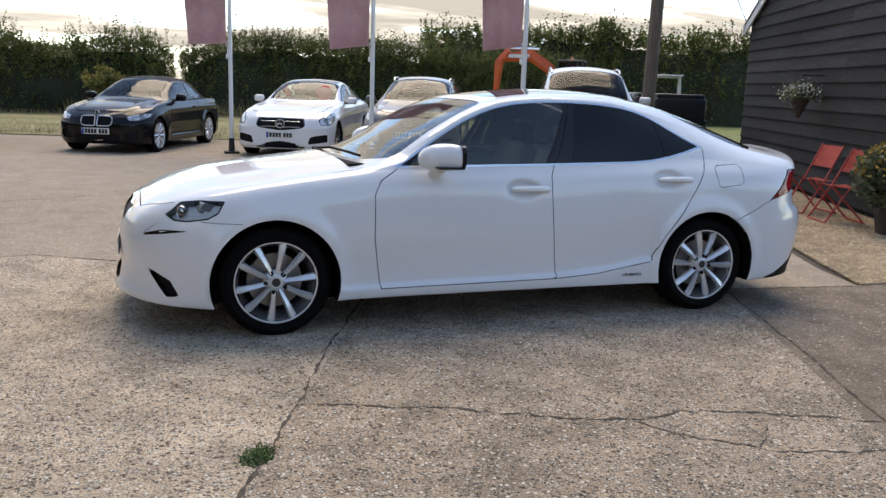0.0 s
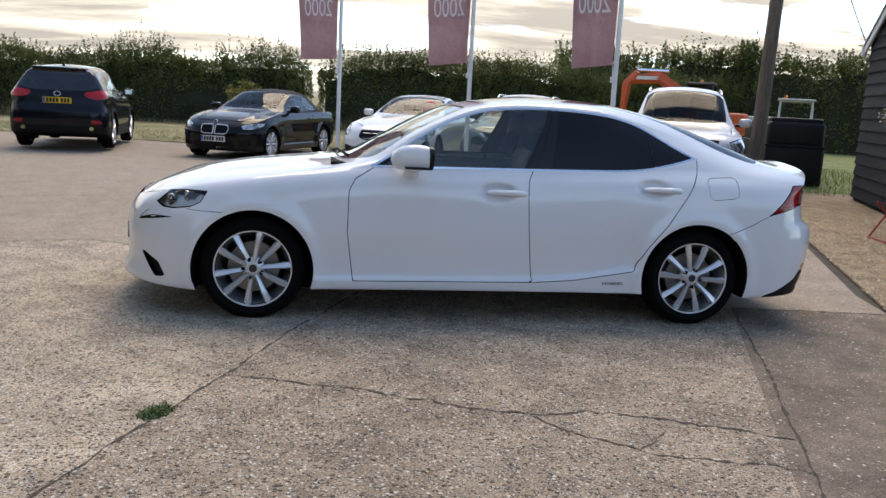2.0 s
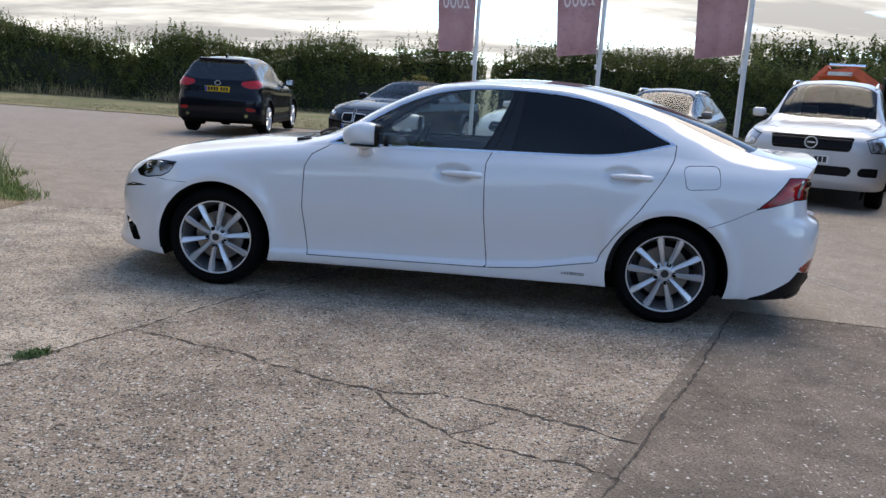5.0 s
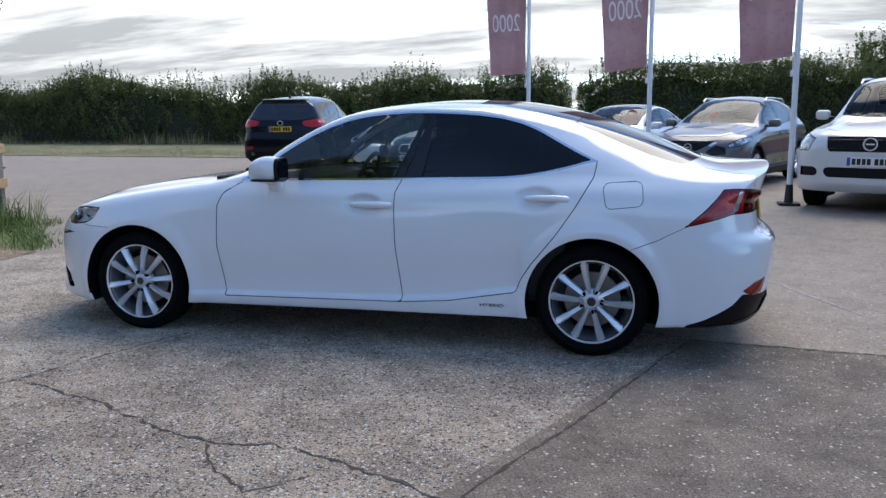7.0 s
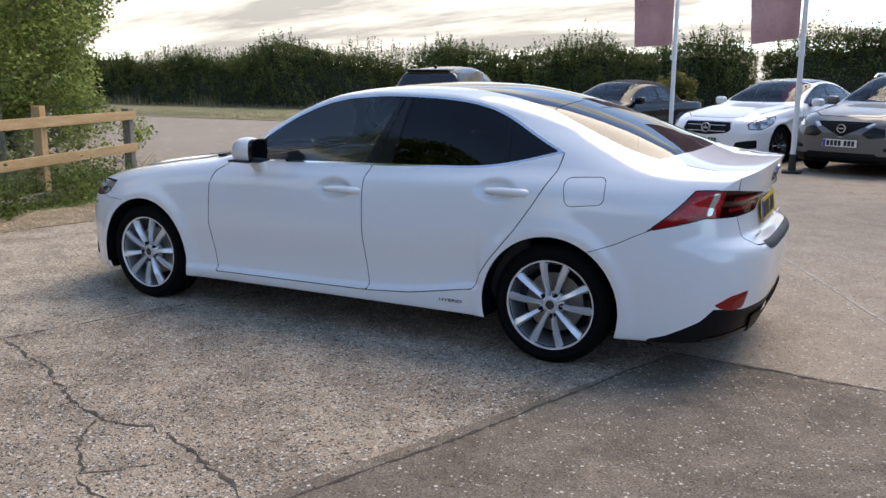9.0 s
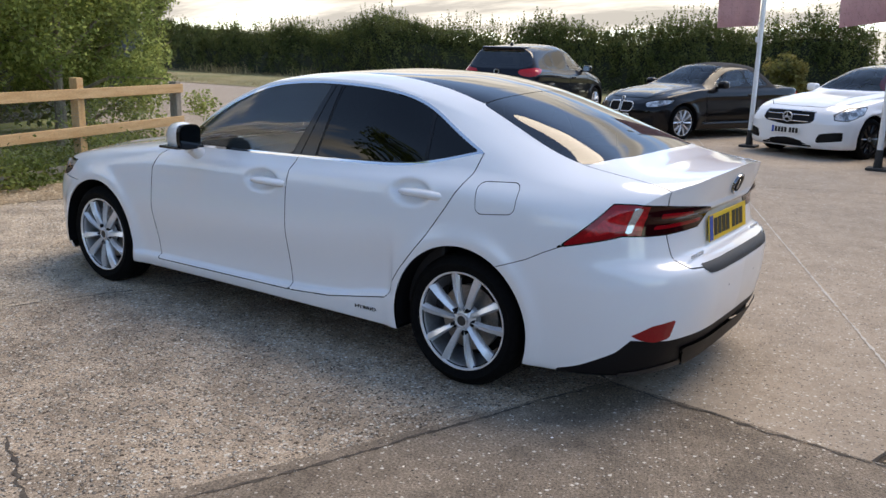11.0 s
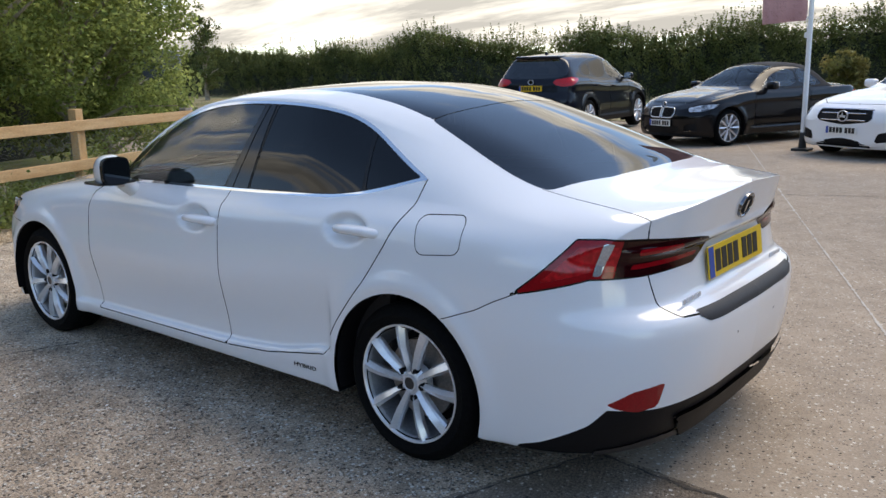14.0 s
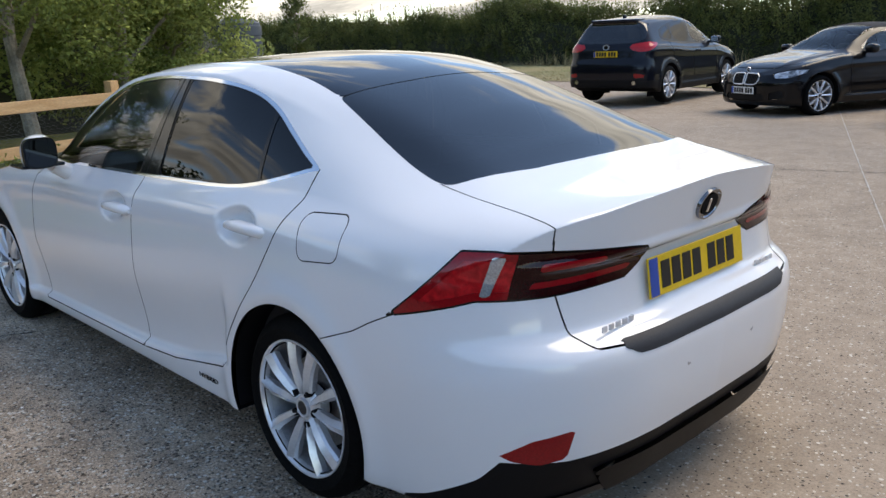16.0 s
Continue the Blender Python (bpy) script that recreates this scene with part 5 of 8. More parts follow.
convertible = other_car("convertible_car", "black two-door convertible with its fabric roof up", (-2.29, 13.13, 0.0), 67.3, dict(
    half=0.885, ends=(-2.13, 2.28), hubs=(-1.345, 1.345), tyre=0.318, wall=0.085, clear=0.17, nose_p=3.0, kick=0.10, paint=M_BLACKP, cabin=(-0.75, 0.05, 0.9, 1.38), drop=0.08, soft_top=True, clear_rear=True, style="pairs", spokes=10,
    crown=((-2.13, 0.68), (-1.95, 0.78), (-1.4, 0.90), (-0.8, 0.985), (-0.35, 1.21), (0.05, 1.38), (0.5, 1.42), (0.9, 1.385), (1.2, 1.20), (1.38, 1.03), (1.9, 1.0), (2.28, 0.97)),
    belt=((-2.13, 0.63), (-1.4, 0.84), (-0.7, 0.93), (0.3, 0.945), (1.2, 0.96), (1.8, 0.955), (2.28, 0.92)),
    nose=((0.1, 0.12), (0.25, 0.0), (0.5, 0.0), (0.62, 0.05), (0.75, 0.14)), tail=((0.2, -0.1), (0.45, 0.0), (0.6, 0.0), (0.75, -0.05), (1.0, -0.12)),
    glass=[(-0.74, 0.955), (-0.6, 0.952), (0.3, 0.965), (1.05, 0.985), (1.1, 1.03), (0.75, 1.30), (0.4, 1.335), (0.05, 1.33), (-0.40, 1.15)],
    panes=[[(-0.48, 0.975), (0.45, 0.985), (0.44, 1.30), (0.1, 1.28), (-0.3, 1.11)], [(0.5, 0.99), (0.98, 1.0), (0.98, 1.06), (0.72, 1.26), (0.49, 1.295)]],
    head=[(1.60, 0.745), (1.66, 0.675), (2.0, 0.60), (2.34, 0.59), (2.37, 0.68), (2.0, 0.735)], rear_lamp=[(1.9, 0.85), (2.1, 0.72), (2.9, 0.72), (2.9, 0.86), (2.2, 0.9)],
    front=[([(-0.3, 0.24), (0.45, 0.24), (0.42, 0.36), (-0.3, 0.36)], "intake"), ([(0.52, 0.26), (0.72, 0.30), (0.70, 0.42), (0.52, 0.38)], "vent")],
    doors=[[(-0.65, 0.95), (-0.72, 0.8), (-0.72, 0.32), (0.65, 0.32), (0.72, 0.6), (0.72, 0.98)]], handles=(0.52,), plates=((-2.150, 0.405), (2.21, 0.75)), badge=(-2.04, 0.735, 0.038)))

for sy in (-1, 1):
    ring = [(0.020, 0.515), (0.030, 0.500), (0.22, 0.500), (0.265, 0.520), (0.292, 0.575), (0.285, 0.640), (0.255, 0.672), (0.050, 0.682), (0.026, 0.668), (0.020, 0.515)]
    front = lambda y, z, out=0.0: (-2.140 - out + 0.34 * (z - 0.50) + 0.25 * y * y, sy * y, z)
    part("grille_frame", tube_bm([front(y, z) for y, z in ring], 0.011, 8), M_SILVERTRIM, convertible, "silver frame of a twin grille", smooth=True)
    bm = bmesh.new()
    bm.faces.new([bm.verts.new(front(y, z, 0.004)) for y, z in ring[:-1]])
    bmesh.ops.solidify(bm, geom=bm.faces[:], thickness=0.006)
    part("grille_mesh", bm, M_PLASTIC, convertible, "black grille mesh")
    for k in range(7):
        y = 0.055 + 0.033 * k
        part("grille_slat", tube_bm([front(y, 0.515, 0.008), front(y, 0.665, 0.008)], 0.004, 5), M_GLOSSBLK, convertible)

white_saloon = other_car("saloon_car", "white executive saloon with a wide black grille and price card", (1.06, 12.64, 0.0), 67.0, dict(
    half=0.925, ends=(-2.45, 2.43), hubs=(-1.58, 1.29), tyre=0.325, wall=0.095, clear=0.16, nose_p=3.4, roof_panel=True, kick=0.10, paint=M_WHITE2, cabin=(-0.85, 0.0, 0.95, 1.6), rim=M_RIMBLACK, clear_rear=True,
    crown=((-2.45, 0.74), (-2.25, 0.82), (-1.6, 0.94), (-0.9, 1.02), (-0.4, 1.27), (0.0, 1.42), (0.45, 1.465), (0.95, 1.42), (1.3, 1.27), (1.6, 1.12), (2.0, 1.06), (2.43, 1.0)),
    belt=((-2.45, 0.66), (-1.6, 0.87), (-0.8, 0.96), (0.3, 0.98), (1.3, 1.0), (2.0, 0.97), (2.43, 0.92)),
    nose=((0.1, 0.12), (0.25, 0.0), (0.55, 0.0), (0.7, 0.05), (0.8, 0.12)), tail=((0.2, -0.1), (0.5, 0.0), (0.65, 0.0), (0.8, -0.06), (1.0, -0.12)),
    glass=[(-0.72, 0.985), (0.5, 1.0), (1.25, 1.03), (1.45, 1.06), (1.1, 1.28), (0.6, 1.385), (0.1, 1.36), (-0.35, 1.17)],
    panes=[[(-0.55, 1.01), (0.28, 1.015), (0.26, 1.35), (0.1, 1.335), (-0.3, 1.17)], [(0.36, 1.02), (1.0, 1.04), (1.0, 1.27), (0.6, 1.36), (0.35, 1.36)], [(1.05, 1.045), (1.36, 1.07), (1.06, 1.25)]],
    head=[(1.74, 0.83), (1.84, 0.70), (2.2, 0.60), (2.5, 0.61), (2.52, 0.70), (2.2, 0.80)], rear_lamp=[(2.0, 0.9), (2.2, 0.72), (2.95, 0.72), (2.95, 0.9), (2.3, 0.95)],
    front=[([(-0.3, 0.50), (0.36, 0.50), (0.47, 0.60), (0.44, 0.735), (-0.3, 0.745)], "grille_rim"), ([(-0.3, 0.510), (0.355, 0.510), (0.458, 0.60), (0.43, 0.722), (-0.3, 0.732)], "grille"), ([(0.50, 0.25), (0.84, 0.30), (0.84, 0.44), (0.56, 0.40)], "vent"), ([(-0.3, 0.18), (0.46, 0.18), (0.40, 0.31), (-0.3, 0.31)], "intake")],
    doors=[[(-0.75, 0.97), (-0.85, 0.8), (-0.82, 0.32), (0.3, 0.32), (0.32, 1.0)], [(0.3, 0.32), (0.95, 0.34), (1.2, 0.7), (1.3, 1.02)]], handles=(0.1, 1.0), plates=((-2.46, 0.42), (2.36, 0.8)), badge=(-2.445, 0.63, 0.085)))
for k, zz in enumerate((0.57, 0.67)):
    part("grille_bar", box_bm((0.02, 0.74, 0.016), (-2.435 + 0.01 * k, 0, zz), 0.005), M_CHROME, white_saloon, "silver grille bar")
star = part("star", join_bm(*[plate_bm([(0.0, 0.016), (-0.012, 0.0), (0.0, 0.078), (0.012, 0.0)], 0.008, -0.012) for k in range(1)], *[(lambda b: (bmesh.ops.rotate(b, verts=b.verts[:], cent=(0, 0, 0), matrix=Matrix.Rotation(radians(120 * k), 3, "Y")), b)[1])(plate_bm([(0.0, 0.016), (-0.012, 0.0), (0.0, 0.078), (0.012, 0.0)], 0.008, -0.012)) for k in (1, 2)]), M_SILVERTRIM, white_saloon, "three-armed chrome shape on the grille")
star.matrix_basis = pose(-2.452, 0, 0.63, 0, 0, -90)
pc = part("price_card", cyl_bm(0.17, 0.17, 0.01, 24, pose(-0.34, -0.36, 1.185, 0, -62, 0)), M_SCREENCARD, white_saloon, "red price card behind the windscreen")

crossover = other_car("crossover_car", "metallic grey crossover with silver roof rails", (3.13, 11.42, 0.0), 67.0, dict(
    half=0.905, ends=(-2.2, 2.19), hubs=(-1.32, 1.33), tyre=0.345, wall=0.095, clear=0.2, clad=0.33, arch=0.045, paint=M_GREYP, cabin=(-0.95, -0.05, 1.35, 2.0), rails=True, drop=0.09,
    crown=((-2.2, 0.80), (-2.0, 0.92), (-1.5, 1.01), (-1.0, 1.08), (-0.5, 1.34), (-0.05, 1.53), (0.5, 1.585), (1.35, 1.53), (1.75, 1.32), (2.0, 1.13), (2.19, 1.06)),
    belt=((-2.2, 0.75), (-1.4, 0.94), (-0.8, 1.02), (0.4, 1.05), (1.4, 1.12), (2.19, 1.03)),
    nose=((0.15, 0.12), (0.3, 0.0), (0.6, 0.0), (0.8, 0.06), (0.95, 0.14)), tail=((0.2, -0.1), (0.5, 0.0), (0.7, 0.0), (0.95, -0.03), (1.2, -0.1)),
    glass=[(-0.8, 1.045), (0.4, 1.07), (1.3, 1.14), (1.5, 1.2), (1.3, 1.40), (0.6, 1.49), (0.0, 1.46), (-0.45, 1.26)],
    panes=[[(-0.6, 1.07), (0.22, 1.085), (0.2, 1.45), (0.0, 1.43), (-0.4, 1.26)], [(0.3, 1.09), (1.0, 1.12), (0.98, 1.42), (0.6, 1.465), (0.28, 1.46)], [(1.06, 1.14), (1.4, 1.2), (1.2, 1.38), (1.05, 1.40)]],
    head=[(1.55, 0.90), (1.6, 0.83), (2.1, 0.73), (2.35, 0.72), (2.3, 0.79), (1.95, 0.87)], rear_lamp=[(1.9, 1.05), (2.0, 0.85), (2.5, 0.85), (2.5, 1.0)],
    front=[([(-0.3, 0.58), (0.17, 0.58), (0.47, 0.80), (0.40, 0.815), (0.135, 0.615), (-0.3, 0.615)], "grille_rim"), ([(-0.3, 0.60), (0.14, 0.60), (0.42, 0.82), (-0.3, 0.83)], "grille"), ([(0.20, 0.57), (0.62, 0.60), (0.60, 0.72), (0.44, 0.76)], "dark"), ([(-0.3, 0.22), (0.60, 0.22), (0.52, 0.36), (-0.3, 0.36)], "intake"), ([(0.60, 0.40), (0.82, 0.42), (0.80, 0.47), (0.60, 0.45)], "vent")],
    doors=[[(-0.75, 1.03), (-0.82, 0.85), (-0.8, 0.36), (0.25, 0.36), (0.27, 1.07)], [(0.25, 0.36), (0.9, 0.38), (1.1, 0.75), (1.25, 1.1)]], handles=(0.08, 0.95), plates=((-2.215, 0.50), (2.15, 0.9)), badge=(-2.20, 0.72, 0.065)))

suv = other_car("estate_car", "dark navy sport utility car seen from its tail", (-6.29, 13.71, 0.04), -85.0, dict(
    half=0.92, ends=(-2.27, 2.28), hubs=(-1.38, 1.32), tyre=0.352, wall=0.10, clear=0.22, kick=0.17, clad=0.46, arch=0.05, paint=M_NAVY, cabin=(-0.95, -0.1, 1.85, 2.15), drop=0.09, rim=M_ALLOY, tail_p=4.2,
    crown=((-2.27, 0.80), (-2.0, 0.95), (-1.5, 1.05), (-1.0, 1.12), (-0.5, 1.40), (-0.1, 1.60), (0.5, 1.67), (1.3, 1.645), (1.85, 1.60), (2.05, 1.58), (2.28, 1.555)),
    belt=((-2.27, 0.75), (-1.4, 0.97), (-0.8, 1.06), (0.4, 1.09), (1.4, 1.14), (2.28, 1.15)),
    nose=((0.15, 0.12), (0.3, 0.0), (0.6, 0.0), (0.8, 0.06), (0.95, 0.14)), tail=((0.2, -0.1), (0.4, -0.01), (0.7, 0.0), (0.85, -0.05), (1.05, -0.10), (1.3, -0.26), (1.5, -0.38), (1.56, -0.33)),
    glass=[(-0.8, 1.09), (0.4, 1.11), (1.3, 1.16), (1.6, 1.22), (1.45, 1.42), (0.6, 1.56), (0.0, 1.53), (-0.45, 1.32)],
    panes=[[(-0.6, 1.115), (0.22, 1.125), (0.2, 1.52), (0.0, 1.50), (-0.4, 1.32)], [(0.3, 1.13), (1.0, 1.15), (0.98, 1.48), (0.6, 1.535), (0.28, 1.53)], [(1.06, 1.17), (1.5, 1.23), (1.35, 1.40), (1.05, 1.46)]],
    hatch=[(-0.3, 1.135), (0.50, 1.135), (0.70, 1.20), (0.73, 1.25), (0.665, 1.44), (0.60, 1.52), (-0.3, 1.545)],
    head=[(1.6, 0.92), (1.7, 0.80), (2.3, 0.75), (2.3, 0.85)], rear_lamp=[(1.80, 1.14), (1.95, 1.06), (2.15, 1.00), (2.40, 0.985), (2.60, 1.03), (2.72, 1.085), (2.5, 1.13), (2.1, 1.17)],
    front=[([(-0.3, 0.5), (0.5, 0.5), (0.55, 0.8), (-0.3, 0.85)], "grille")], back=[([(0.58, 0.50), (0.80, 0.52), (0.80, 0.57), (0.60, 0.60)], "refl"), ([(-0.3, 0.40), (0.70, 0.40), (0.74, 0.47), (-0.3, 0.47)], "valance")],
    doors=[[(-0.75, 1.07), (-0.82, 0.85), (-0.8, 0.44), (0.25, 0.44), (0.27, 1.1)], [(0.25, 0.44), (0.9, 0.44), (1.1, 0.8), (1.25, 1.15)]], handles=(0.08, 0.95), plates=((-2.285, 0.55), (2.225, 0.95)), rear_badge=(2.20, 1.075), badge=(-2.27, 0.72, 0.065)))
for sy in (-1, 1):
    part("exhaust_tip", cyl_bm(0.04, 0.04, 0.1, 16, pose(2.2, sy * 0.62, 0.42, 0, 90)), M_CHROME, suv, "round chrome exhaust tip", smooth=True)
part("spoiler", box_bm((0.40, 0.98, 0.055), (1.76, 0, 1.568), 0.024, pose(0, 0, 0, 0, 3, 0)), M_NAVY, suv, smooth=True)
part("roof_antenna", box_bm((0.10, 0.045, 0.05), (1.5, 0, 1.65), 0.015), M_NAVY, suv, smooth=True)


def pickup():
    sp = dict(half=0.965, nose_p=3.2, nose_run=0.6, ends=(-2.6, 2.65), hubs=(-1.6, 1.5), tyre=0.375, wall=0.13, clear=0.28, clad=0.0, arch=0.06, paint=M_SILVER, cabin=(-1.05, -0.3, 1.0, 1.25), rails=True, drop=0.1, mirror_mat=M_SILVER, mirror=0.12,
              crown=((-2.6, 0.98), (-2.4, 1.08), (-1.7, 1.15), (-1.1, 1.20), (-0.7, 1.50), (-0.3, 1.76), (0.3, 1.83), (1.0, 1.80), (1.2, 1.35), (1.3, 1.15), (2.65, 1.12)),
              belt=((-2.6, 0.92), (-1.6, 1.08), (-0.9, 1.13), (0.4, 1.14), (1.2, 1.14), (1.4, 1.10), (2.65, 1.08)),
              nose=((0.2, 0.14), (0.4, 0.0), (0.8, 0.0), (1.0, 0.04), (1.12, 0.12)), tail=((0.2, -0.05), (0.5, 0.0), (0.9, -0.02), (1.2, -0.05)),
              glass=[(-0.9, 1.16), (0.4, 1.18), (1.0, 1.20), (1.02, 1.55), (0.9, 1.68), (0.3, 1.71), (-0.15, 1.68), (-0.55, 1.42)],
              panes=[[(-0.7, 1.19), (0.1, 1.2), (0.1, 1.67), (-0.12, 1.64), (-0.5, 1.41)], [(0.2, 1.2), (0.94, 1.22), (0.94, 1.55), (0.85, 1.64), (0.2, 1.67)]],
              head=[(1.98, 1.03), (2.0, 0.86), (2.2, 0.80), (2.72, 0.80), (2.76, 0.97), (2.4, 1.02)], rear_lamp=[(2.4, 1.05), (2.4, 0.8), (2.8, 0.8), (2.8, 1.05)],
              front=[([(-0.3, 0.80), (0.50, 0.80), (0.53, 0.99), (-0.3, 1.0)], "grille"), ([(-0.3, 0.47), (0.52, 0.47), (0.56, 0.60), (-0.3, 0.60)], "intake"), ([(0.62, 0.48), (0.86, 0.48), (0.86, 0.60), (0.62, 0.60)], "vent")],
              doors=[[(-0.85, 1.13), (-0.95, 0.95), (-0.92, 0.4), (0.15, 0.4), (0.17, 1.18)], [(0.15, 0.4), (0.9, 0.4), (1.02, 0.7), (1.05, 1.16)]], handles=(0.0, 0.85), plates=((-2.62, 0.68), (2.67, 0.7)), badge=(-2.60, 0.90, 0.085))
    car = other_car("pickup_truck", "metallic silver pickup truck with roof rails and black grille", (5.36, 8.57, 0.0), 67.0, sp)
    for k, zz in enumerate((0.84, 0.95)):
        part("grille_bar", box_bm((0.02, 0.98, 0.014), (-2.59 + 0.012 * k, 0, zz), 0.004), M_GLOSSBLK, car, "gloss black grille bar")
    part("bed_liner", box_bm((1.3, 1.6, 0.02), (1.95, 0, 1.135), 0.005), M_PLASTIC, car)
    return car


truck = pickup()

# ---- ground ----
def stone_mat(name, matrix, matrix2, stones, scale, cover=0.5, stain=(0.7, 1.15), bump=0.35, ribs=0.0, rough=0.88, big=0.35, grit=0.75, mottle=(0.76, 1.14), chips=42.0, chip_share=1.0):
    """Worn concrete or gravel: stones of mixed colours in a matrix, with broad stains."""
    m = bpy.data.materials.new(name)
    m.use_nodes = True
    t = m.node_tree
    b = t.nodes["Principled BSDF"]
    b.inputs["Roughness"].default_value = rough
    b.inputs["Specular IOR Level"].default_value = 0.3
    N, L = t.nodes.new, t.links.new
    tc = N("ShaderNodeTexCoord")
    vo = N("ShaderNodeTexVoronoi")
    vo.inputs["Scale"].default_value, vo.inputs["Randomness"].default_value = scale, 1.0
    L(tc.outputs["Object"], vo.inputs["Vector"])
    sep = N("ShaderNodeSeparateColor")
    L(vo.outputs["Color"], sep.inputs[0])
    ramp = N("ShaderNodeValToRGB")
    els = ramp.color_ramp.elements
    for k, c in enumerate(stones):
        pos = k / (len(stones) - 1)
        e = els[0] if k == 0 else els[1] if k == len(stones) - 1 else els.new(pos)
        e.position, e.color = pos, (*c, 1)
    L(sep.outputs[0], ramp.inputs[0])
    # which cells carry a stone, and how far it reaches
    th = N("ShaderNodeMath")
    th.operation = "LESS_THAN"
    th.inputs[1].default_value = cover
    L(sep.outputs[1], th.inputs[0])
    ed = N("ShaderNodeMapRange")
    ed.inputs["From Min"].default_value, ed.inputs["From Max"].default_value = 0.30, 0.52
    ed.inputs["To Min"].default_value, ed.inputs["To Max"].default_value = 1.0, 0.0
    L(vo.outputs["Distance"], ed.inputs[0])
    mk = N("ShaderNodeMath")
    mk.operation = "MULTIPLY"
    L(th.outputs[0], mk.inputs[0])
    L(ed.outputs[0], mk.inputs[1])
    nz = N("ShaderNodeTexNoise")
    nz.inputs["Scale"].default_value, nz.inputs["Detail"].default_value, nz.inputs["Roughness"].default_value = 14, 8, 0.7
    L(tc.outputs["Object"], nz.inputs["Vector"])
    mr = N("ShaderNodeValToRGB")
    mr.color_ramp.elements[0].position, mr.color_ramp.elements[1].position = 0.35, 0.66
    mr.color_ramp.elements[0].color, mr.color_ramp.elements[1].color = (*matrix, 1), (*matrix2, 1)
    L(nz.outputs["Fac"], mr.inputs[0])
    mx = N("ShaderNodeMix")
    mx.data_type = "RGBA"
    L(mk.outputs[0], mx.inputs["Factor"])
    L(mr.outputs[0], mx.inputs["A"])
    L(ramp.outputs[0], mx.inputs["B"])
    # stains and tyre-polished patches
    n1 = N("ShaderNodeTexNoise")
    n1.inputs["Scale"].default_value, n1.inputs["Detail"].default_value, n1.inputs["Roughness"].default_value = big, 7, 0.65
    L(tc.outputs["Object"], n1.inputs["Vector"])
    st = N("ShaderNodeMapRange")
    st.inputs["From Min"].default_value, st.inputs["From Max"].default_value = 0.32, 0.68
    st.inputs["To Min"].default_value, st.inputs["To Max"].default_value = stain
    L(n1.outputs["Fac"], st.inputs[0])
    n4 = N("ShaderNodeTexNoise")
    n4.inputs["Scale"].default_value, n4.inputs["Detail"].default_value = 3.1, 6
    L(tc.outputs["Object"], n4.inputs["Vector"])
    st2 = N("ShaderNodeMapRange")
    st2.inputs["From Min"].default_value, st2.inputs["From Max"].default_value = 0.35, 0.6
    st2.inputs["To Min"].default_value, st2.inputs["To Max"].default_value = mottle
    L(n4.outputs["Fac"], st2.inputs[0])
    mm = N("ShaderNodeMath")
    mm.operation = "MULTIPLY"
    L(st.outputs[0], mm.inputs[0])
    L(st2.outputs[0], mm.inputs[1])
    n5 = N("ShaderNodeTexNoise")
    n5.inputs["Scale"].default_value, n5.inputs["Detail"].default_value, n5.inputs["Roughness"].default_value = 95, 4, 0.75
    L(tc.outputs["Object"], n5.inputs["Vector"])
    st3 = N("ShaderNodeMapRange")
    st3.inputs["From Min"].default_value, st3.inputs["From Max"].default_value = 0.32, 0.68
    st3.inputs["To Min"].default_value, st3.inputs["To Max"].default_value = 1 - grit, 1 + grit
    L(n5.outputs["Fac"], st3.inputs[0])
    mm2 = N("ShaderNodeMath")
    mm2.operation = "MULTIPLY"
    L(mm.outputs[0], mm2.inputs[0])
    L(st3.outputs[0], mm2.inputs[1])
    mm = mm2
    hv = N("ShaderNodeHueSaturation")
    L(mm.outputs[0], hv.inputs["Value"])
    L(mx.outputs["Result"], hv.inputs["Color"])
    last = hv.outputs[0]
    # single pale chips and dark pits, unevenly spread
    for size, share, tone in ((chips * 1.0, 0.10, (0.62, 0.57, 0.49)), (chips * 2.1, 0.16, (0.56, 0.51, 0.43)), (chips * 1.3, 0.09, (0.05, 0.042, 0.034)), (chips * 2.4, 0.17, (0.075, 0.062, 0.05))):
        wp = N("ShaderNodeMapping")
        wp.inputs["Location"].default_value = (size * 0.37, share * 9.0, 0.0)
        L(tc.outputs["Object"], wp.inputs[0])
        v2 = N("ShaderNodeTexVoronoi")
        v2.inputs["Scale"].default_value = size
        L(wp.outputs[0], v2.inputs["Vector"])
        s2 = N("ShaderNodeSeparateColor")
        L(v2.outputs["Color"], s2.inputs[0])
        pick = N("ShaderNodeMath")
        pick.operation = "LESS_THAN"
        pick.inputs[1].default_value = share * chip_share
        L(s2.outputs[2], pick.inputs[0])
        reach = N("ShaderNodeMapRange")
        reach.inputs["From Min"].default_value, reach.inputs["From Max"].default_value = 0.24, 0.36
        reach.inputs["To Min"].default_value, reach.inputs["To Max"].default_value = 1.0, 0.0
        L(v2.outputs["Distance"], reach.inputs[0])
        both = N("ShaderNodeMath")
        both.operation = "MULTIPLY"
        L(pick.outputs[0], both.inputs[0])
        L(reach.outputs[0], both.inputs[1])
        cm = N("ShaderNodeMix")
        cm.data_type = "RGBA"
        L(both.outputs[0], cm.inputs["Factor"])
        L(last, cm.inputs["A"])
        cm.inputs["B"].default_value = (*tone, 1)
        last = cm.outputs["Result"]
    L(last, b.inputs["Base Color"])
    add = N("ShaderNodeMath")
    add.operation = "ADD"
    L(mk.outputs[0], add.inputs[0])
    L(nz.outputs["Fac"], add.inputs[1])
    height = add.outputs[0]
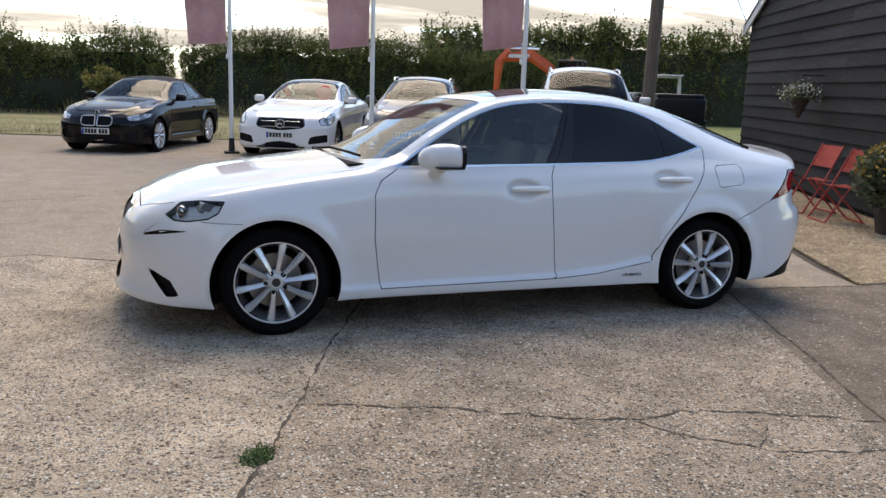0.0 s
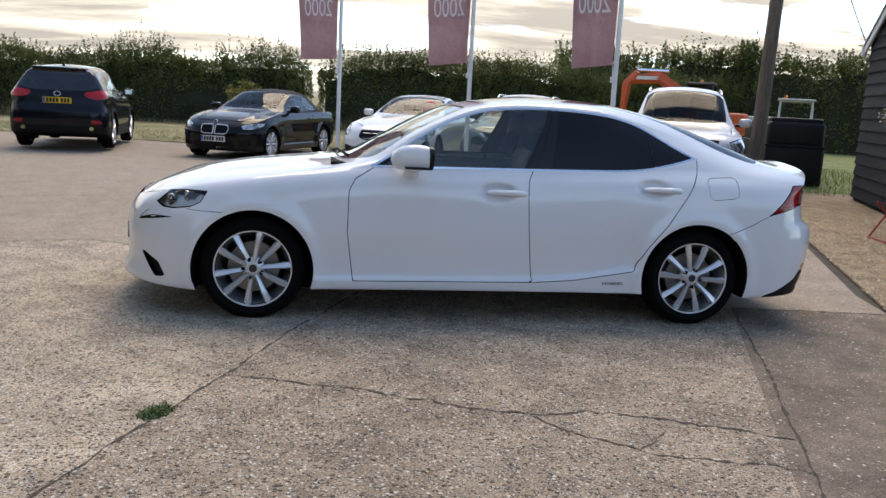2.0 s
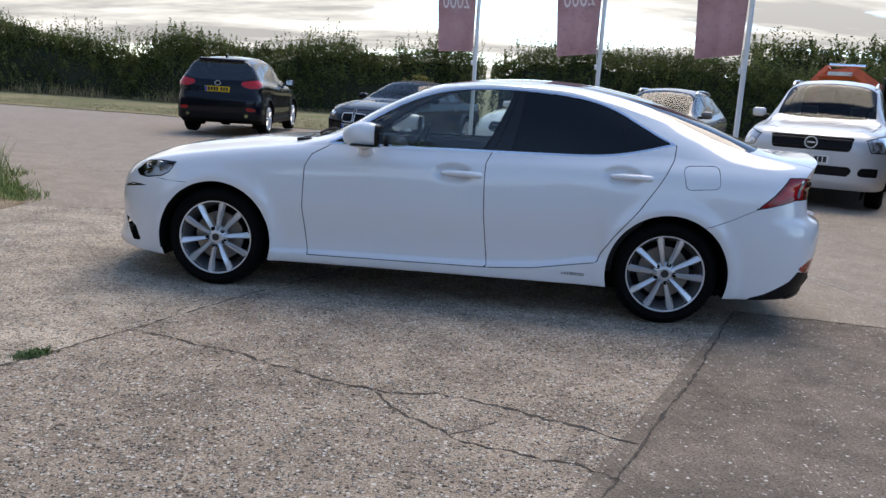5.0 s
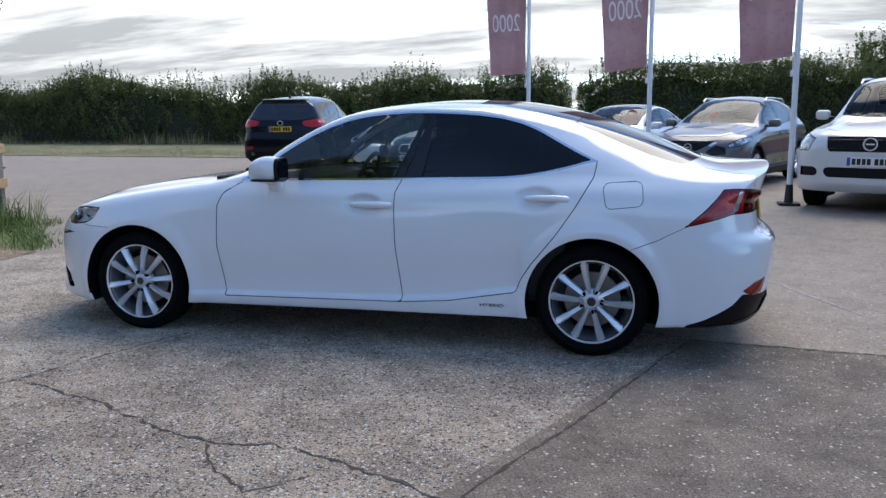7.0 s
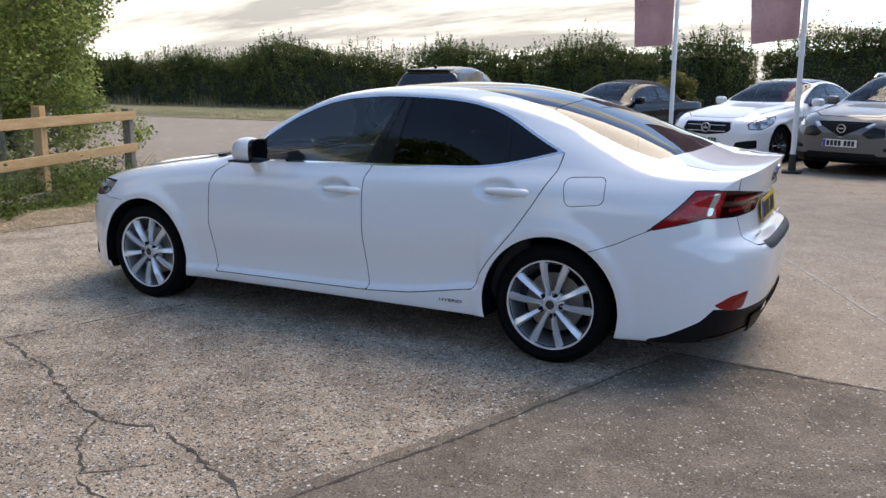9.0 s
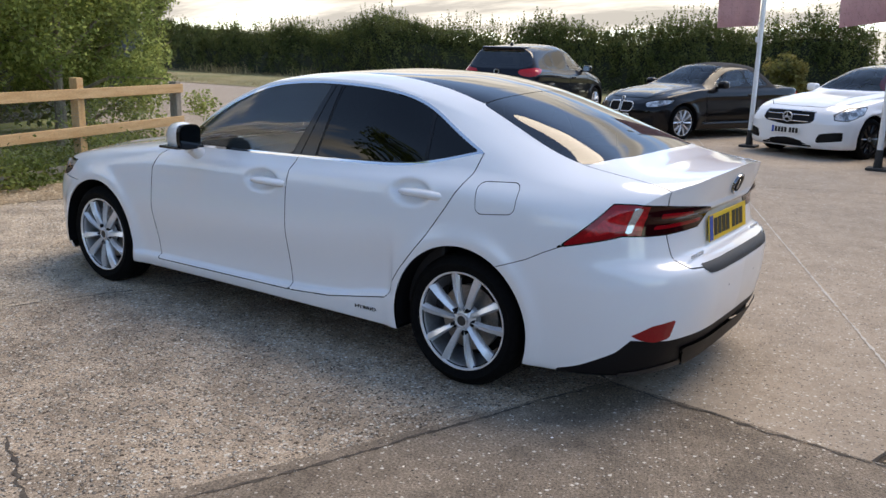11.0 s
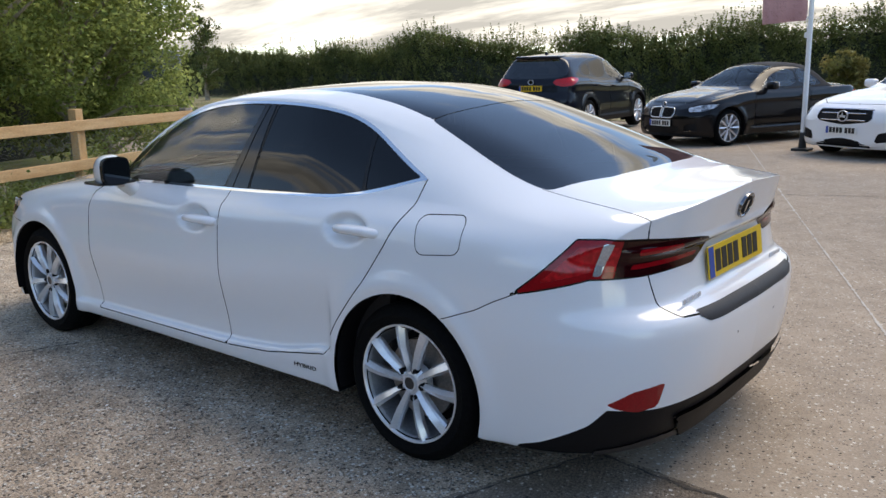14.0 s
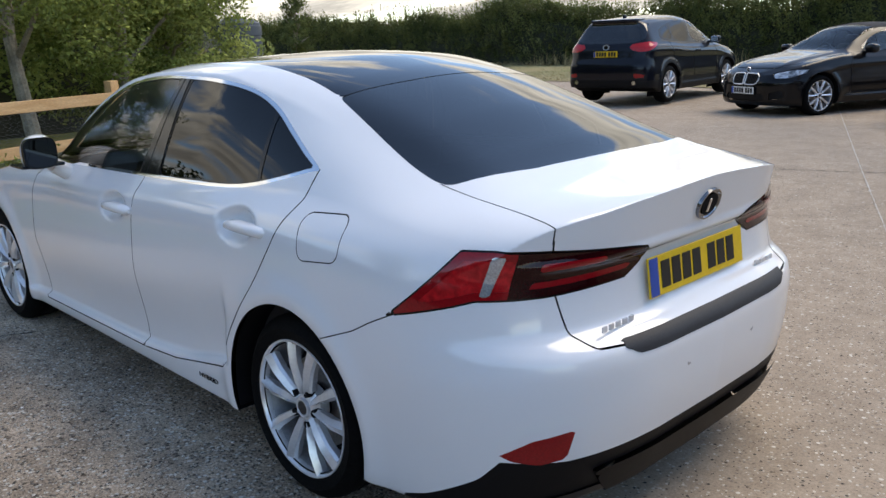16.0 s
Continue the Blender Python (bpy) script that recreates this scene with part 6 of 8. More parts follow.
    if ribs:
        mp = N("ShaderNodeMapping")
        mp.inputs["Rotation"].default_value = (0, 0, radians(-23))
        L(tc.outputs["Object"], mp.inputs[0])
        ml = N("ShaderNodeMapping")
        ml.inputs["Scale"].default_value = (1.0, 0.025, 1.0)
        L(mp.outputs[0], ml.inputs[0])
        wv = N("ShaderNodeTexNoise")
        wv.inputs["Scale"].default_value, wv.inputs["Detail"].default_value, wv.inputs["Roughness"].default_value = 42, 3, 0.7
        L(ml.outputs[0], wv.inputs["Vector"])
        m2 = N("ShaderNodeMath")
        m2.operation = "MULTIPLY_ADD"
        m2.inputs[1].default_value = ribs
        L(wv.outputs["Fac"], m2.inputs[0])
        L(height, m2.inputs[2])
        height = m2.outputs[0]
    bp = N("ShaderNodeBump")
    bp.inputs["Strength"].default_value, bp.inputs["Distance"].default_value = bump, 0.01
    L(height, bp.inputs["Height"])
    L(bp.outputs[0], b.inputs["Normal"])
    return m


PEBBLES = ((0.10, 0.07, 0.05), (0.22, 0.16, 0.11), (0.36, 0.29, 0.21), (0.20, 0.18, 0.16), (0.50, 0.43, 0.34), (0.30, 0.20, 0.14), (0.62, 0.56, 0.47))
M_CONC = stone_mat("exposed_aggregate_concrete", (0.36, 0.28, 0.20), (0.53, 0.43, 0.32), PEBBLES, 46, 0.66, (0.84, 1.16), 0.9)
M_CONC1 = stone_mat("greyer_aggregate_concrete", (0.27, 0.205, 0.146), (0.43, 0.338, 0.248), PEBBLES, 50, 0.56, (0.78, 1.14), 1.0)
M_CONC2 = stone_mat("smooth_yard_concrete", (0.305, 0.238, 0.176), (0.385, 0.312, 0.238), PEBBLES, 70, 0.2, (0.92, 1.06), 0.25, ribs=1.1, grit=0.26, mottle=(0.90, 1.06), chip_share=0.28)
M_CONC3 = stone_mat("worn_ribbed_concrete", (0.165, 0.128, 0.094), (0.245, 0.195, 0.146), PEBBLES, 62, 0.12, (0.84, 1.1), 0.5, ribs=2.2, chip_share=0.10)
M_GRAVEL = stone_mat("loose_gravel", (0.30, 0.21, 0.125), (0.48, 0.36, 0.23), ((0.26, 0.19, 0.11), (0.50, 0.40, 0.27), (0.3, 0.24, 0.18), (0.5, 0.44, 0.36), (0.36, 0.27, 0.18)), 85, 0.9, (0.85, 1.1), 1.0)
M_STONE = mat("gravel_stones", (0.42, 0.33, 0.22), 0.85, random_island=0.45, vary=0.2, scale=30)
M_GRASS = mat("dry_grass_ground", (0.17, 0.18, 0.065), 0.95, color2=(0.36, 0.29, 0.155), scale=0.35, vary=0.35, fine=30, bump=0.6, bump_scale=40)
M_GRASS2 = mat("short_green_grass", (0.12, 0.16, 0.04), 0.95, color2=(0.24, 0.24, 0.09), scale=1.5, vary=0.35, fine=40, bump=0.6, bump_scale=50)
M_BLADE = mat("grass_blades", (0.20, 0.25, 0.07), 0.8, random_island=0.45)
M_STRAW = mat("dry_grass_blades", (0.33, 0.26, 0.13), 0.85, random_island=0.4)
M_WEED = mat("green_weeds", (0.06, 0.11, 0.022), 0.7, random_island=0.4)
M_BED = mat("joint_dirt", (0.10, 0.08, 0.06), 0.95, vary=0.4, scale=12, color2=(0.05, 0.04, 0.032))


def sheet(name, outline, z, material, label, category="", kind="structure", depth=0.0, inset=0.0, parent=None):
    bm = bmesh.new()
    c = np.mean(outline, axis=0)
    f = bm.faces.new([bm.verts.new((x, y, z)) for x, y in outline])
    if inset:
        bmesh.ops.inset_region(bm, faces=[f], thickness=inset, depth=0.0)
        rim = [q for q in bm.faces if q is not f]
        bmesh.ops.delete(bm, geom=rim, context="FACES")
    if depth:
        ret = bmesh.ops.extrude_face_region(bm, geom=bm.faces[:])
        bmesh.ops.translate(bm, verts=[v for v in ret["geom"] if isinstance(v, bmesh.types.BMVert)], vec=(0, 0, -depth))
    bmesh.ops.recalc_face_normals(bm, faces=bm.faces[:])
    if not depth and bm.faces[:][0].normal.z < 0:
        bmesh.ops.reverse_faces(bm, faces=bm.faces[:])
    me = bpy.data.meshes.new(name)
    bm.to_mesh(me)
    bm.free()
    me.materials.append(material)
    ob = new(name, me)
    if parent is not None:
        ob.parent = parent
        return ob
    return tagged(ob, label, category, kind=kind)


sheet("ground", [(-600, -600), (600, -600), (600, 600), (-600, 600)], -0.05, M_GRASS, "dry grass ground reaching the horizon", "ground")
yard = sheet("pavement", [(-60, -40), (60, -40), (60, 8), (9, 13.2), (-0.5, 15.2), (-5.5, 16.4), (-10.5, 18.0), (-19, 18.35), (-60, 18.6)], -0.022, M_BED, "worn concrete yard of large cracked slabs", "pavement")
J_NEAR = [(-4.2, 1.45), (-2.95, 1.76), (-2.4, 1.45), (-0.40, 0.64), (1.95, -0.33), (3.1, -0.45)]
SLABS = [
    (M_CONC, [(-60, -25), (-11.0, -25), (-0.40, 0.64), (-2.4, 1.45), (-2.95, 1.76), (-4.2, 1.45), (-14, 0.55), (-60, 0.55)]),
    (M_CONC1, [(-11.0, -25), (-8.15, -25), (1.95, -0.33), (-0.40, 0.64)]),
    (M_CONC3, [(-8.15, -25), (60, -25), (60, -0.45), (3.1, -0.45), (1.95, -0.33)]),
    (M_CONC2, [(-14, 0.55), (-4.2, 1.45), (-2.95, 1.76), (-2.4, 1.45), (-0.40, 0.64), (1.95, -0.33), (3.1, -0.45), (3.25, 0.14), (0.5, 6.5), (-14, 0.87)]),
    (M_CONC2, [(-60, 0.6), (-14, 0.87), (0.5, 6.5), (-3.33, 15.5), (-5.5, 16.1), (-10.5, 17.8), (-19, 18.15), (-60, 18.4)]),
    (M_CONC2, [(0.5, 6.5), (7.02, 9.02), (8.7, 13.0), (-0.5, 14.95), (-3.33, 15.5)]),
    (M_CONC2, [(3.25, 0.14), (7.02, 9.02), (0.5, 6.5)]),
]
for mtl, outline in SLABS:
    sheet("slab", outline, 0.0, mtl, "", depth=0.02, inset=0.004, parent=yard)


def ribbon(name, pts, width, z, material, seed, parent, step=0.03, wander=0.02):
    """A crack: a thin uneven strip along a wandering line."""
    rg = random.Random(seed)
    bm = bmesh.new()
    last, off = None, 0.0
    for (x0, y0), (x1, y1) in zip(pts, pts[1:]):
        ln = math.hypot(x1 - x0, y1 - y0)
        dx, dy = (x1 - x0) / ln, (y1 - y0) / ln
        n = max(2, int(ln / step))
        for k in range(n + (1 if (x1, y1) == pts[-1] else 0)):
            f = k / n
            off = 0.8 * off + rg.gauss(0, wander * 0.5)
            w = width * (0.15 + 1.1 * rg.random() ** 2.2)
            cx, cy = x0 + f * (x1 - x0) - dy * off, y0 + f * (y1 - y0) + dx * off
            pair = (bm.verts.new((cx - dy * w, cy + dx * w, z)), bm.verts.new((cx + dy * w, cy - dx * w, z)))
            if last:
                bm.faces.new((last[0], last[1], pair[1], pair[0]))
            last = pair
    bmesh.ops.recalc_face_normals(bm, faces=bm.faces[:])
    if sum(f.normal.z for f in bm.faces) < 0:
        bmesh.ops.reverse_faces(bm, faces=bm.faces[:])
    return part(name, bm, material, parent)


CRACKS = [
    ([(-1.44, -1.87), (-1.1, -2.0), (-0.74, -2.14), (-0.34, -2.31), (-0.05, -2.42), (0.23, -2.37), (0.6, -2.5), (1.05, -2.71)], 0.011, 0.02),
    ([(-0.05, -2.42), (0.08, -2.58), (0.18, -2.7), (0.3, -2.8), (0.6, -2.9), (0.95, -3.03)], 0.009, 0.02),
    ([(0.51, -2.6), (0.42, -2.72), (0.3, -2.8)], 0.006, 0.015),
    ([(-4.5, -9.3), (-1.84, -2.89), (-1.44, -1.87), (-1.1, -0.95), (-0.45, 0.6)], 0.012, 0.008),
    ([(-1.6, -9.2), (0.90, -3.14), (1.06, -2.71), (1.40, -1.88), (1.93, -0.4)], 0.010, 0.006),
    ([(-4.2, 1.45), (-2.95, 1.76), (-2.4, 1.45), (-0.40, 0.64), (1.95, -0.33), (2.25, -0.39), (2.59, -0.43), (3.14, -0.46), (6.0, -0.46)], 0.012, 0.012),
    ([(-9.0, 2.81), (0.5, 6.5), (7.0, 9.0)], 0.014, 0.012),
    ([(-7.5, 9.0), (-4.0, 11.2), (1.0, 11.9)], 0.007, 0.03),
]
for k, (pts, w, wd) in enumerate(CRACKS):
    ribbon("crack", pts, w, 0.0025, M_BED, 40 + k, yard, wander=wd)
M_SEALANT = mat("pale_joint_sealant", (0.48, 0.44, 0.38), 0.8, vary=0.2, scale=20)
ribbon("joint_sealant", [(3.25, 0.14), (0.5, 6.5), (-3.3, 15.4)], 0.011, 0.003, M_SEALANT, 77, yard, wander=0.001)

GRAVEL_EDGE = [(3.1, -0.45), (7.02, 9.02)]
sheet("gravel_bed", [(3.14, -0.44), (30, -0.44), (30, 3.0), (12, 7.4), (9.0, 8.8), (7.05, 9.0)], 0.006, M_GRAVEL, "loose pale gravel beside the barn", "gravel", depth=0.02)
sheet("grass_strip", [(7.07, 9.1), (9.05, 8.9), (12.2, 7.6), (40, 5), (60, 60), (14, 40), (9.2, 14.0)], 0.004, M_GRASS2, "rough green grass round the tanks", "grass")
sheet("verge", [(-60, 18.5), (-19, 18.25), (-10.5, 17.9), (-5.5, 16.2), (-0.5, 15.05), (9.0, 13.1), (14, 40), (-60, 60)], 0.012, M_GRASS, "dry grass verge in front of the hedge", "grass")
sheet("gravel_strip", [(-4.6, -12), (-4.5, -3.0), (-4.45, -0.07), (-4.36, 0.43), (-4.16, 1.2), (-4.18, 1.6), (-5.2, 1.9), (-5.3, -12)], 0.007, M_GRAVEL, "gravel strip along the fence", "gravel", depth=0.02)
sheet("fence_grass", [(-5.28, -14), (-5.18, 1.9), (-4.22, 1.62), (-4.6, 2.2), (-6.0, 3.4), (-6.3, 3.8), (-14, 6.5), (-40, 12), (-40, -14)], 0.010, M_GRASS2, "weedy grass under the fence", "grass")


def blades(name, spots, material, label, category, parent=None):
    """Grass: thin bent blades, two triangles each, at (x, y, z, height, spread) spots."""
    V, F = [], []
    rg = np.random.RandomState(5)
    for x, y, z, h, s in spots:
        a = rg.rand() * math.tau
        dx, dy = math.cos(a), math.sin(a)
        hh = h * (0.5 + 0.8 * rg.rand())
        w = 0.004 + 0.05 * hh * 0.12
        bx, by = rg.randn() * s * hh, rg.randn() * s * hh
        i = len(V)
        V += [(x - dx * w, y - dy * w, z), (x + dx * w, y + dy * w, z), (x + bx * 0.4 + dx * w * 0.7, y + by * 0.4 + dy * w * 0.7, z + hh * 0.6), (x + bx * 0.4 - dx * w * 0.7, y + by * 0.4 - dy * w * 0.7, z + hh * 0.6), (x + bx, y + by, z + hh)]
        F += [(i, i + 1, i + 2, i + 3), (i + 3, i + 2, i + 4)]
    ob = link_mesh(name, V, F, material, parent, smooth=False)
    return tagged(ob, label, category, kind="stuff")


rs = np.random.RandomState(11)
spots = [(-1.67 + rs.randn() * 0.025 + k, -2.377 + rs.randn() * 0.02 + k * 2.2, 0.0, 0.016, 1.1) for k in rs.randn(420) * 0.014]
blades("weed_tuft", spots, M_WEED, "small green weed tuft in a slab joint", "weeds")
spots = []
for k in range(9000):
    x = -5.25 - abs(rs.randn()) * 1.2
    y = rs.uniform(-5, 3.6)
    spots.append((x, y, 0.01, 0.09 + 0.3 * (abs(x + 5.95) < 0.35) * rs.rand(), 0.4))
for k in range(1600):
    f = rs.rand()
    spots.append((-4.25 - 1.9 * f + rs.randn() * 0.12, 1.7 + 1.9 * f + rs.randn() * 0.1, 0.01, 0.08, 0.5))
blades("fence_weeds", spots, M_BLADE, "tall weeds and grass along the fence", "grass")
spots = []
for k in range(30000):
    x = rs.uniform(-40, 9)
    edge = np.interp(x, [-60, -19, -10.5, -5.5, -0.5, 9], [18.5, 18.25, 17.9, 16.2, 15.05, 13.1])
    spots.append((x, edge + abs(rs.randn()) * 3.0 + 0.05, 0.01, 0.07, 0.6))
# longer dry stems at the foot of the hedge
for k in range(6000):
    x = rs.uniform(-40, 12)
    spots.append((x, 26.95 + 0.4 * rs.randn(), 0.01, 0.18 + 0.45 * rs.rand() * (math.sin(x * 0.9) + math.sin(x * 0.37 + 1) > 0.2), 0.25))
blades("verge_grass", spots, M_STRAW, "dry straw-coloured grass on the verge", "grass")
spots = [(rs.uniform(6.9, 13), rs.uniform(8.2, 16), 0.01, 0.10, 0.5) for k in range(5000)]
blades("tank_grass", [q for q in spots if 0.924 * q[0] - 0.382 * q[1] > 3.1], M_BLADE, "rough grass round the tanks", "grass")

# leafy weeds that grow through the fence
rw = np.random.RandomState(17)
wy = rw.uniform(-2.2, 3.4, 150)
wc = np.stack([-5.72 - 0.318 * (wy - 1.69) + 0.26 * rw.randn(150), wy, 0.05 + 0.45 * rw.rand(150) ** 1.6], 1)
wp_ = wc[rw.randint(150, size=9000)]
wp_ = wp_ * np.concatenate([np.ones((9000, 2)), rw.rand(9000, 1)], 1) + rw.randn(9000, 3) * np.array([0.10, 0.11, 0.06])
wp_[:, 2] = np.abs(wp_[:, 2]) + 0.02
WEEDS = wp_

# loose stones on the gravel
V, F = [], []
ico = [(0, 0, 1), (0.9, 0, 0.1), (0.2, 0.9, 0), (-0.8, 0.4, 0.1), (-0.6, -0.7, 0), (0.4, -0.85, 0.05)]
for k in range(5200):
    if k < 3600:
        a, bb = rs.uniform(-0.2, 8), rs.uniform(3.05, 4.7)
        x, y = a * 0.382 + bb * 0.924, a * 0.924 - bb * 0.382
        if y < -0.42:
            continue
    else:
        x, y = rs.uniform(-5.3, -4.3), rs.uniform(-5, 1.6)
    r = rs.uniform(0.008, 0.02)
    th = rs.rand() * 6.28
    c, s_ = math.cos(th), math.sin(th)
    i = len(V)
    for px, py, pz in ico:
        px, py = px * r * rs.uniform(0.7, 1.3), py * r * rs.uniform(0.7, 1.3)
        V.append((x + c * px - s_ * py, y + s_ * px + c * py, 0.006 + pz * r * 0.7))
    F += [(i, i + 1, i + 2), (i, i + 2, i + 3), (i, i + 3, i + 4), (i, i + 4, i + 5), (i, i + 5, i + 1)]
tagged(link_mesh("gravel_stones", V, F, M_STONE), "loose pale gravel stones", "gravel", kind="stuff")

# ---- hedges and trees ----
def leaf_mat(name, dark, light, back=0.25):
    """Leaves: colour by leaf, with a little light coming through."""
    m = mat(name, dark, 0.6, random_island=0.4, color2=light, scale=1.1, ramp=(0.4, 0.62), spec=0.25)
    b = m.node_tree.nodes["Principled BSDF"]
    t = m.node_tree
    tr = t.nodes.new("ShaderNodeBsdfTranslucent")
    mx = t.nodes.new("ShaderNodeMixShader")
    mx.inputs[0].default_value = back
    src = b.inputs["Base Color"].links[0].from_socket
    t.links.new(src, tr.inputs["Color"])
    t.links.new(b.outputs[0], mx.inputs[1])
    t.links.new(tr.outputs[0], mx.inputs[2])
    t.links.new(mx.outputs[0], t.nodes["Material Output"].inputs[0])
    return m


M_LEAF = leaf_mat("hedge_leaves", (0.075, 0.098, 0.030), (0.165, 0.185, 0.062), 0.4)
M_LEAF2 = leaf_mat("tree_leaves", (0.165, 0.22, 0.065), (0.36, 0.40, 0.13), 0.72)
M_LEAF3 = leaf_mat("yellowing_leaves", (0.15, 0.15, 0.045), (0.27, 0.22, 0.075), 0.4)
# near-black: the shade deep in a hedge, put into the colour
M_CORE = mat("hedge_inner_shade", (0.022, 0.026, 0.013), 0.95, vary=0.4, scale=4)
M_BARK = mat("tree_bark", (0.17, 0.14, 0.10), 0.9, color2=(0.32, 0.275, 0.20), scale=9, vary=0.25, bump=0.5, bump_scale=30)
M_WEEDLEAF = leaf_mat("broad_weed_leaves", (0.13, 0.17, 0.045), (0.25, 0.28, 0.085), 0.5)
M_TWIG = mat("dark_twigs", (0.07, 0.055, 0.04), 0.9, vary=0.2, scale=12)


def leaf_mesh(name, P, size, material, rg, parent=None, label="", flat=0.0, long=1.5):
    """Many single leaves: a folded diamond each, turned every way."""
    n = len(P)
    d = rg.randn(n, 3)
    d[:, 2] *= 0.7
    d /= np.linalg.norm(d, axis=1, keepdims=True)
    q = rg.randn(n, 3)
    s = np.cross(d, q)
    s /= np.maximum(np.linalg.norm(s, axis=1, keepdims=True), 1e-6)
    nrm = np.cross(d, s)
    L = (size * (0.6 + 0.8 * rg.rand(n)))[:, None]
    V = np.empty((n, 4, 3))
    V[:, 0] = P - d * L * 0.5 * long
    V[:, 1] = P + s * L * 0.42 + nrm * L * 0.16
    V[:, 2] = P + d * L * 0.5 * long
    V[:, 3] = P - s * L * 0.42 + nrm * L * 0.16
    idx = np.arange(n * 4).reshape(n, 4)
    F = np.vstack([idx[:, [0, 1, 2]], idx[:, [0, 2, 3]]])
    me = bpy.data.meshes.new(name)
    me.vertices.add(n * 4)
    me.vertices.foreach_set("co", V.reshape(-1))
    me.loops.add(len(F) * 3)
    me.loops.foreach_set("vertex_index", F.reshape(-1).astype(np.int32))
    me.polygons.add(len(F))
    me.polygons.foreach_set("loop_start", np.arange(len(F), dtype=np.int32) * 3)
    me.polygons.foreach_set("loop_total", np.full(len(F), 3, dtype=np.int32))
    me.materials.append(material)
    me.update(calc_edges=True)
    ob = new(name, me)
    if parent is not None:
        ob.parent = parent
    if label:
        tagged(ob, label)
    return ob


tagged(leaf_mesh("weeds", WEEDS, 0.036, M_WEEDLEAF, np.random.RandomState(18)), "broad-leaved green weeds along the timber fence", "weeds", kind="stuff")


def wave1(x, seed, scale=1.0):
    rg = np.random.RandomState(seed)
    y = 0 * x
    for k in range(1, 8):
        y = y + np.sin(x * scale * (0.35 * 1.7 ** k) + rg.rand() * 6.28) / 1.45 ** k
    return y


def hedge(name, label, path, tops, width, seed, density=230, size=0.085, material=None, shoots=24.0, fill=1100, wavy=0.30, rise=1.0):
    """A grown hedge along a path: a solid core coloured dark for the shade inside, a coat of leaves with hollows and
    bulges, and shoots that break its top line.
    """
    rg = np.random.RandomState(seed)
    h = thing(name, label, "hedge")
    pts = np.array(path, float)
    seg = np.linalg.norm(np.diff(pts, axis=0), axis=1)
    cum = np.concatenate([[0], np.cumsum(seg)])
    total = cum[-1]
    # the crest: even steps, or pairs of x and height along a hedge that runs towards +x
    if isinstance(tops[0], tuple):
        crest = ([np.interp(q[0], pts[:, 0], cum) for q in tops], [q[1] for q in tops])
        tops = [q[1] for q in tops]
    else:
        crest = (np.linspace(0, total, len(tops)), tops)
    ix = lambda s: np.stack([np.interp(s, cum, pts[:, 0]), np.interp(s, cum, pts[:, 1])], -1)
    top = lambda s: np.interp(s, *crest) + wavy * wave1(s, seed + 1) + 0.33 * wavy * wave1(s, seed + 2, 4.0)
    nrm = lambda s: (lambda d: np.stack([d[:, 1], -d[:, 0]], -1) / np.maximum(np.linalg.norm(d, axis=1, keepdims=True), 1e-6))(ix(s + 0.4) - ix(s - 0.4))
    # core: a closed hull, its near-black colour standing in for shade between the leaves
    ns = int(total / 0.5) + 2
    ss = np.linspace(0.3, total - 0.3, ns)
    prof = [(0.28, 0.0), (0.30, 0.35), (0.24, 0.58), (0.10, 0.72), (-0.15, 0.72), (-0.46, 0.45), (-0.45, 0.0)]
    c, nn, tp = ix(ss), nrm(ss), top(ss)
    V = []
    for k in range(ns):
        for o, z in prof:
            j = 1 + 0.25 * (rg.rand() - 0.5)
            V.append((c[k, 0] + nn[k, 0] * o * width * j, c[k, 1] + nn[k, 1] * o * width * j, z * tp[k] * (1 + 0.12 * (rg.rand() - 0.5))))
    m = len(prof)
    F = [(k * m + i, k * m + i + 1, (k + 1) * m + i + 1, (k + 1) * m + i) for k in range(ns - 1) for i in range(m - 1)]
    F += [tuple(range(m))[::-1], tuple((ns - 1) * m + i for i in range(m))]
    link_mesh("branchwork", V, F, M_CORE, h, "solid dark core standing in for inner shade", smooth=False)
    # a thin coat close to the core
    n = int(total * np.mean(tops) * density * 0.3)
    s = rg.rand(n) * total
    zf = rg.rand(n) ** 0.9
    lump = 0.10 * wave1(s * 1.3 + 3 * zf, seed + 5, 1.2)
    P = [np.concatenate([ix(s) + nrm(s) * ((0.36 + lump) * width - rg.rand(n) * 0.3)[:, None], (zf * top(s))[:, None]], 1) + rg.randn(n, 3) * 0.05]
    # sprays: young growth that leans out and up, all over the face and along the top
    k = int(total * density * 0.10)
    s0 = rg.rand(k) * total
    zf = rg.rand(k) ** 0.75
    tp = top(s0)
    bush = wave1(s0 * 0.9 + 2.0 * zf, seed + 8, 1.0)
    z0 = zf * tp * 0.86
    out = np.where(rg.rand(k) < 0.8, 0.30 + 0.10 * bush + 0.05 * rg.randn(k), rg.rand(k) * 0.7 - 0.35)
    out = out * (1.0 - 0.45 * np.clip(zf - 0.6, 0, 1) / 0.4)
    base = np.concatenate([ix(s0) + nrm(s0) * (out * width)[:, None], z0[:, None]], 1)
    ln = (0.28 + 0.55 * rg.rand(k) ** 2) * (1.0 + 0.35 * np.clip(bush, -0.7, 1.0))
    along = (ix(s0 + 0.4) - ix(s0 - 0.4)) / 0.8
    lean_out = 0.18 + 0.45 * rg.rand(k) * (1 - zf * 0.6)
    d = np.concatenate([nrm(s0) * lean_out[:, None] + along * (rg.randn(k) * 0.22)[:, None], (0.75 + 0.25 * rg.rand(k))[:, None]], 1)
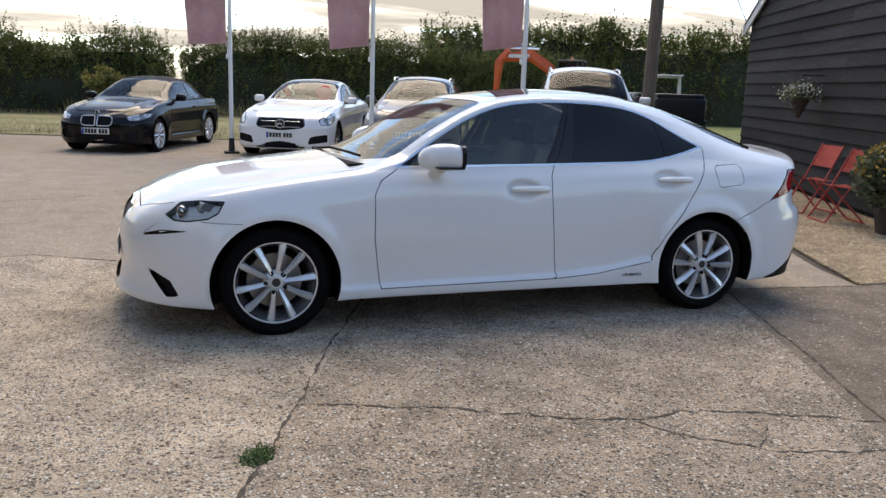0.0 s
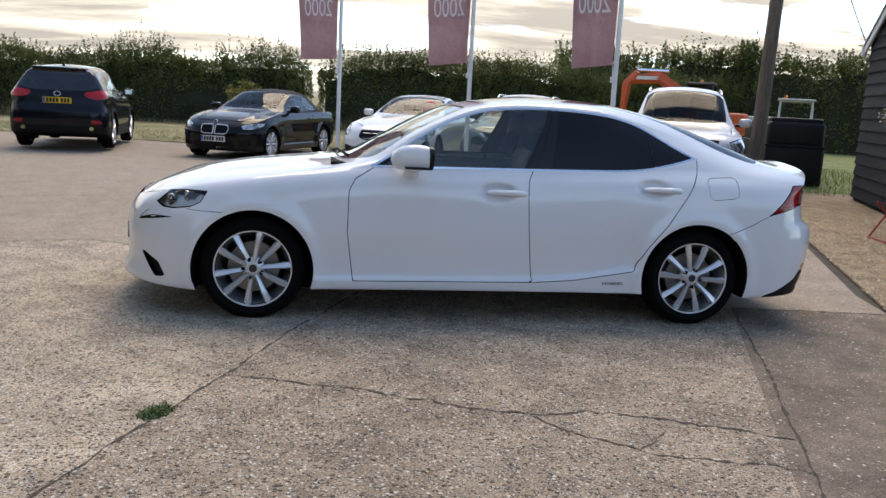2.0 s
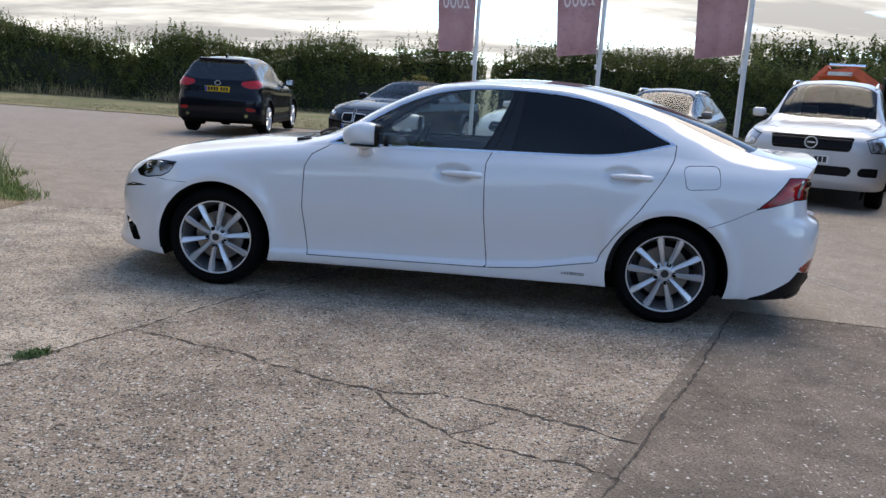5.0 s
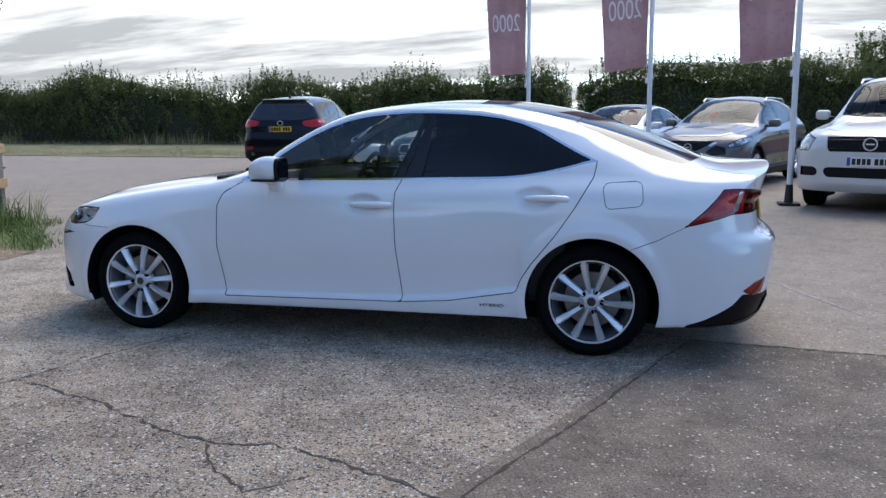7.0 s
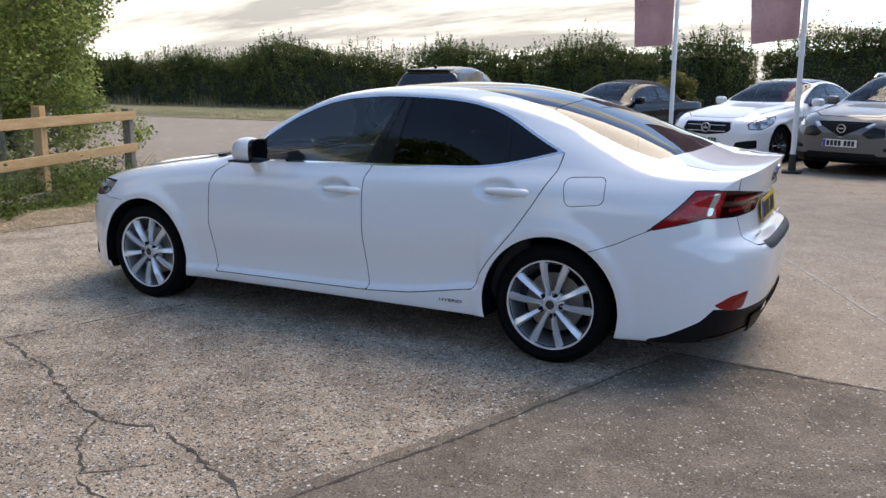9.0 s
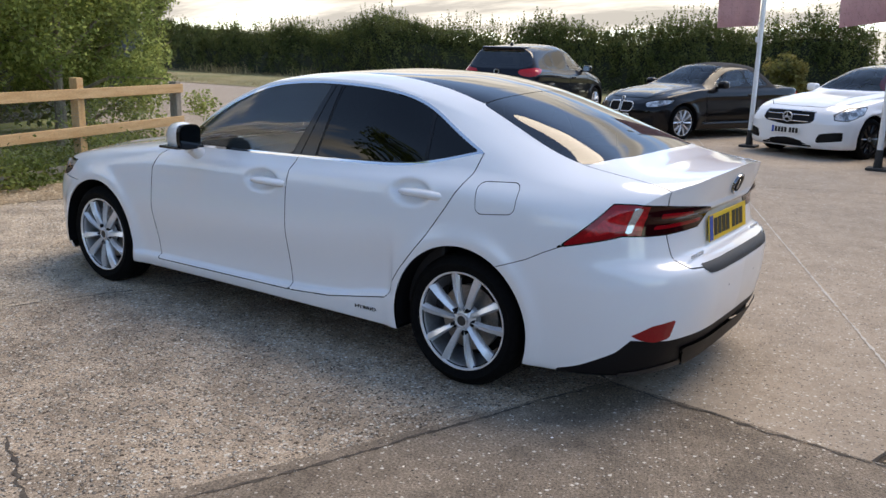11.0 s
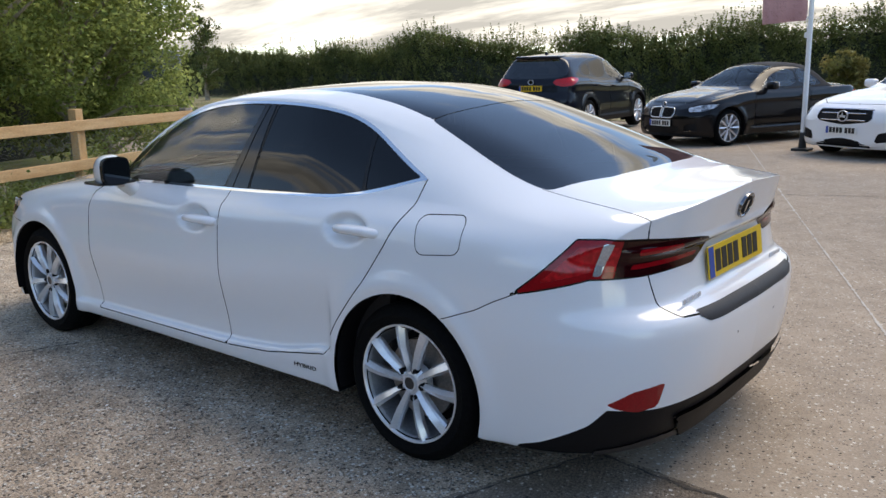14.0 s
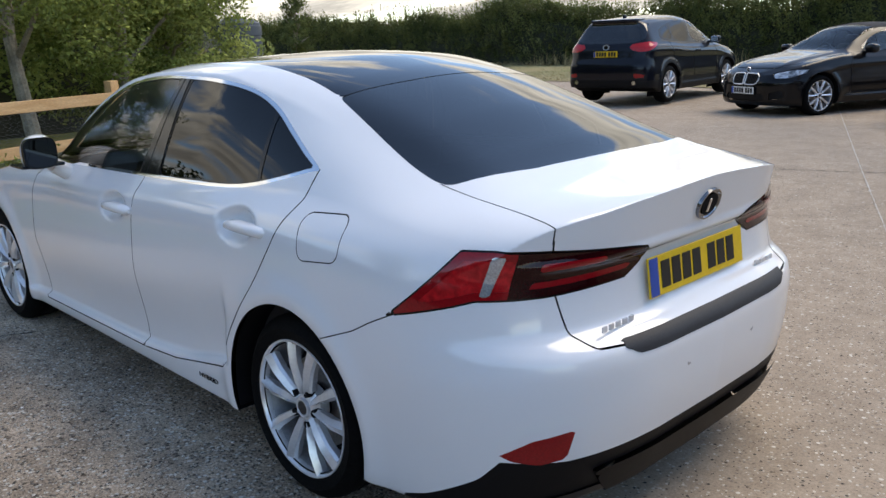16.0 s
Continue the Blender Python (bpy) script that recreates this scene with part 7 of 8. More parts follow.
    for j in range(30):
        f = ((j + rg.rand(k)) / 30)[:, None]
        p = base + d * ln[:, None] * f
        p[:, 2] -= 0.12 * ln * f[:, 0] ** 2 * lean_out
        P.append(p + rg.randn(k, 3) * (0.075 * (1.12 - f)))
    # leaves through the depth of the upper half
    k = int(total * fill)
    s0 = rg.rand(k) * total
    zf = 0.48 + 0.42 * rg.rand(k)
    half = np.sqrt(np.maximum(0.98 - zf, 0.0) / 0.5)
    across = (rg.rand(k) * 1.6 - 0.75) * 0.42 * width * half
    P.append(np.concatenate([ix(s0) + nrm(s0) * across[:, None], (zf * top(s0))[:, None]], 1))
    # upright sprigs along the top
    k = int(total * shoots)
    s0 = rg.rand(k) * total
    base = np.concatenate([ix(s0) + nrm(s0) * (rg.randn(k) * 0.14 * width)[:, None], (top(s0) * 0.74)[:, None]], 1)
    ln = rise * (0.35 + 0.55 * rg.rand(k) ** 1.6) * (0.7 + 0.4 * np.clip(1 + wave1(s0, seed + 11, 0.8), 0.2, 1.6))
    d = np.concatenate([rg.randn(k, 2) * 0.16, np.ones((k, 1))], 1)
    for j in range(26):
        f = ((j + rg.rand(k)) / 26)[:, None]
        P.append(base + d * ln[:, None] * f + rg.randn(k, 3) * (0.07 * (1.15 - f)))
    P = np.vstack(P)
    P[:, 2] = np.maximum(P[:, 2], 0.03)
    ob = leaf_mesh("leaves", P, size, material or M_LEAF, rg, h)
    tagged(ob, kind="stuff")
    return h


CREST_WEST = [(-62, 2.6), (-40, 2.7), (-36, 2.75), (-33.7, 2.6), (-31.4, 2.2), (-28.4, 2.75), (-26.4, 2.25), (-24.6, 3.0), (-23.2, 3.45), (-21.6, 3.2), (-19.6, 2.6), (-17, 2.5), (-15.7, 1.95), (-14.3, 3.1),
              (-12.6, 2.9), (-10.9, 2.5), (-9, 2.8), (-7.4, 2.95), (-5.4, 2.65), (-3.7, 3.2), (-2.2, 3.0), (-1.5, 2.5)]
CREST_EAST = [(-1.0, 2.6), (0.3, 3.3), (1.2, 3.5), (3.2, 3.2), (5.0, 3.3), (7.0, 3.5), (9.0, 3.0), (11.0, 2.8), (12.9, 3.3), (14.4, 2.8), (17.2, 3.1), (21.2, 3.5), (34, 4.0)]
hedge("hedge", "tall dense dark green hedge with ragged top behind the cars", [(-62, 28.6), (-34, 28.4), (-20, 28.1), (-8, 28.2), (-1.45, 28.4)], CREST_WEST, 2.2, 21, density=700, size=0.053, fill=2200, shoots=38.0, wavy=0.10, rise=1.2)
hedge("hedge", "tall dark hedge with upright shoots behind the flagpoles", [(-1.2, 28.4), (6, 28.6), (14, 29.2), (22, 30.5), (34, 33.0)], CREST_EAST, 2.2, 27, density=700, size=0.053, fill=2200, shoots=38.0, wavy=0.10, rise=1.2)
hedge("hedge", "distant dark hedge behind the barn", [(10, 34), (22, 27), (40, 22), (60, 20)], [4.6, 4.6, 4.8, 4.6], 2.5, 22, density=230, size=0.085, fill=600)


def tree(name, label, at, height, spread, seed, crown_from=0.3, leaves=9000, size=0.09, trunk=0.13, material=None, lean=(0.0, 0.0)):
    """A tree: tapered trunk, forked limbs and leaves gathered in clumps round the twigs."""
    rg = np.random.RandomState(seed)
    t = thing(name, label, "tree", pose(at[0], at[1], 0))
    top = np.array([lean[0], lean[1], height * 0.72])
    line = [np.array([0, 0, -0.05])]
    for k in range(1, 7):
        line.append(top * k / 6 + np.array([rg.randn() * 0.035, rg.randn() * 0.035, 0]))
    part("trunk", tube_bm(line, trunk, 10, radii=[trunk * (1.25 if k == 0 else 1 - 0.11 * k) for k in range(7)]), M_BARK, t, smooth=True)
    tips = []
    for k in range(15):
        f = crown_from + (1 - crown_from) * (k + rg.rand()) / 15
        base = top * f
        a = k * 2.4 + rg.rand()
        reach = spread * (0.55 + 0.5 * rg.rand()) * (1.0 - 0.45 * max(0, f - 0.4))
        end = base + np.array([math.cos(a) * reach, math.sin(a) * reach, (0.1 + 0.5 * rg.rand()) * reach + 0.18 * height * f])
        midp = 0.5 * (base + end) + np.array([0, 0, 0.12 * reach])
        part("limb", tube_bm([base, midp, end], 0.03, 6, radii=[trunk * 0.42, trunk * 0.26, 0.008]), M_BARK, t, smooth=True)
        for j in range(6):
            g = 0.35 + 0.65 * rg.rand()
            p = base * (1 - g) ** 2 + 2 * midp * g * (1 - g) + end * g * g
            tips.append(p + rg.randn(3) * 0.24 * spread * np.array([1, 1, 0.7]))
    tips.append(np.array([lean[0], lean[1], height]))
    tips = np.array(tips)
    n = leaves
    c = tips[rg.randint(len(tips), size=n)]
    r = 0.17 * spread + 0.12
    off = rg.randn(n, 3)
    off /= np.linalg.norm(off, axis=1, keepdims=True)
    P = c + off * (r * rg.rand(n, 1) ** 0.5) * np.array([1, 1, 0.75])
    P = P[P[:, 2] > 0.1]
    ob = leaf_mesh("crown", P, size, material or M_LEAF2, rg, t)
    tagged(ob, kind="stuff")
    return t


tree("tree", "leafy young tree behind the timber fence", (-6.75, 1.22), 4.4, 1.7, 31, 0.42, 24000, 0.042, 0.10, lean=(-0.28, -0.16))
tree("tree", "leafy tree with a bare leaning trunk", (-8.3, 3.0), 4.0, 1.8, 32, 0.2, 30000, 0.043, 0.09)
tree("tree", "broad bushy tree at the corner of the fence", (-9.6, 4.3), 3.3, 1.45, 33, 0.08, 34000, 0.045, 0.09)
tree("tree", "tall leafy tree behind the fence", (-10.5, 1.2), 6.0, 2.6, 34, 0.25, 28000, 0.058, 0.14)
tree("tree", "tall leafy tree behind the fence", (-9.3, -2.2), 5.6, 2.4, 35, 0.25, 24000, 0.058, 0.14)
tree("tree", "dense dark tree at the back of the plot", (-13.5, 4.2), 5.2, 2.8, 36, 0.1, 28000, 0.085, 0.15)
tree("tree", "dense dark tree at the back of the plot", (-14, -1), 6.5, 3.2, 37, 0.1, 15000, 0.12, 0.16)
hedge("hedge", "dark thicket behind the young trees", [(-30, 13), (-22, 11.5), (-16.5, 8.0), (-13, 4.0), (-12, -4), (-12, -14)], [3.2, 3.0, 2.6, 3.0, 3.2, 3.4], 2.2, 24, density=300, size=0.08, fill=500)
tree("fir_tree", "distant narrow dark fir above the thicket", (-34.0, 23.7), 4.7, 1.0, 40, 0.1, 6000, 0.08, 0.12, M_LEAF)
tree("shrub", "yellow-leaved shrub in front of the hedge", (-3.7, 26.0), 1.55, 0.72, 38, 0.05, 3000, 0.09, 0.03, M_LEAF3)
# the trees behind the camera, which the windows mirror
hedge("hedge", "tall hedge on the near side of the yard", [(-30, -15), (-14, -14.5), (0, -15.5), (12, -15), (26, -13)], [3.2, 3.0, 3.0, 3.2, 3.0], 2.2, 25, density=170, size=0.10, fill=300)
tree("tree", "spreading leafy tree on the near side of the yard", (-3.6, -9.0), 6.2, 2.6, 39, 0.42, 11000, 0.12, 0.16)

# ---- flags, poles, barn, fence and other things of the site ----
M_POLE = mat("white_flagpole_paint", (0.72, 0.73, 0.73), 0.35, vary=0.06, scale=6, coat=0.3)
M_FLAG = leaf_mat("faded_maroon_flag_cloth", (0.50, 0.345, 0.375), (0.40, 0.25, 0.28), 0.6)
M_FLAGTEXT = mat("pale_flag_print", (0.78, 0.70, 0.71), 0.85, vary=0.08, scale=10)
M_BOARD = mat("black_stained_weatherboard", (0.015, 0.015, 0.017), 0.8, color2=(0.033, 0.033, 0.035), spec=0.25, scale=3.0, vary=0.3, fine=40, bump=0.35, bump_scale=60, random_obj=0.35, stretch=(0.12, 0.12, 1.0))
M_TRIMW = mat("weathered_white_trim", (0.66, 0.67, 0.68), 0.6, color2=(0.50, 0.51, 0.52), scale=4, vary=0.1)
M_ROOFM = mat("grey_sheet_roof", (0.16, 0.16, 0.16), 0.6, vary=0.2, scale=3, bump=0.2)
M_TIMBER = mat("new_sawn_timber", (0.55, 0.32, 0.135), 0.75, color2=(0.68, 0.44, 0.22), scale=5.0, vary=0.2, fine=60, bump=0.25, bump_scale=60, random_obj=0.2, stretch=(4, 0.5, 4))
M_TIMBERV = mat("new_sawn_post_timber", (0.53, 0.31, 0.13), 0.75, color2=(0.66, 0.42, 0.20), scale=5.0, vary=0.2, fine=60, bump=0.25, bump_scale=60, random_obj=0.2, stretch=(4, 4, 0.5))
M_OLDWOOD = mat("grey_weathered_wood", (0.20, 0.17, 0.13), 0.9, color2=(0.31, 0.27, 0.21), scale=6, vary=0.25, bump=0.4, bump_scale=60, stretch=(4, 4, 0.4))
M_TELE = mat("creosoted_pole_wood", (0.10, 0.075, 0.055), 0.9, color2=(0.18, 0.14, 0.11), scale=7, vary=0.25, bump=0.4, bump_scale=50, stretch=(5, 5, 0.35))
M_WIRE = mat("galvanised_wire", (0.30, 0.31, 0.30), 0.5, 0.8, vary=0.1, scale=30)
M_REDCHAIR = mat("red_painted_chair_metal", (0.42, 0.05, 0.035), 0.45, vary=0.12, scale=15)
M_REDCLOTH = mat("red_chair_canvas", (0.50, 0.085, 0.06), 0.8, color2=(0.42, 0.06, 0.045), scale=8, vary=0.1, bump=0.15, bump_scale=200)
M_TANK = mat("black_moulded_tank_plastic", (0.010, 0.011, 0.013), 0.5, spec=0.25, vary=0.2, scale=6, bump=0.05, bump_scale=60)
M_TANKLID = mat("grey_tank_cap", (0.46, 0.48, 0.50), 0.5, vary=0.12, scale=12)
M_ORANGE = mat("orange_digger_paint", (0.62, 0.10, 0.02), 0.42, color2=(0.50, 0.075, 0.02), scale=4, vary=0.12)
M_STEEL = mat("dark_machine_steel", (0.06, 0.06, 0.06), 0.5, 0.6, vary=0.25, scale=10)
M_TERRA = mat("dark_basket_coir", (0.045, 0.033, 0.025), 0.95, vary=0.3, scale=40, bump=0.5, bump_scale=120)
M_FLOWER = mat("white_petals", (0.72, 0.72, 0.68), 0.7, random_island=0.15)
M_YELLOW = mat("ochre_flower_heads", (0.36, 0.24, 0.05), 0.8, random_island=0.35)
M_GREYLEAF = leaf_mat("grey_green_leaves", (0.10, 0.12, 0.07), (0.17, 0.19, 0.11), 0.2)
M_WTANK = mat("slate_grey_water_tank", (0.055, 0.065, 0.075), 0.55, vary=0.12, scale=5)
M_RUBBERF = mat("black_rubber_foot", (0.02, 0.02, 0.02), 0.7, vary=0.15, scale=10)


def flag_pole(at, rz, seed, text=True, lean=0.0):
    """A flagpole with a printed flag, seen from the back, tied at its foot corner."""
    rg = np.random.RandomState(seed)
    fp = thing("flagpole", "white metal flagpole with a faded maroon flag", "flagpole", pose(at[0], at[1], 0.0, 0, lean, 0), group="row of flagpoles")
    part("pole", tube_bm([(0, 0, 0.0), (0, 0, 1.8), (0, 0, 3.4), (0, 0, 5.6)], 0.04, 14, radii=[0.042, 0.040, 0.036, 0.026]), M_POLE, fp, smooth=True)
    part("base", join_bm(box_bm((0.28, 0.28, 0.04), (0, 0, 0.022), 0.01), cyl_bm(0.062, 0.048, 0.26, 16, pose(0, 0, 0.165))), M_RUBBERF, fp, "black base socket")
    part("finial", spin_bm([(0.0, -0.03), (0.03, -0.02), (0.035, 0.0), (0.03, 0.02), (0.0, 0.03)], 14, cz=5.61), M_POLE, fp, smooth=True)
    w, z0, z1 = 0.86, 2.06, 4.7
    c, s = math.cos(radians(rz)), math.sin(radians(rz))

    def place(fx, fz):
        """A place on the cloth: fx across from the pole, fz up."""
        ripple = 0.10 * fx * math.sin(5.0 * fx + seed * 1.7 + 1.6 * fz) + 0.035 * math.sin(11 * fx + 3 * fz + seed)
        sag = -0.05 * fx * (1 - fz) + 0.05 * fx * math.sin(seed + 2.0)
        xx = -(0.065 + w * fx * (0.80 + 0.20 * fz))
        return Vector((c * xx - s * ripple, s * xx + c * ripple, z0 + (z1 - z0) * fz + sag))
    bm = bmesh.new()
    nx, nz = 16, 40
    grid = [[bm.verts.new(place(i / nx, j / nz)) for i in range(nx + 1)] for j in range(nz + 1)]
    for j in range(nz):
        for i in range(nx):
            bm.faces.new((grid[j][i], grid[j][i + 1], grid[j + 1][i + 1], grid[j + 1][i]))
    bmesh.ops.solidify(bm, geom=bm.faces[:], thickness=0.003)
    flag = part("flag", bm, M_FLAG, fp, "faded maroon flag with pale mirrored figures", smooth=True)
    for z in (2.1, 3.3, 4.6):
        part("ring", cyl_bm(0.05, 0.05, 0.03, 12, pose(-0.012, 0, z)), M_POLE, fp)
    part("cord", tube_bm([(-0.07, 0, 2.09), (-0.05, 0.01, 1.96), (-0.045, 0, 1.87)], 0.006, 6), M_POLE, fp, smooth=True)
    part("cleat", box_bm((0.06, 0.05, 0.09), (-0.05, 0, 1.83), 0.015), M_POLE, fp)
    if text:
        fc = bpy.data.curves.new("figures", "FONT")
        fc.body, fc.size, fc.align_x = "2000", 0.44, "CENTER"
        tmp = new("tmp_text", fc)
        me = bpy.data.meshes.new_from_object(tmp)
        bpy.data.objects.remove(tmp)
        co = np.empty(len(me.vertices) * 3)
        me.vertices.foreach_get("co", co)
        co = co.reshape(-1, 3)
        for side in (-0.007, 0.007):
            m2 = me.copy()
            out = []
            for x, y, z in co:
                fx = 0.5 + x * 0.72 / w
                p = place(min(max(fx, 0), 1), (2.88 - z0 + y * 1.05) / (z1 - z0))
                out += [p.x + s * -side, p.y + c * side, p.z]
            m2.vertices.foreach_set("co", out)
            m2.materials.append(M_FLAGTEXT)
            tx = new("printed_figure", m2)
            tx.parent = flag
            tagged(tx, "pale printed figures 2000")
    return fp


# the cloth hangs from the pole towards the hedge side of the yard; its back shows, so the figures are mirrored
flag_pole((-0.70, 11.30), 2, 1)
flag_pole((1.62, 9.48), 4, 2)
flag_pole((3.59, 7.28), 3, 3)

# telegraph pole
tp_ = thing("telegraph_pole", "weathered brown wooden telegraph pole", "pole", pose(7.62, 10.05, 0, 0, 1.2, 0))
part("shaft", tube_bm([(0, 0, -0.1), (0, 0, 2), (0, 0, 5), (0, 0, 8.6)], 0.13, 16, radii=[0.145, 0.135, 0.12, 0.105]), M_TELE, tp_, smooth=True)
part("step_bolt", cyl_bm(0.012, 0.012, 0.4, 8, pose(0, 0, 4.2, 0, 90)), M_STEEL, tp_)

# ---- barn ----
BU = Vector((0.382, 0.924, 0)).normalized()
BN = Vector((-0.924, 0.382, 0)).normalized()
B0 = Vector((6.95, 4.45, 0))
barn = thing("barn", "barn clad in black-stained weatherboard with white bargeboard", "building", Matrix.Translation(B0) @ pose(0, 0, 0, 0, 0, math.degrees(math.atan2(BU.y, BU.x))))
# local axes: x along the wall to its far corner, y out of the building's back (away from the yard is -y)
CORNER, RIDGE, NEAR = 3.78, 0.5, -2.8
EAVE, PITCH = 2.66, 0.46
roof_at = lambda x: EAVE + PITCH * (CORNER - x if x > RIDGE else (CORNER - RIDGE) - (RIDGE - x))
part("wall", join_bm(plate_bm([(CORNER - 0.02, 0), (CORNER - 0.02, EAVE - 0.02), (RIDGE, roof_at(RIDGE) - 0.03), (NEAR, roof_at(NEAR) - 0.03), (NEAR, 0)], 0.10, -0.14), box_bm((0.1, 7.0, EAVE), (CORNER - 0.07, -3.65, EAVE / 2)), box_bm((0.1, 7.0, EAVE), (NEAR + 0.05, -3.65, EAVE / 2)), box_bm((CORNER - NEAR, 0.1, EAVE), ((CORNER + NEAR) / 2, -7.1, EAVE / 2))), M_BOARD, barn)
rg = random.Random(8)
z, k = 0.06, 0
while z < roof_at(RIDGE) - 0.1:
    hgt = 0.195
    lo = NEAR if z < roof_at(NEAR) - 0.12 else RIDGE - (roof_at(RIDGE) - z) / PITCH + 0.2
    hi = CORNER if z < EAVE - 0.12 else RIDGE + (roof_at(RIDGE) - z) / PITCH - 0.2
    joint = lo + (hi - lo) * (0.45 if k % 2 else 0.62) + rg.uniform(-0.3, 0.3)
    joint = (1.05 if k % 3 else -0.9)
    for a, b in ((lo, joint - 0.002), (joint + 0.002, hi)):
        if b - a < 0.2:
            continue
        bm = bmesh.new()
        prof = ((-0.035, 0.02), (0.012, 0.0), (0.016, 0.012), (-0.012, hgt + 0.02), (-0.035, hgt + 0.02))
        ra = [bm.verts.new((a, y, z + zz)) for y, zz in prof]
        rb = [bm.verts.new((b, y, z + zz + rg.uniform(-0.004, 0.004))) for y, zz in prof]
        for i in range(5):
            j = (i + 1) % 5
            bm.faces.new((ra[i], ra[j], rb[j], rb[i]))
        bm.faces.new(ra[::-1])
        bm.faces.new(rb)
        bmesh.ops.recalc_face_normals(bm, faces=bm.faces[:])
        part("weatherboard", bm, M_BOARD, barn)
    # the return wall's board at the corner
    if z < EAVE - 0.1:
        bm = box_bm((0.03, 6.9, hgt + 0.01), (CORNER + 0.0, -3.62, z + hgt / 2), m=pose(0, 0, 0, 0, 5, 0))
        part("weatherboard", bm, M_BOARD, barn)
    z += hgt
    k += 1
for x0, x1, sg in ((CORNER + 0.16, RIDGE, 1), (NEAR - 0.16, RIDGE, -1)):
    za, zb = roof_at(CORNER) - 0.16 * PITCH, roof_at(RIDGE)
    part("bargeboard", plate_bm([(x0, za - 0.06), (x0, za + 0.09), (x1, zb + 0.09), (x1, zb - 0.06)], 0.03, 0.045), M_TRIMW, barn, "weathered white bargeboard")
    part("roof", plate_bm([(x0, za + 0.095), (x0, za + 0.14), (x1, zb + 0.14), (x1, zb + 0.095)], -7.4, 0.09), M_ROOFM, barn, "grey sheet roof")
part("eave_cap", box_bm((0.05, 0.09, 0.19), (CORNER + 0.165, 0.06, EAVE - 0.055), 0.01), M_TRIMW, barn, "white eave end")
part("wall_bracket", tube_bm([(-0.12, 0.0, 1.72), (-0.12, 0.30, 1.72), (-0.12, 0.31, 1.70)], 0.012, 8), M_STEEL, barn, "black iron bracket")

cable = thing("cable", "thin black overhead cable to the barn", "cable")
cpts = []
ca, cb = B0 + BU * 3.9 + Vector((0, 0, 2.62)), Vector((7.60, 10.05, 7.6))
for k in range(21):
    f = k / 20
    p = ca.lerp(cb, f)
    cpts.append((p.x, p.y, p.z - 1.2 * f * (1 - f)))
part("wire", tube_bm(cpts, 0.009, 5), M_STEEL, cable, smooth=True)

# hanging basket with flowers
bp_ = B0 - BU * 0.12 + BN * 0.30
basket = thing("hanging_basket", "cone-shaped hanging basket of white flowers on the barn wall", "hanging basket", Matrix.Translation((bp_.x, bp_.y, 1.12)) @ Matrix.Diagonal((0.85, 0.85, 0.85, 1)))
part("cone", cyl_bm(0.02, 0.17, 0.34, 20, pose(0, 0, 0.17)), M_TERRA, basket, "dark woven cone", smooth=True)
rs2 = np.random.RandomState(3)
pp = rs2.randn(500, 3) * np.array([0.13, 0.13, 0.07]) + np.array([0, 0, 0.42])
tagged(leaf_mesh("foliage", pp, 0.045, M_GREYLEAF, rs2, basket), "grey-green trailing leaves", kind="stuff")
pp = rs2.randn(330, 3) * np.array([0.14, 0.14, 0.07]) + np.array([0, 0, 0.45])
tagged(leaf_mesh("blooms", pp, 0.035, M_FLOWER, rs2, basket, long=1.0), "small white blooms", kind="stuff")
for a in (0, 2.1, 4.2):
    part("chain", tube_bm([(0.16 * math.cos(a), 0.16 * math.sin(a), 0.34), (0, 0, 0.66)], 0.004, 5), M_STEEL, basket)
part("hook", tube_bm([(0, 0, 0.65), (0, 0, 0.69)], 0.006, 5), M_STEEL, basket)


# red folding chairs
def folding_chair():
    ch = thing("folding_chair", "red metal folding chair with canvas seat and back", "chair", group="red chairs by the barn")
    for sx in (-0.21, 0.21):
        part("back_leg", tube_bm([(sx, -0.24, 0.012), (sx, 0.02, 0.42), (sx, 0.22, 0.84)], 0.012, 8), M_REDCHAIR, ch, smooth=True)
        part("front_leg", tube_bm([(sx * 0.92, 0.22, 0.012), (sx * 0.92, -0.20, 0.44)], 0.012, 8), M_REDCHAIR, ch, smooth=True)
    for y, zz in ((-0.24, 0.014), (0.22, 0.014)):
        part("foot_bar", tube_bm([(-0.21, y, zz), (0.21, y, zz)], 0.010, 8), M_REDCHAIR, ch)
    seat = bmesh.new()
    rows = []
    for i in range(9):
        f = i / 8
        y, zz = -0.20 + 0.38 * f, 0.445 - 0.03 * f - 0.02 * math.sin(f * math.pi)
        rows.append([seat.verts.new((x, y, zz - 0.012 * math.cos(x / 0.21 * 1.5))) for x in np.linspace(-0.21, 0.21, 9)])
    for ra, rb in zip(rows, rows[1:]):
        for i in range(8):
            seat.faces.new((ra[i], ra[i + 1], rb[i + 1], rb[i]))
    bmesh.ops.solidify(seat, geom=seat.faces[:], thickness=0.012)
    part("seat", seat, M_REDCLOTH, ch, "red canvas seat", smooth=True)
    back = bmesh.new()
    rows = []
    for i in range(9):
        f = i / 8
        y, zz = 0.095 + 0.12 * f, 0.57 + 0.26 * f
        rows.append([back.verts.new((x, y + 0.02 * math.cos(x / 0.21 * 1.5), zz)) for x in np.linspace(-0.215, 0.215, 9)])
    for ra, rb in zip(rows, rows[1:]):
        for i in range(8):
            back.faces.new((ra[i], ra[i + 1], rb[i + 1], rb[i]))
    bmesh.ops.solidify(back, geom=back.faces[:], thickness=0.010)
    part("backrest", back, M_REDCLOTH, ch, "red canvas backrest", smooth=True)
    return ch


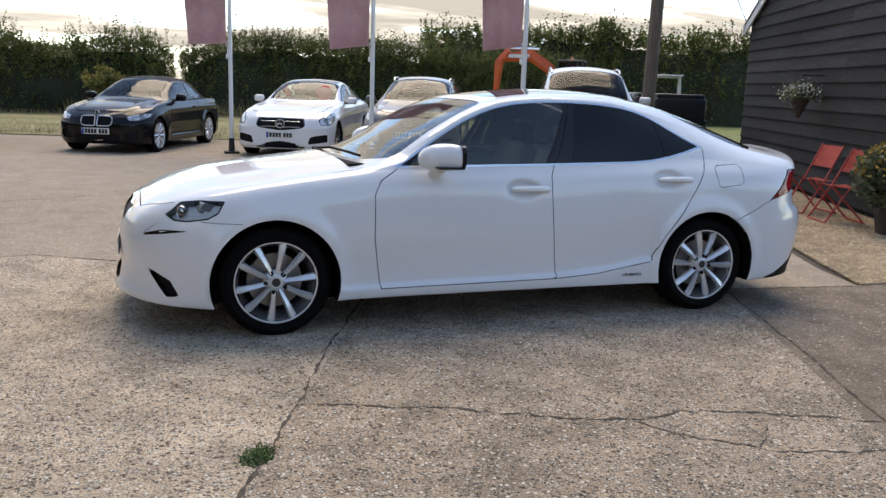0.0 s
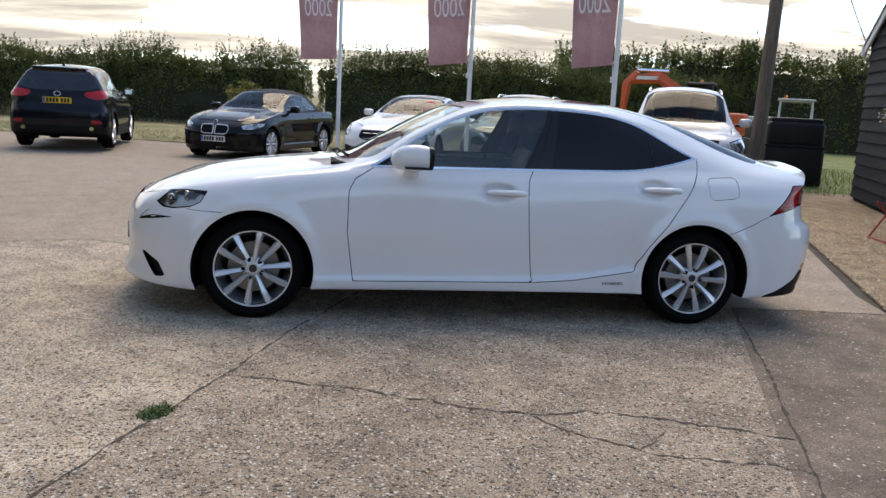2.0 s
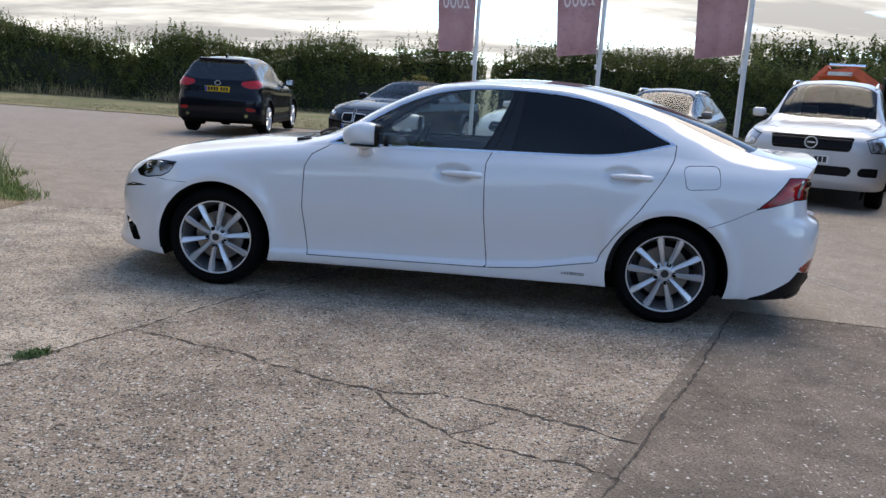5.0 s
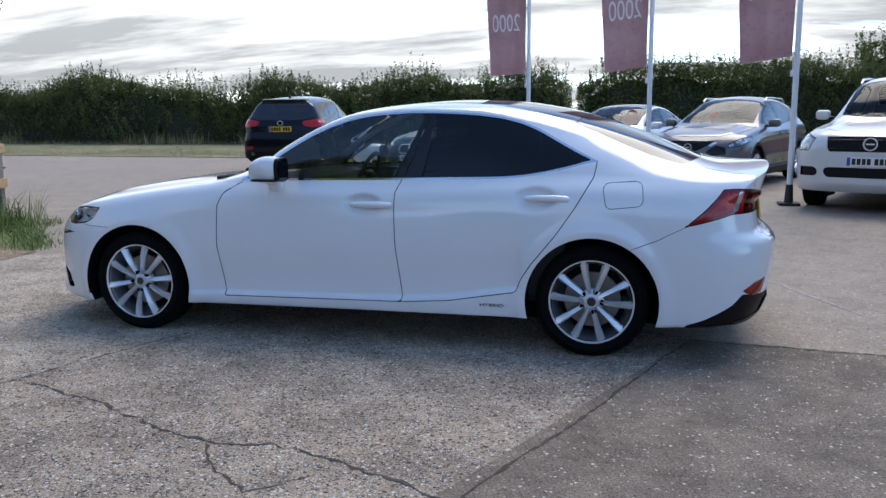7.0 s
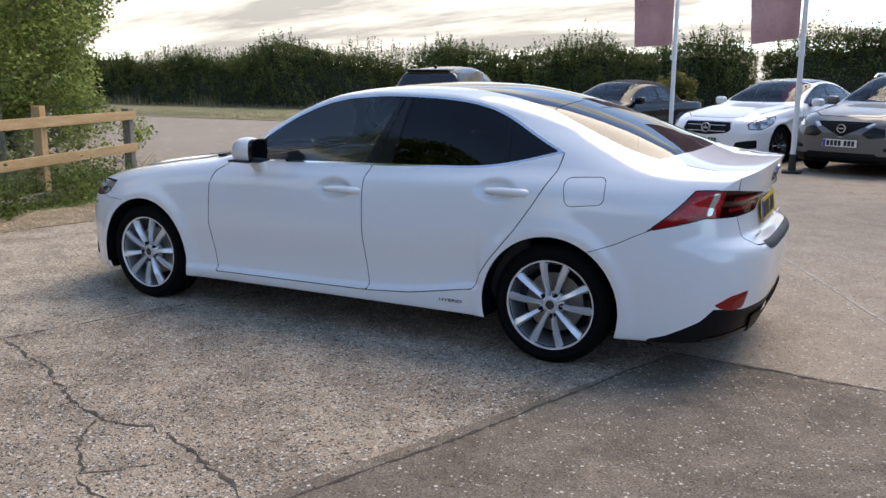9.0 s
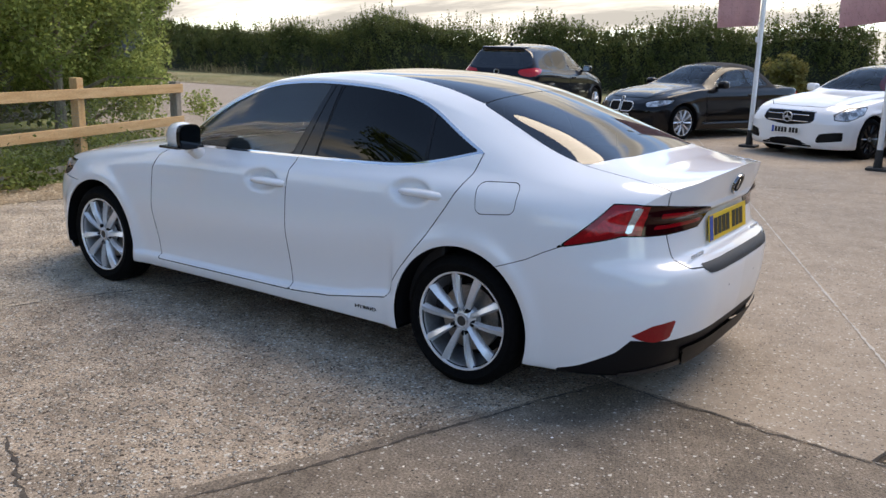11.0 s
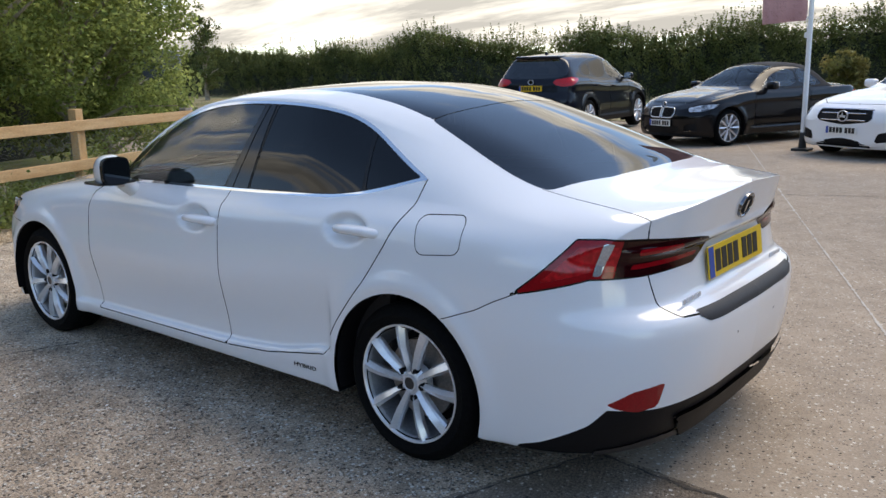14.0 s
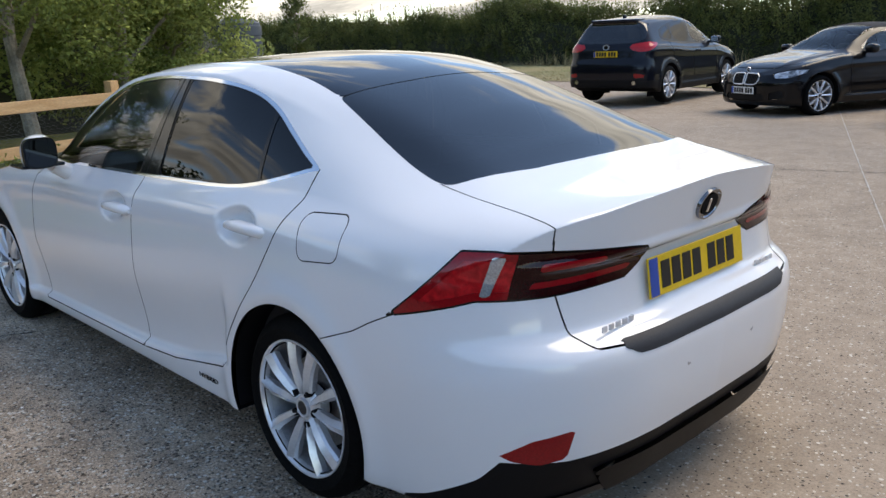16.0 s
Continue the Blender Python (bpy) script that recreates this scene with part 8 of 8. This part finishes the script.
wall_deg = math.degrees(math.atan2(BU.y, BU.x))
chair = folding_chair()
chair.matrix_basis = pose(5.72, 3.02, 0.006, 0, 0, wall_deg + 180 + 14)
copy_thing(chair, pose(5.46, 2.30, 0.006, 0, 0, wall_deg + 180 + 6))

# potted bush by the barn
bush = thing("bush", "bushy grey-green shrub with ochre flower heads in a dark pot", "plant", pose(5.42, 1.45, 0.006))
part("pot", spin_bm([(0.0, 0.0), (0.17, 0.0), (0.21, 0.28), (0.235, 0.30), (0.235, 0.33), (0.20, 0.33), (0.19, 0.25), (0.0, 0.25)], 28).copy(), M_TERRA, bush, smooth=True).matrix_basis = pose(0, 0, 0, 90, 0, 0)
rs3 = np.random.RandomState(4)
d3 = rs3.randn(5200, 3)
d3 /= np.linalg.norm(d3, axis=1, keepdims=True)
pp = d3 * (0.38 * rs3.rand(5200, 1) ** 0.4) * np.array([1, 1.15, 0.9]) * (1 + 0.22 * np.sin(d3[:, :1] * 7 + d3[:, 1:2] * 5)) + np.array([0, 0, 0.60])
tagged(leaf_mesh("foliage", pp, 0.05, M_GREYLEAF, rs3, bush), kind="stuff")
top3 = d3[:900]
top3 = top3[top3[:, 2] > 0.0]
pp = top3 * 0.40 * np.array([1, 1.15, 0.95]) + np.array([0, 0, 0.62])
tagged(leaf_mesh("flower_head", pp, 0.05, M_YELLOW, rs3, bush, long=1.0), "ochre flower heads", kind="stuff")

# ---- timber fence ----
fence = thing("fence", "new sawn timber post and rail fence with wire mesh", "fence")
FX = -5.93
posts = [3.57 - 1.88 * i for i in range(5)]
fence.matrix_basis = Matrix.Translation((-5.67, 1.69, 0)) @ pose(0, 0, 0, 0, 0, 17.6) @ Matrix.Translation((5.93, -1.69, 0))
for i, y in enumerate(posts):
    old = i == 0
    hgt = 1.02 if old else 1.11
    bm = box_bm((0.11, 0.11, hgt + 0.1), (FX, y, hgt / 2 - 0.05), 0.008)
    part("post", bm, M_OLDWOOD if old else M_TIMBERV, fence, "grey weathered end post" if old else "")
ends = [posts[0] + 0.05, posts[2], posts[4] - 0.05]
for zz in (0.93, 0.50, 0.08):
    for a, b in zip(ends, ends[1:]):
        part("rail", box_bm((0.04, abs(a - b) - 0.006, 0.115 if zz > 0.1 else 0.13), (FX + 0.077, (a + b) / 2, zz), 0.005), M_TIMBER if zz > 0.1 else M_OLDWOOD, fence)
V, E = [], []
wires = []
cell = 0.036
y0, y1 = posts[-1], posts[0]
verts, edges = [], []
for j in range(23):
    zz = 0.10 + j * cell
    line = []
    ny = int((y1 - y0) / cell)
    for i in range(ny + 1):
        line.append((FX + 0.055, y0 + i * cell + (0.5 * cell if j % 2 else 0), zz + (cell * 0.25 if i % 2 else -cell * 0.25)))
    wires.append(line)
mv, mf = [], []
for line in wires:
    for (xa, ya, za), (xb, yb, zb) in zip(line, line[1:]):
        i = len(mv)
        mv += [(xa, ya, za - 0.0010), (xa, ya, za + 0.0010), (xb, yb, zb + 0.0010), (xb, yb, zb - 0.0010)]
        mf.append((i, i + 1, i + 2, i + 3))
for a, b in zip(wires, wires[1:]):
    for i in range(0, min(len(a), len(b)), 2):
        p, q = a[i + 1] if i + 1 < len(a) else a[i], b[i]
        k = len(mv)
        mv += [(p[0], p[1] - 0.0010, p[2]), (p[0], p[1] + 0.0010, p[2]), (q[0], q[1] + 0.0010, q[2]), (q[0], q[1] - 0.0010, q[2])]
        mf.append((k, k + 1, k + 2, k + 3))
tagged(link_mesh("wire_mesh", mv, mf, M_WIRE, fence, smooth=False), "thin wire mesh", kind="stuff")

# ---- oil tanks ----
def oil_tank(at, rz, length=1.9):
    t = thing("oil_tank", "black moulded plastic oil tank with grey caps", "tank", pose(at[0], at[1], 0, 0, 0, rz), group="black oil tanks")
    part("lower_shell", box_bm((length, 1.15, 0.80), (0, 0, 0.42), 0.07, seg=3), M_TANK, t, smooth=True)
    part("upper_shell", box_bm((length - 0.04, 1.10, 0.50), (0, 0, 1.06), 0.08, seg=3), M_TANK, t, smooth=True)
    part("waist_band", box_bm((length + 0.02, 1.18, 0.05), (0, 0, 0.82), 0.02), M_TANK, t)
    n = 4
    for k in range(n):
        x = -length / 2 + (k + 0.5) * length / n
        part("rib", box_bm((0.10, 1.17, 0.62), (x, 0, 0.42), 0.03), M_TANK, t, smooth=True)
        part("top_block", box_bm((length / n - 0.13, 1.0, 0.12), (x, 0, 1.33), 0.04), M_TANK, t, smooth=True)
    for k in range(n - 1):
        x = -length / 2 + (k + 1) * length / n
        part("cap", box_bm((0.17, 1.12, 0.09), (x, 0, 1.335), 0.02), M_TANKLID, t, "grey filler cover")
    return t


oil_tank((8.95, 11.2), wall_deg, 2.3)
oil_tank((9.93, 13.6), wall_deg, 2.3)
sl = thing("sleeper", "old timber sleeper edging the grass", "sleeper", pose(8.05, 9.7, 0.0, 0, 0, wall_deg))
part("beam", box_bm((4.2, 0.18, 0.13), (0, 0, 0.07), 0.015), M_OLDWOOD, sl)

# ---- orange excavator ----
ex = thing("excavator", "orange tracked excavator with its arm folded", "excavator", pose(12.0, 21.6, 0, 0, 0, 146))
for sy in (-0.75, 0.75):
    tr = part("track", box_bm((2.3, 0.4, 0.55), (0, sy, 0.29), 0.2, seg=4), M_STEEL, ex, "black rubber track", smooth=True)
part("turntable", cyl_bm(0.5, 0.5, 0.2, 24, pose(0, 0, 0.62)), M_STEEL, ex)
part("house", box_bm((1.9, 1.6, 0.75), (-0.3, 0, 1.08), 0.12, seg=3), M_ORANGE, ex, smooth=True)
cab = part("cab", join_bm(box_bm((0.95, 0.8, 0.08), (0.25, 0.4, 2.36), 0.03), *[box_bm((0.06, 0.06, 1.0), (0.25 + dx, 0.4 + dy, 1.88)) for dx in (-0.42, 0.42) for dy in (-0.36, 0.36)]), M_STEEL, ex, "dark cab frame")
part("cab_glass", box_bm((0.84, 0.72, 0.9), (0.25, 0.4, 1.88), 0.02), M_GLASS_R, cab, "tinted cab glass")
part("beacon", cyl_bm(0.06, 0.05, 0.12, 12, pose(0.25, 0.4, 2.45)), M_AMBER, ex, "orange beacon")
boom = part("boom", tube_bm([(0.6, -0.25, 1.2), (1.1, -0.25, 2.1), (1.8, -0.25, 2.55), (2.9, -0.25, 2.45)], 0.17, 4, radii=[0.2, 0.22, 0.22, 0.15]), M_ORANGE, ex, "orange bent boom")
part("dipper", tube_bm([(2.6, -0.25, 2.72), (2.95, -0.25, 2.3), (3.05, -0.25, 0.9)], 0.14, 4, radii=[0.13, 0.17, 0.10]), M_ORANGE, ex, "orange dipper arm")
part("ram", tube_bm([(1.5, -0.25, 2.78), (2.6, -0.25, 2.8)], 0.05, 10), M_CHROME, ex, "hydraulic ram", smooth=True)
part("bucket", box_bm((0.6, 0.6, 0.5), (2.9, -0.25, 0.55), 0.1), M_STEEL, ex, smooth=True)
part("decal", box_bm((0.75, 0.02, 0.12), (2.2, -0.06, 2.52)), M_TRIMW, ex, "pale decal panel")

# small tractor with roll frame, behind the tanks
tr_ = thing("tractor", "small tractor with a white roll frame", "tractor", pose(12.0, 16.2, 0, 0, 0, 60))
part("bonnet", box_bm((1.3, 0.6, 0.5), (-0.6, 0, 0.95), 0.1), M_STEEL, tr_, smooth=True)
part("roll_frame", join_bm(tube_bm([(0.2, -0.45, 0.7), (0.2, -0.42, 1.85), (0.2, 0.42, 1.85), (0.2, 0.45, 0.7)], 0.035, 8), tube_bm([(0.9, -0.45, 0.7), (0.9, -0.42, 1.85), (0.9, 0.42, 1.85), (0.9, 0.45, 0.7)], 0.035, 8)), M_TRIMW, tr_, "white roll frame")
part("canopy", box_bm((0.95, 1.0, 0.05), (0.55, 0, 1.9), 0.02), M_TRIMW, tr_, "white canopy")
for x, r in ((-0.9, 0.3), (0.6, 0.5)):
    for sy in (-0.55, 0.55):
        part("tyre", spin_bm([(0.1, -0.1), (r - 0.05, -0.12), (r, -0.08), (r, 0.08), (r - 0.05, 0.12), (0.1, 0.1)], 28, cx=x, cz=r), M_TYRE, tr_, smooth=True).matrix_basis = pose(0, sy, 0)
part("beacon", cyl_bm(0.05, 0.05, 0.1, 10, pose(0.8, 0.3, 1.97)), M_AMBER, tr_)

# water tank among the trees
wt_ = thing("water_tank", "dark grey ribbed plastic water tank", "water tank", pose(-19.45, 11.45, 0) @ Matrix.Diagonal((1, 1, 0.88, 1)))
prof = [(0.0, 0.0), (0.80, 0.0)]
for k in range(6):
    z = 0.08 + k * 0.36
    prof += [(0.82, z), (0.82, z + 0.29), (0.79, z + 0.31), (0.79, z + 0.34)]
prof += [(0.78, 2.28), (0.6, 2.38), (0.25, 2.44), (0.25, 2.52), (0.0, 2.52)]
part("shell", spin_bm([(r, -d) for r, d in prof], 40), M_WTANK, wt_, smooth=True).matrix_basis = pose(0, 0, 0, -90, 0, 0)
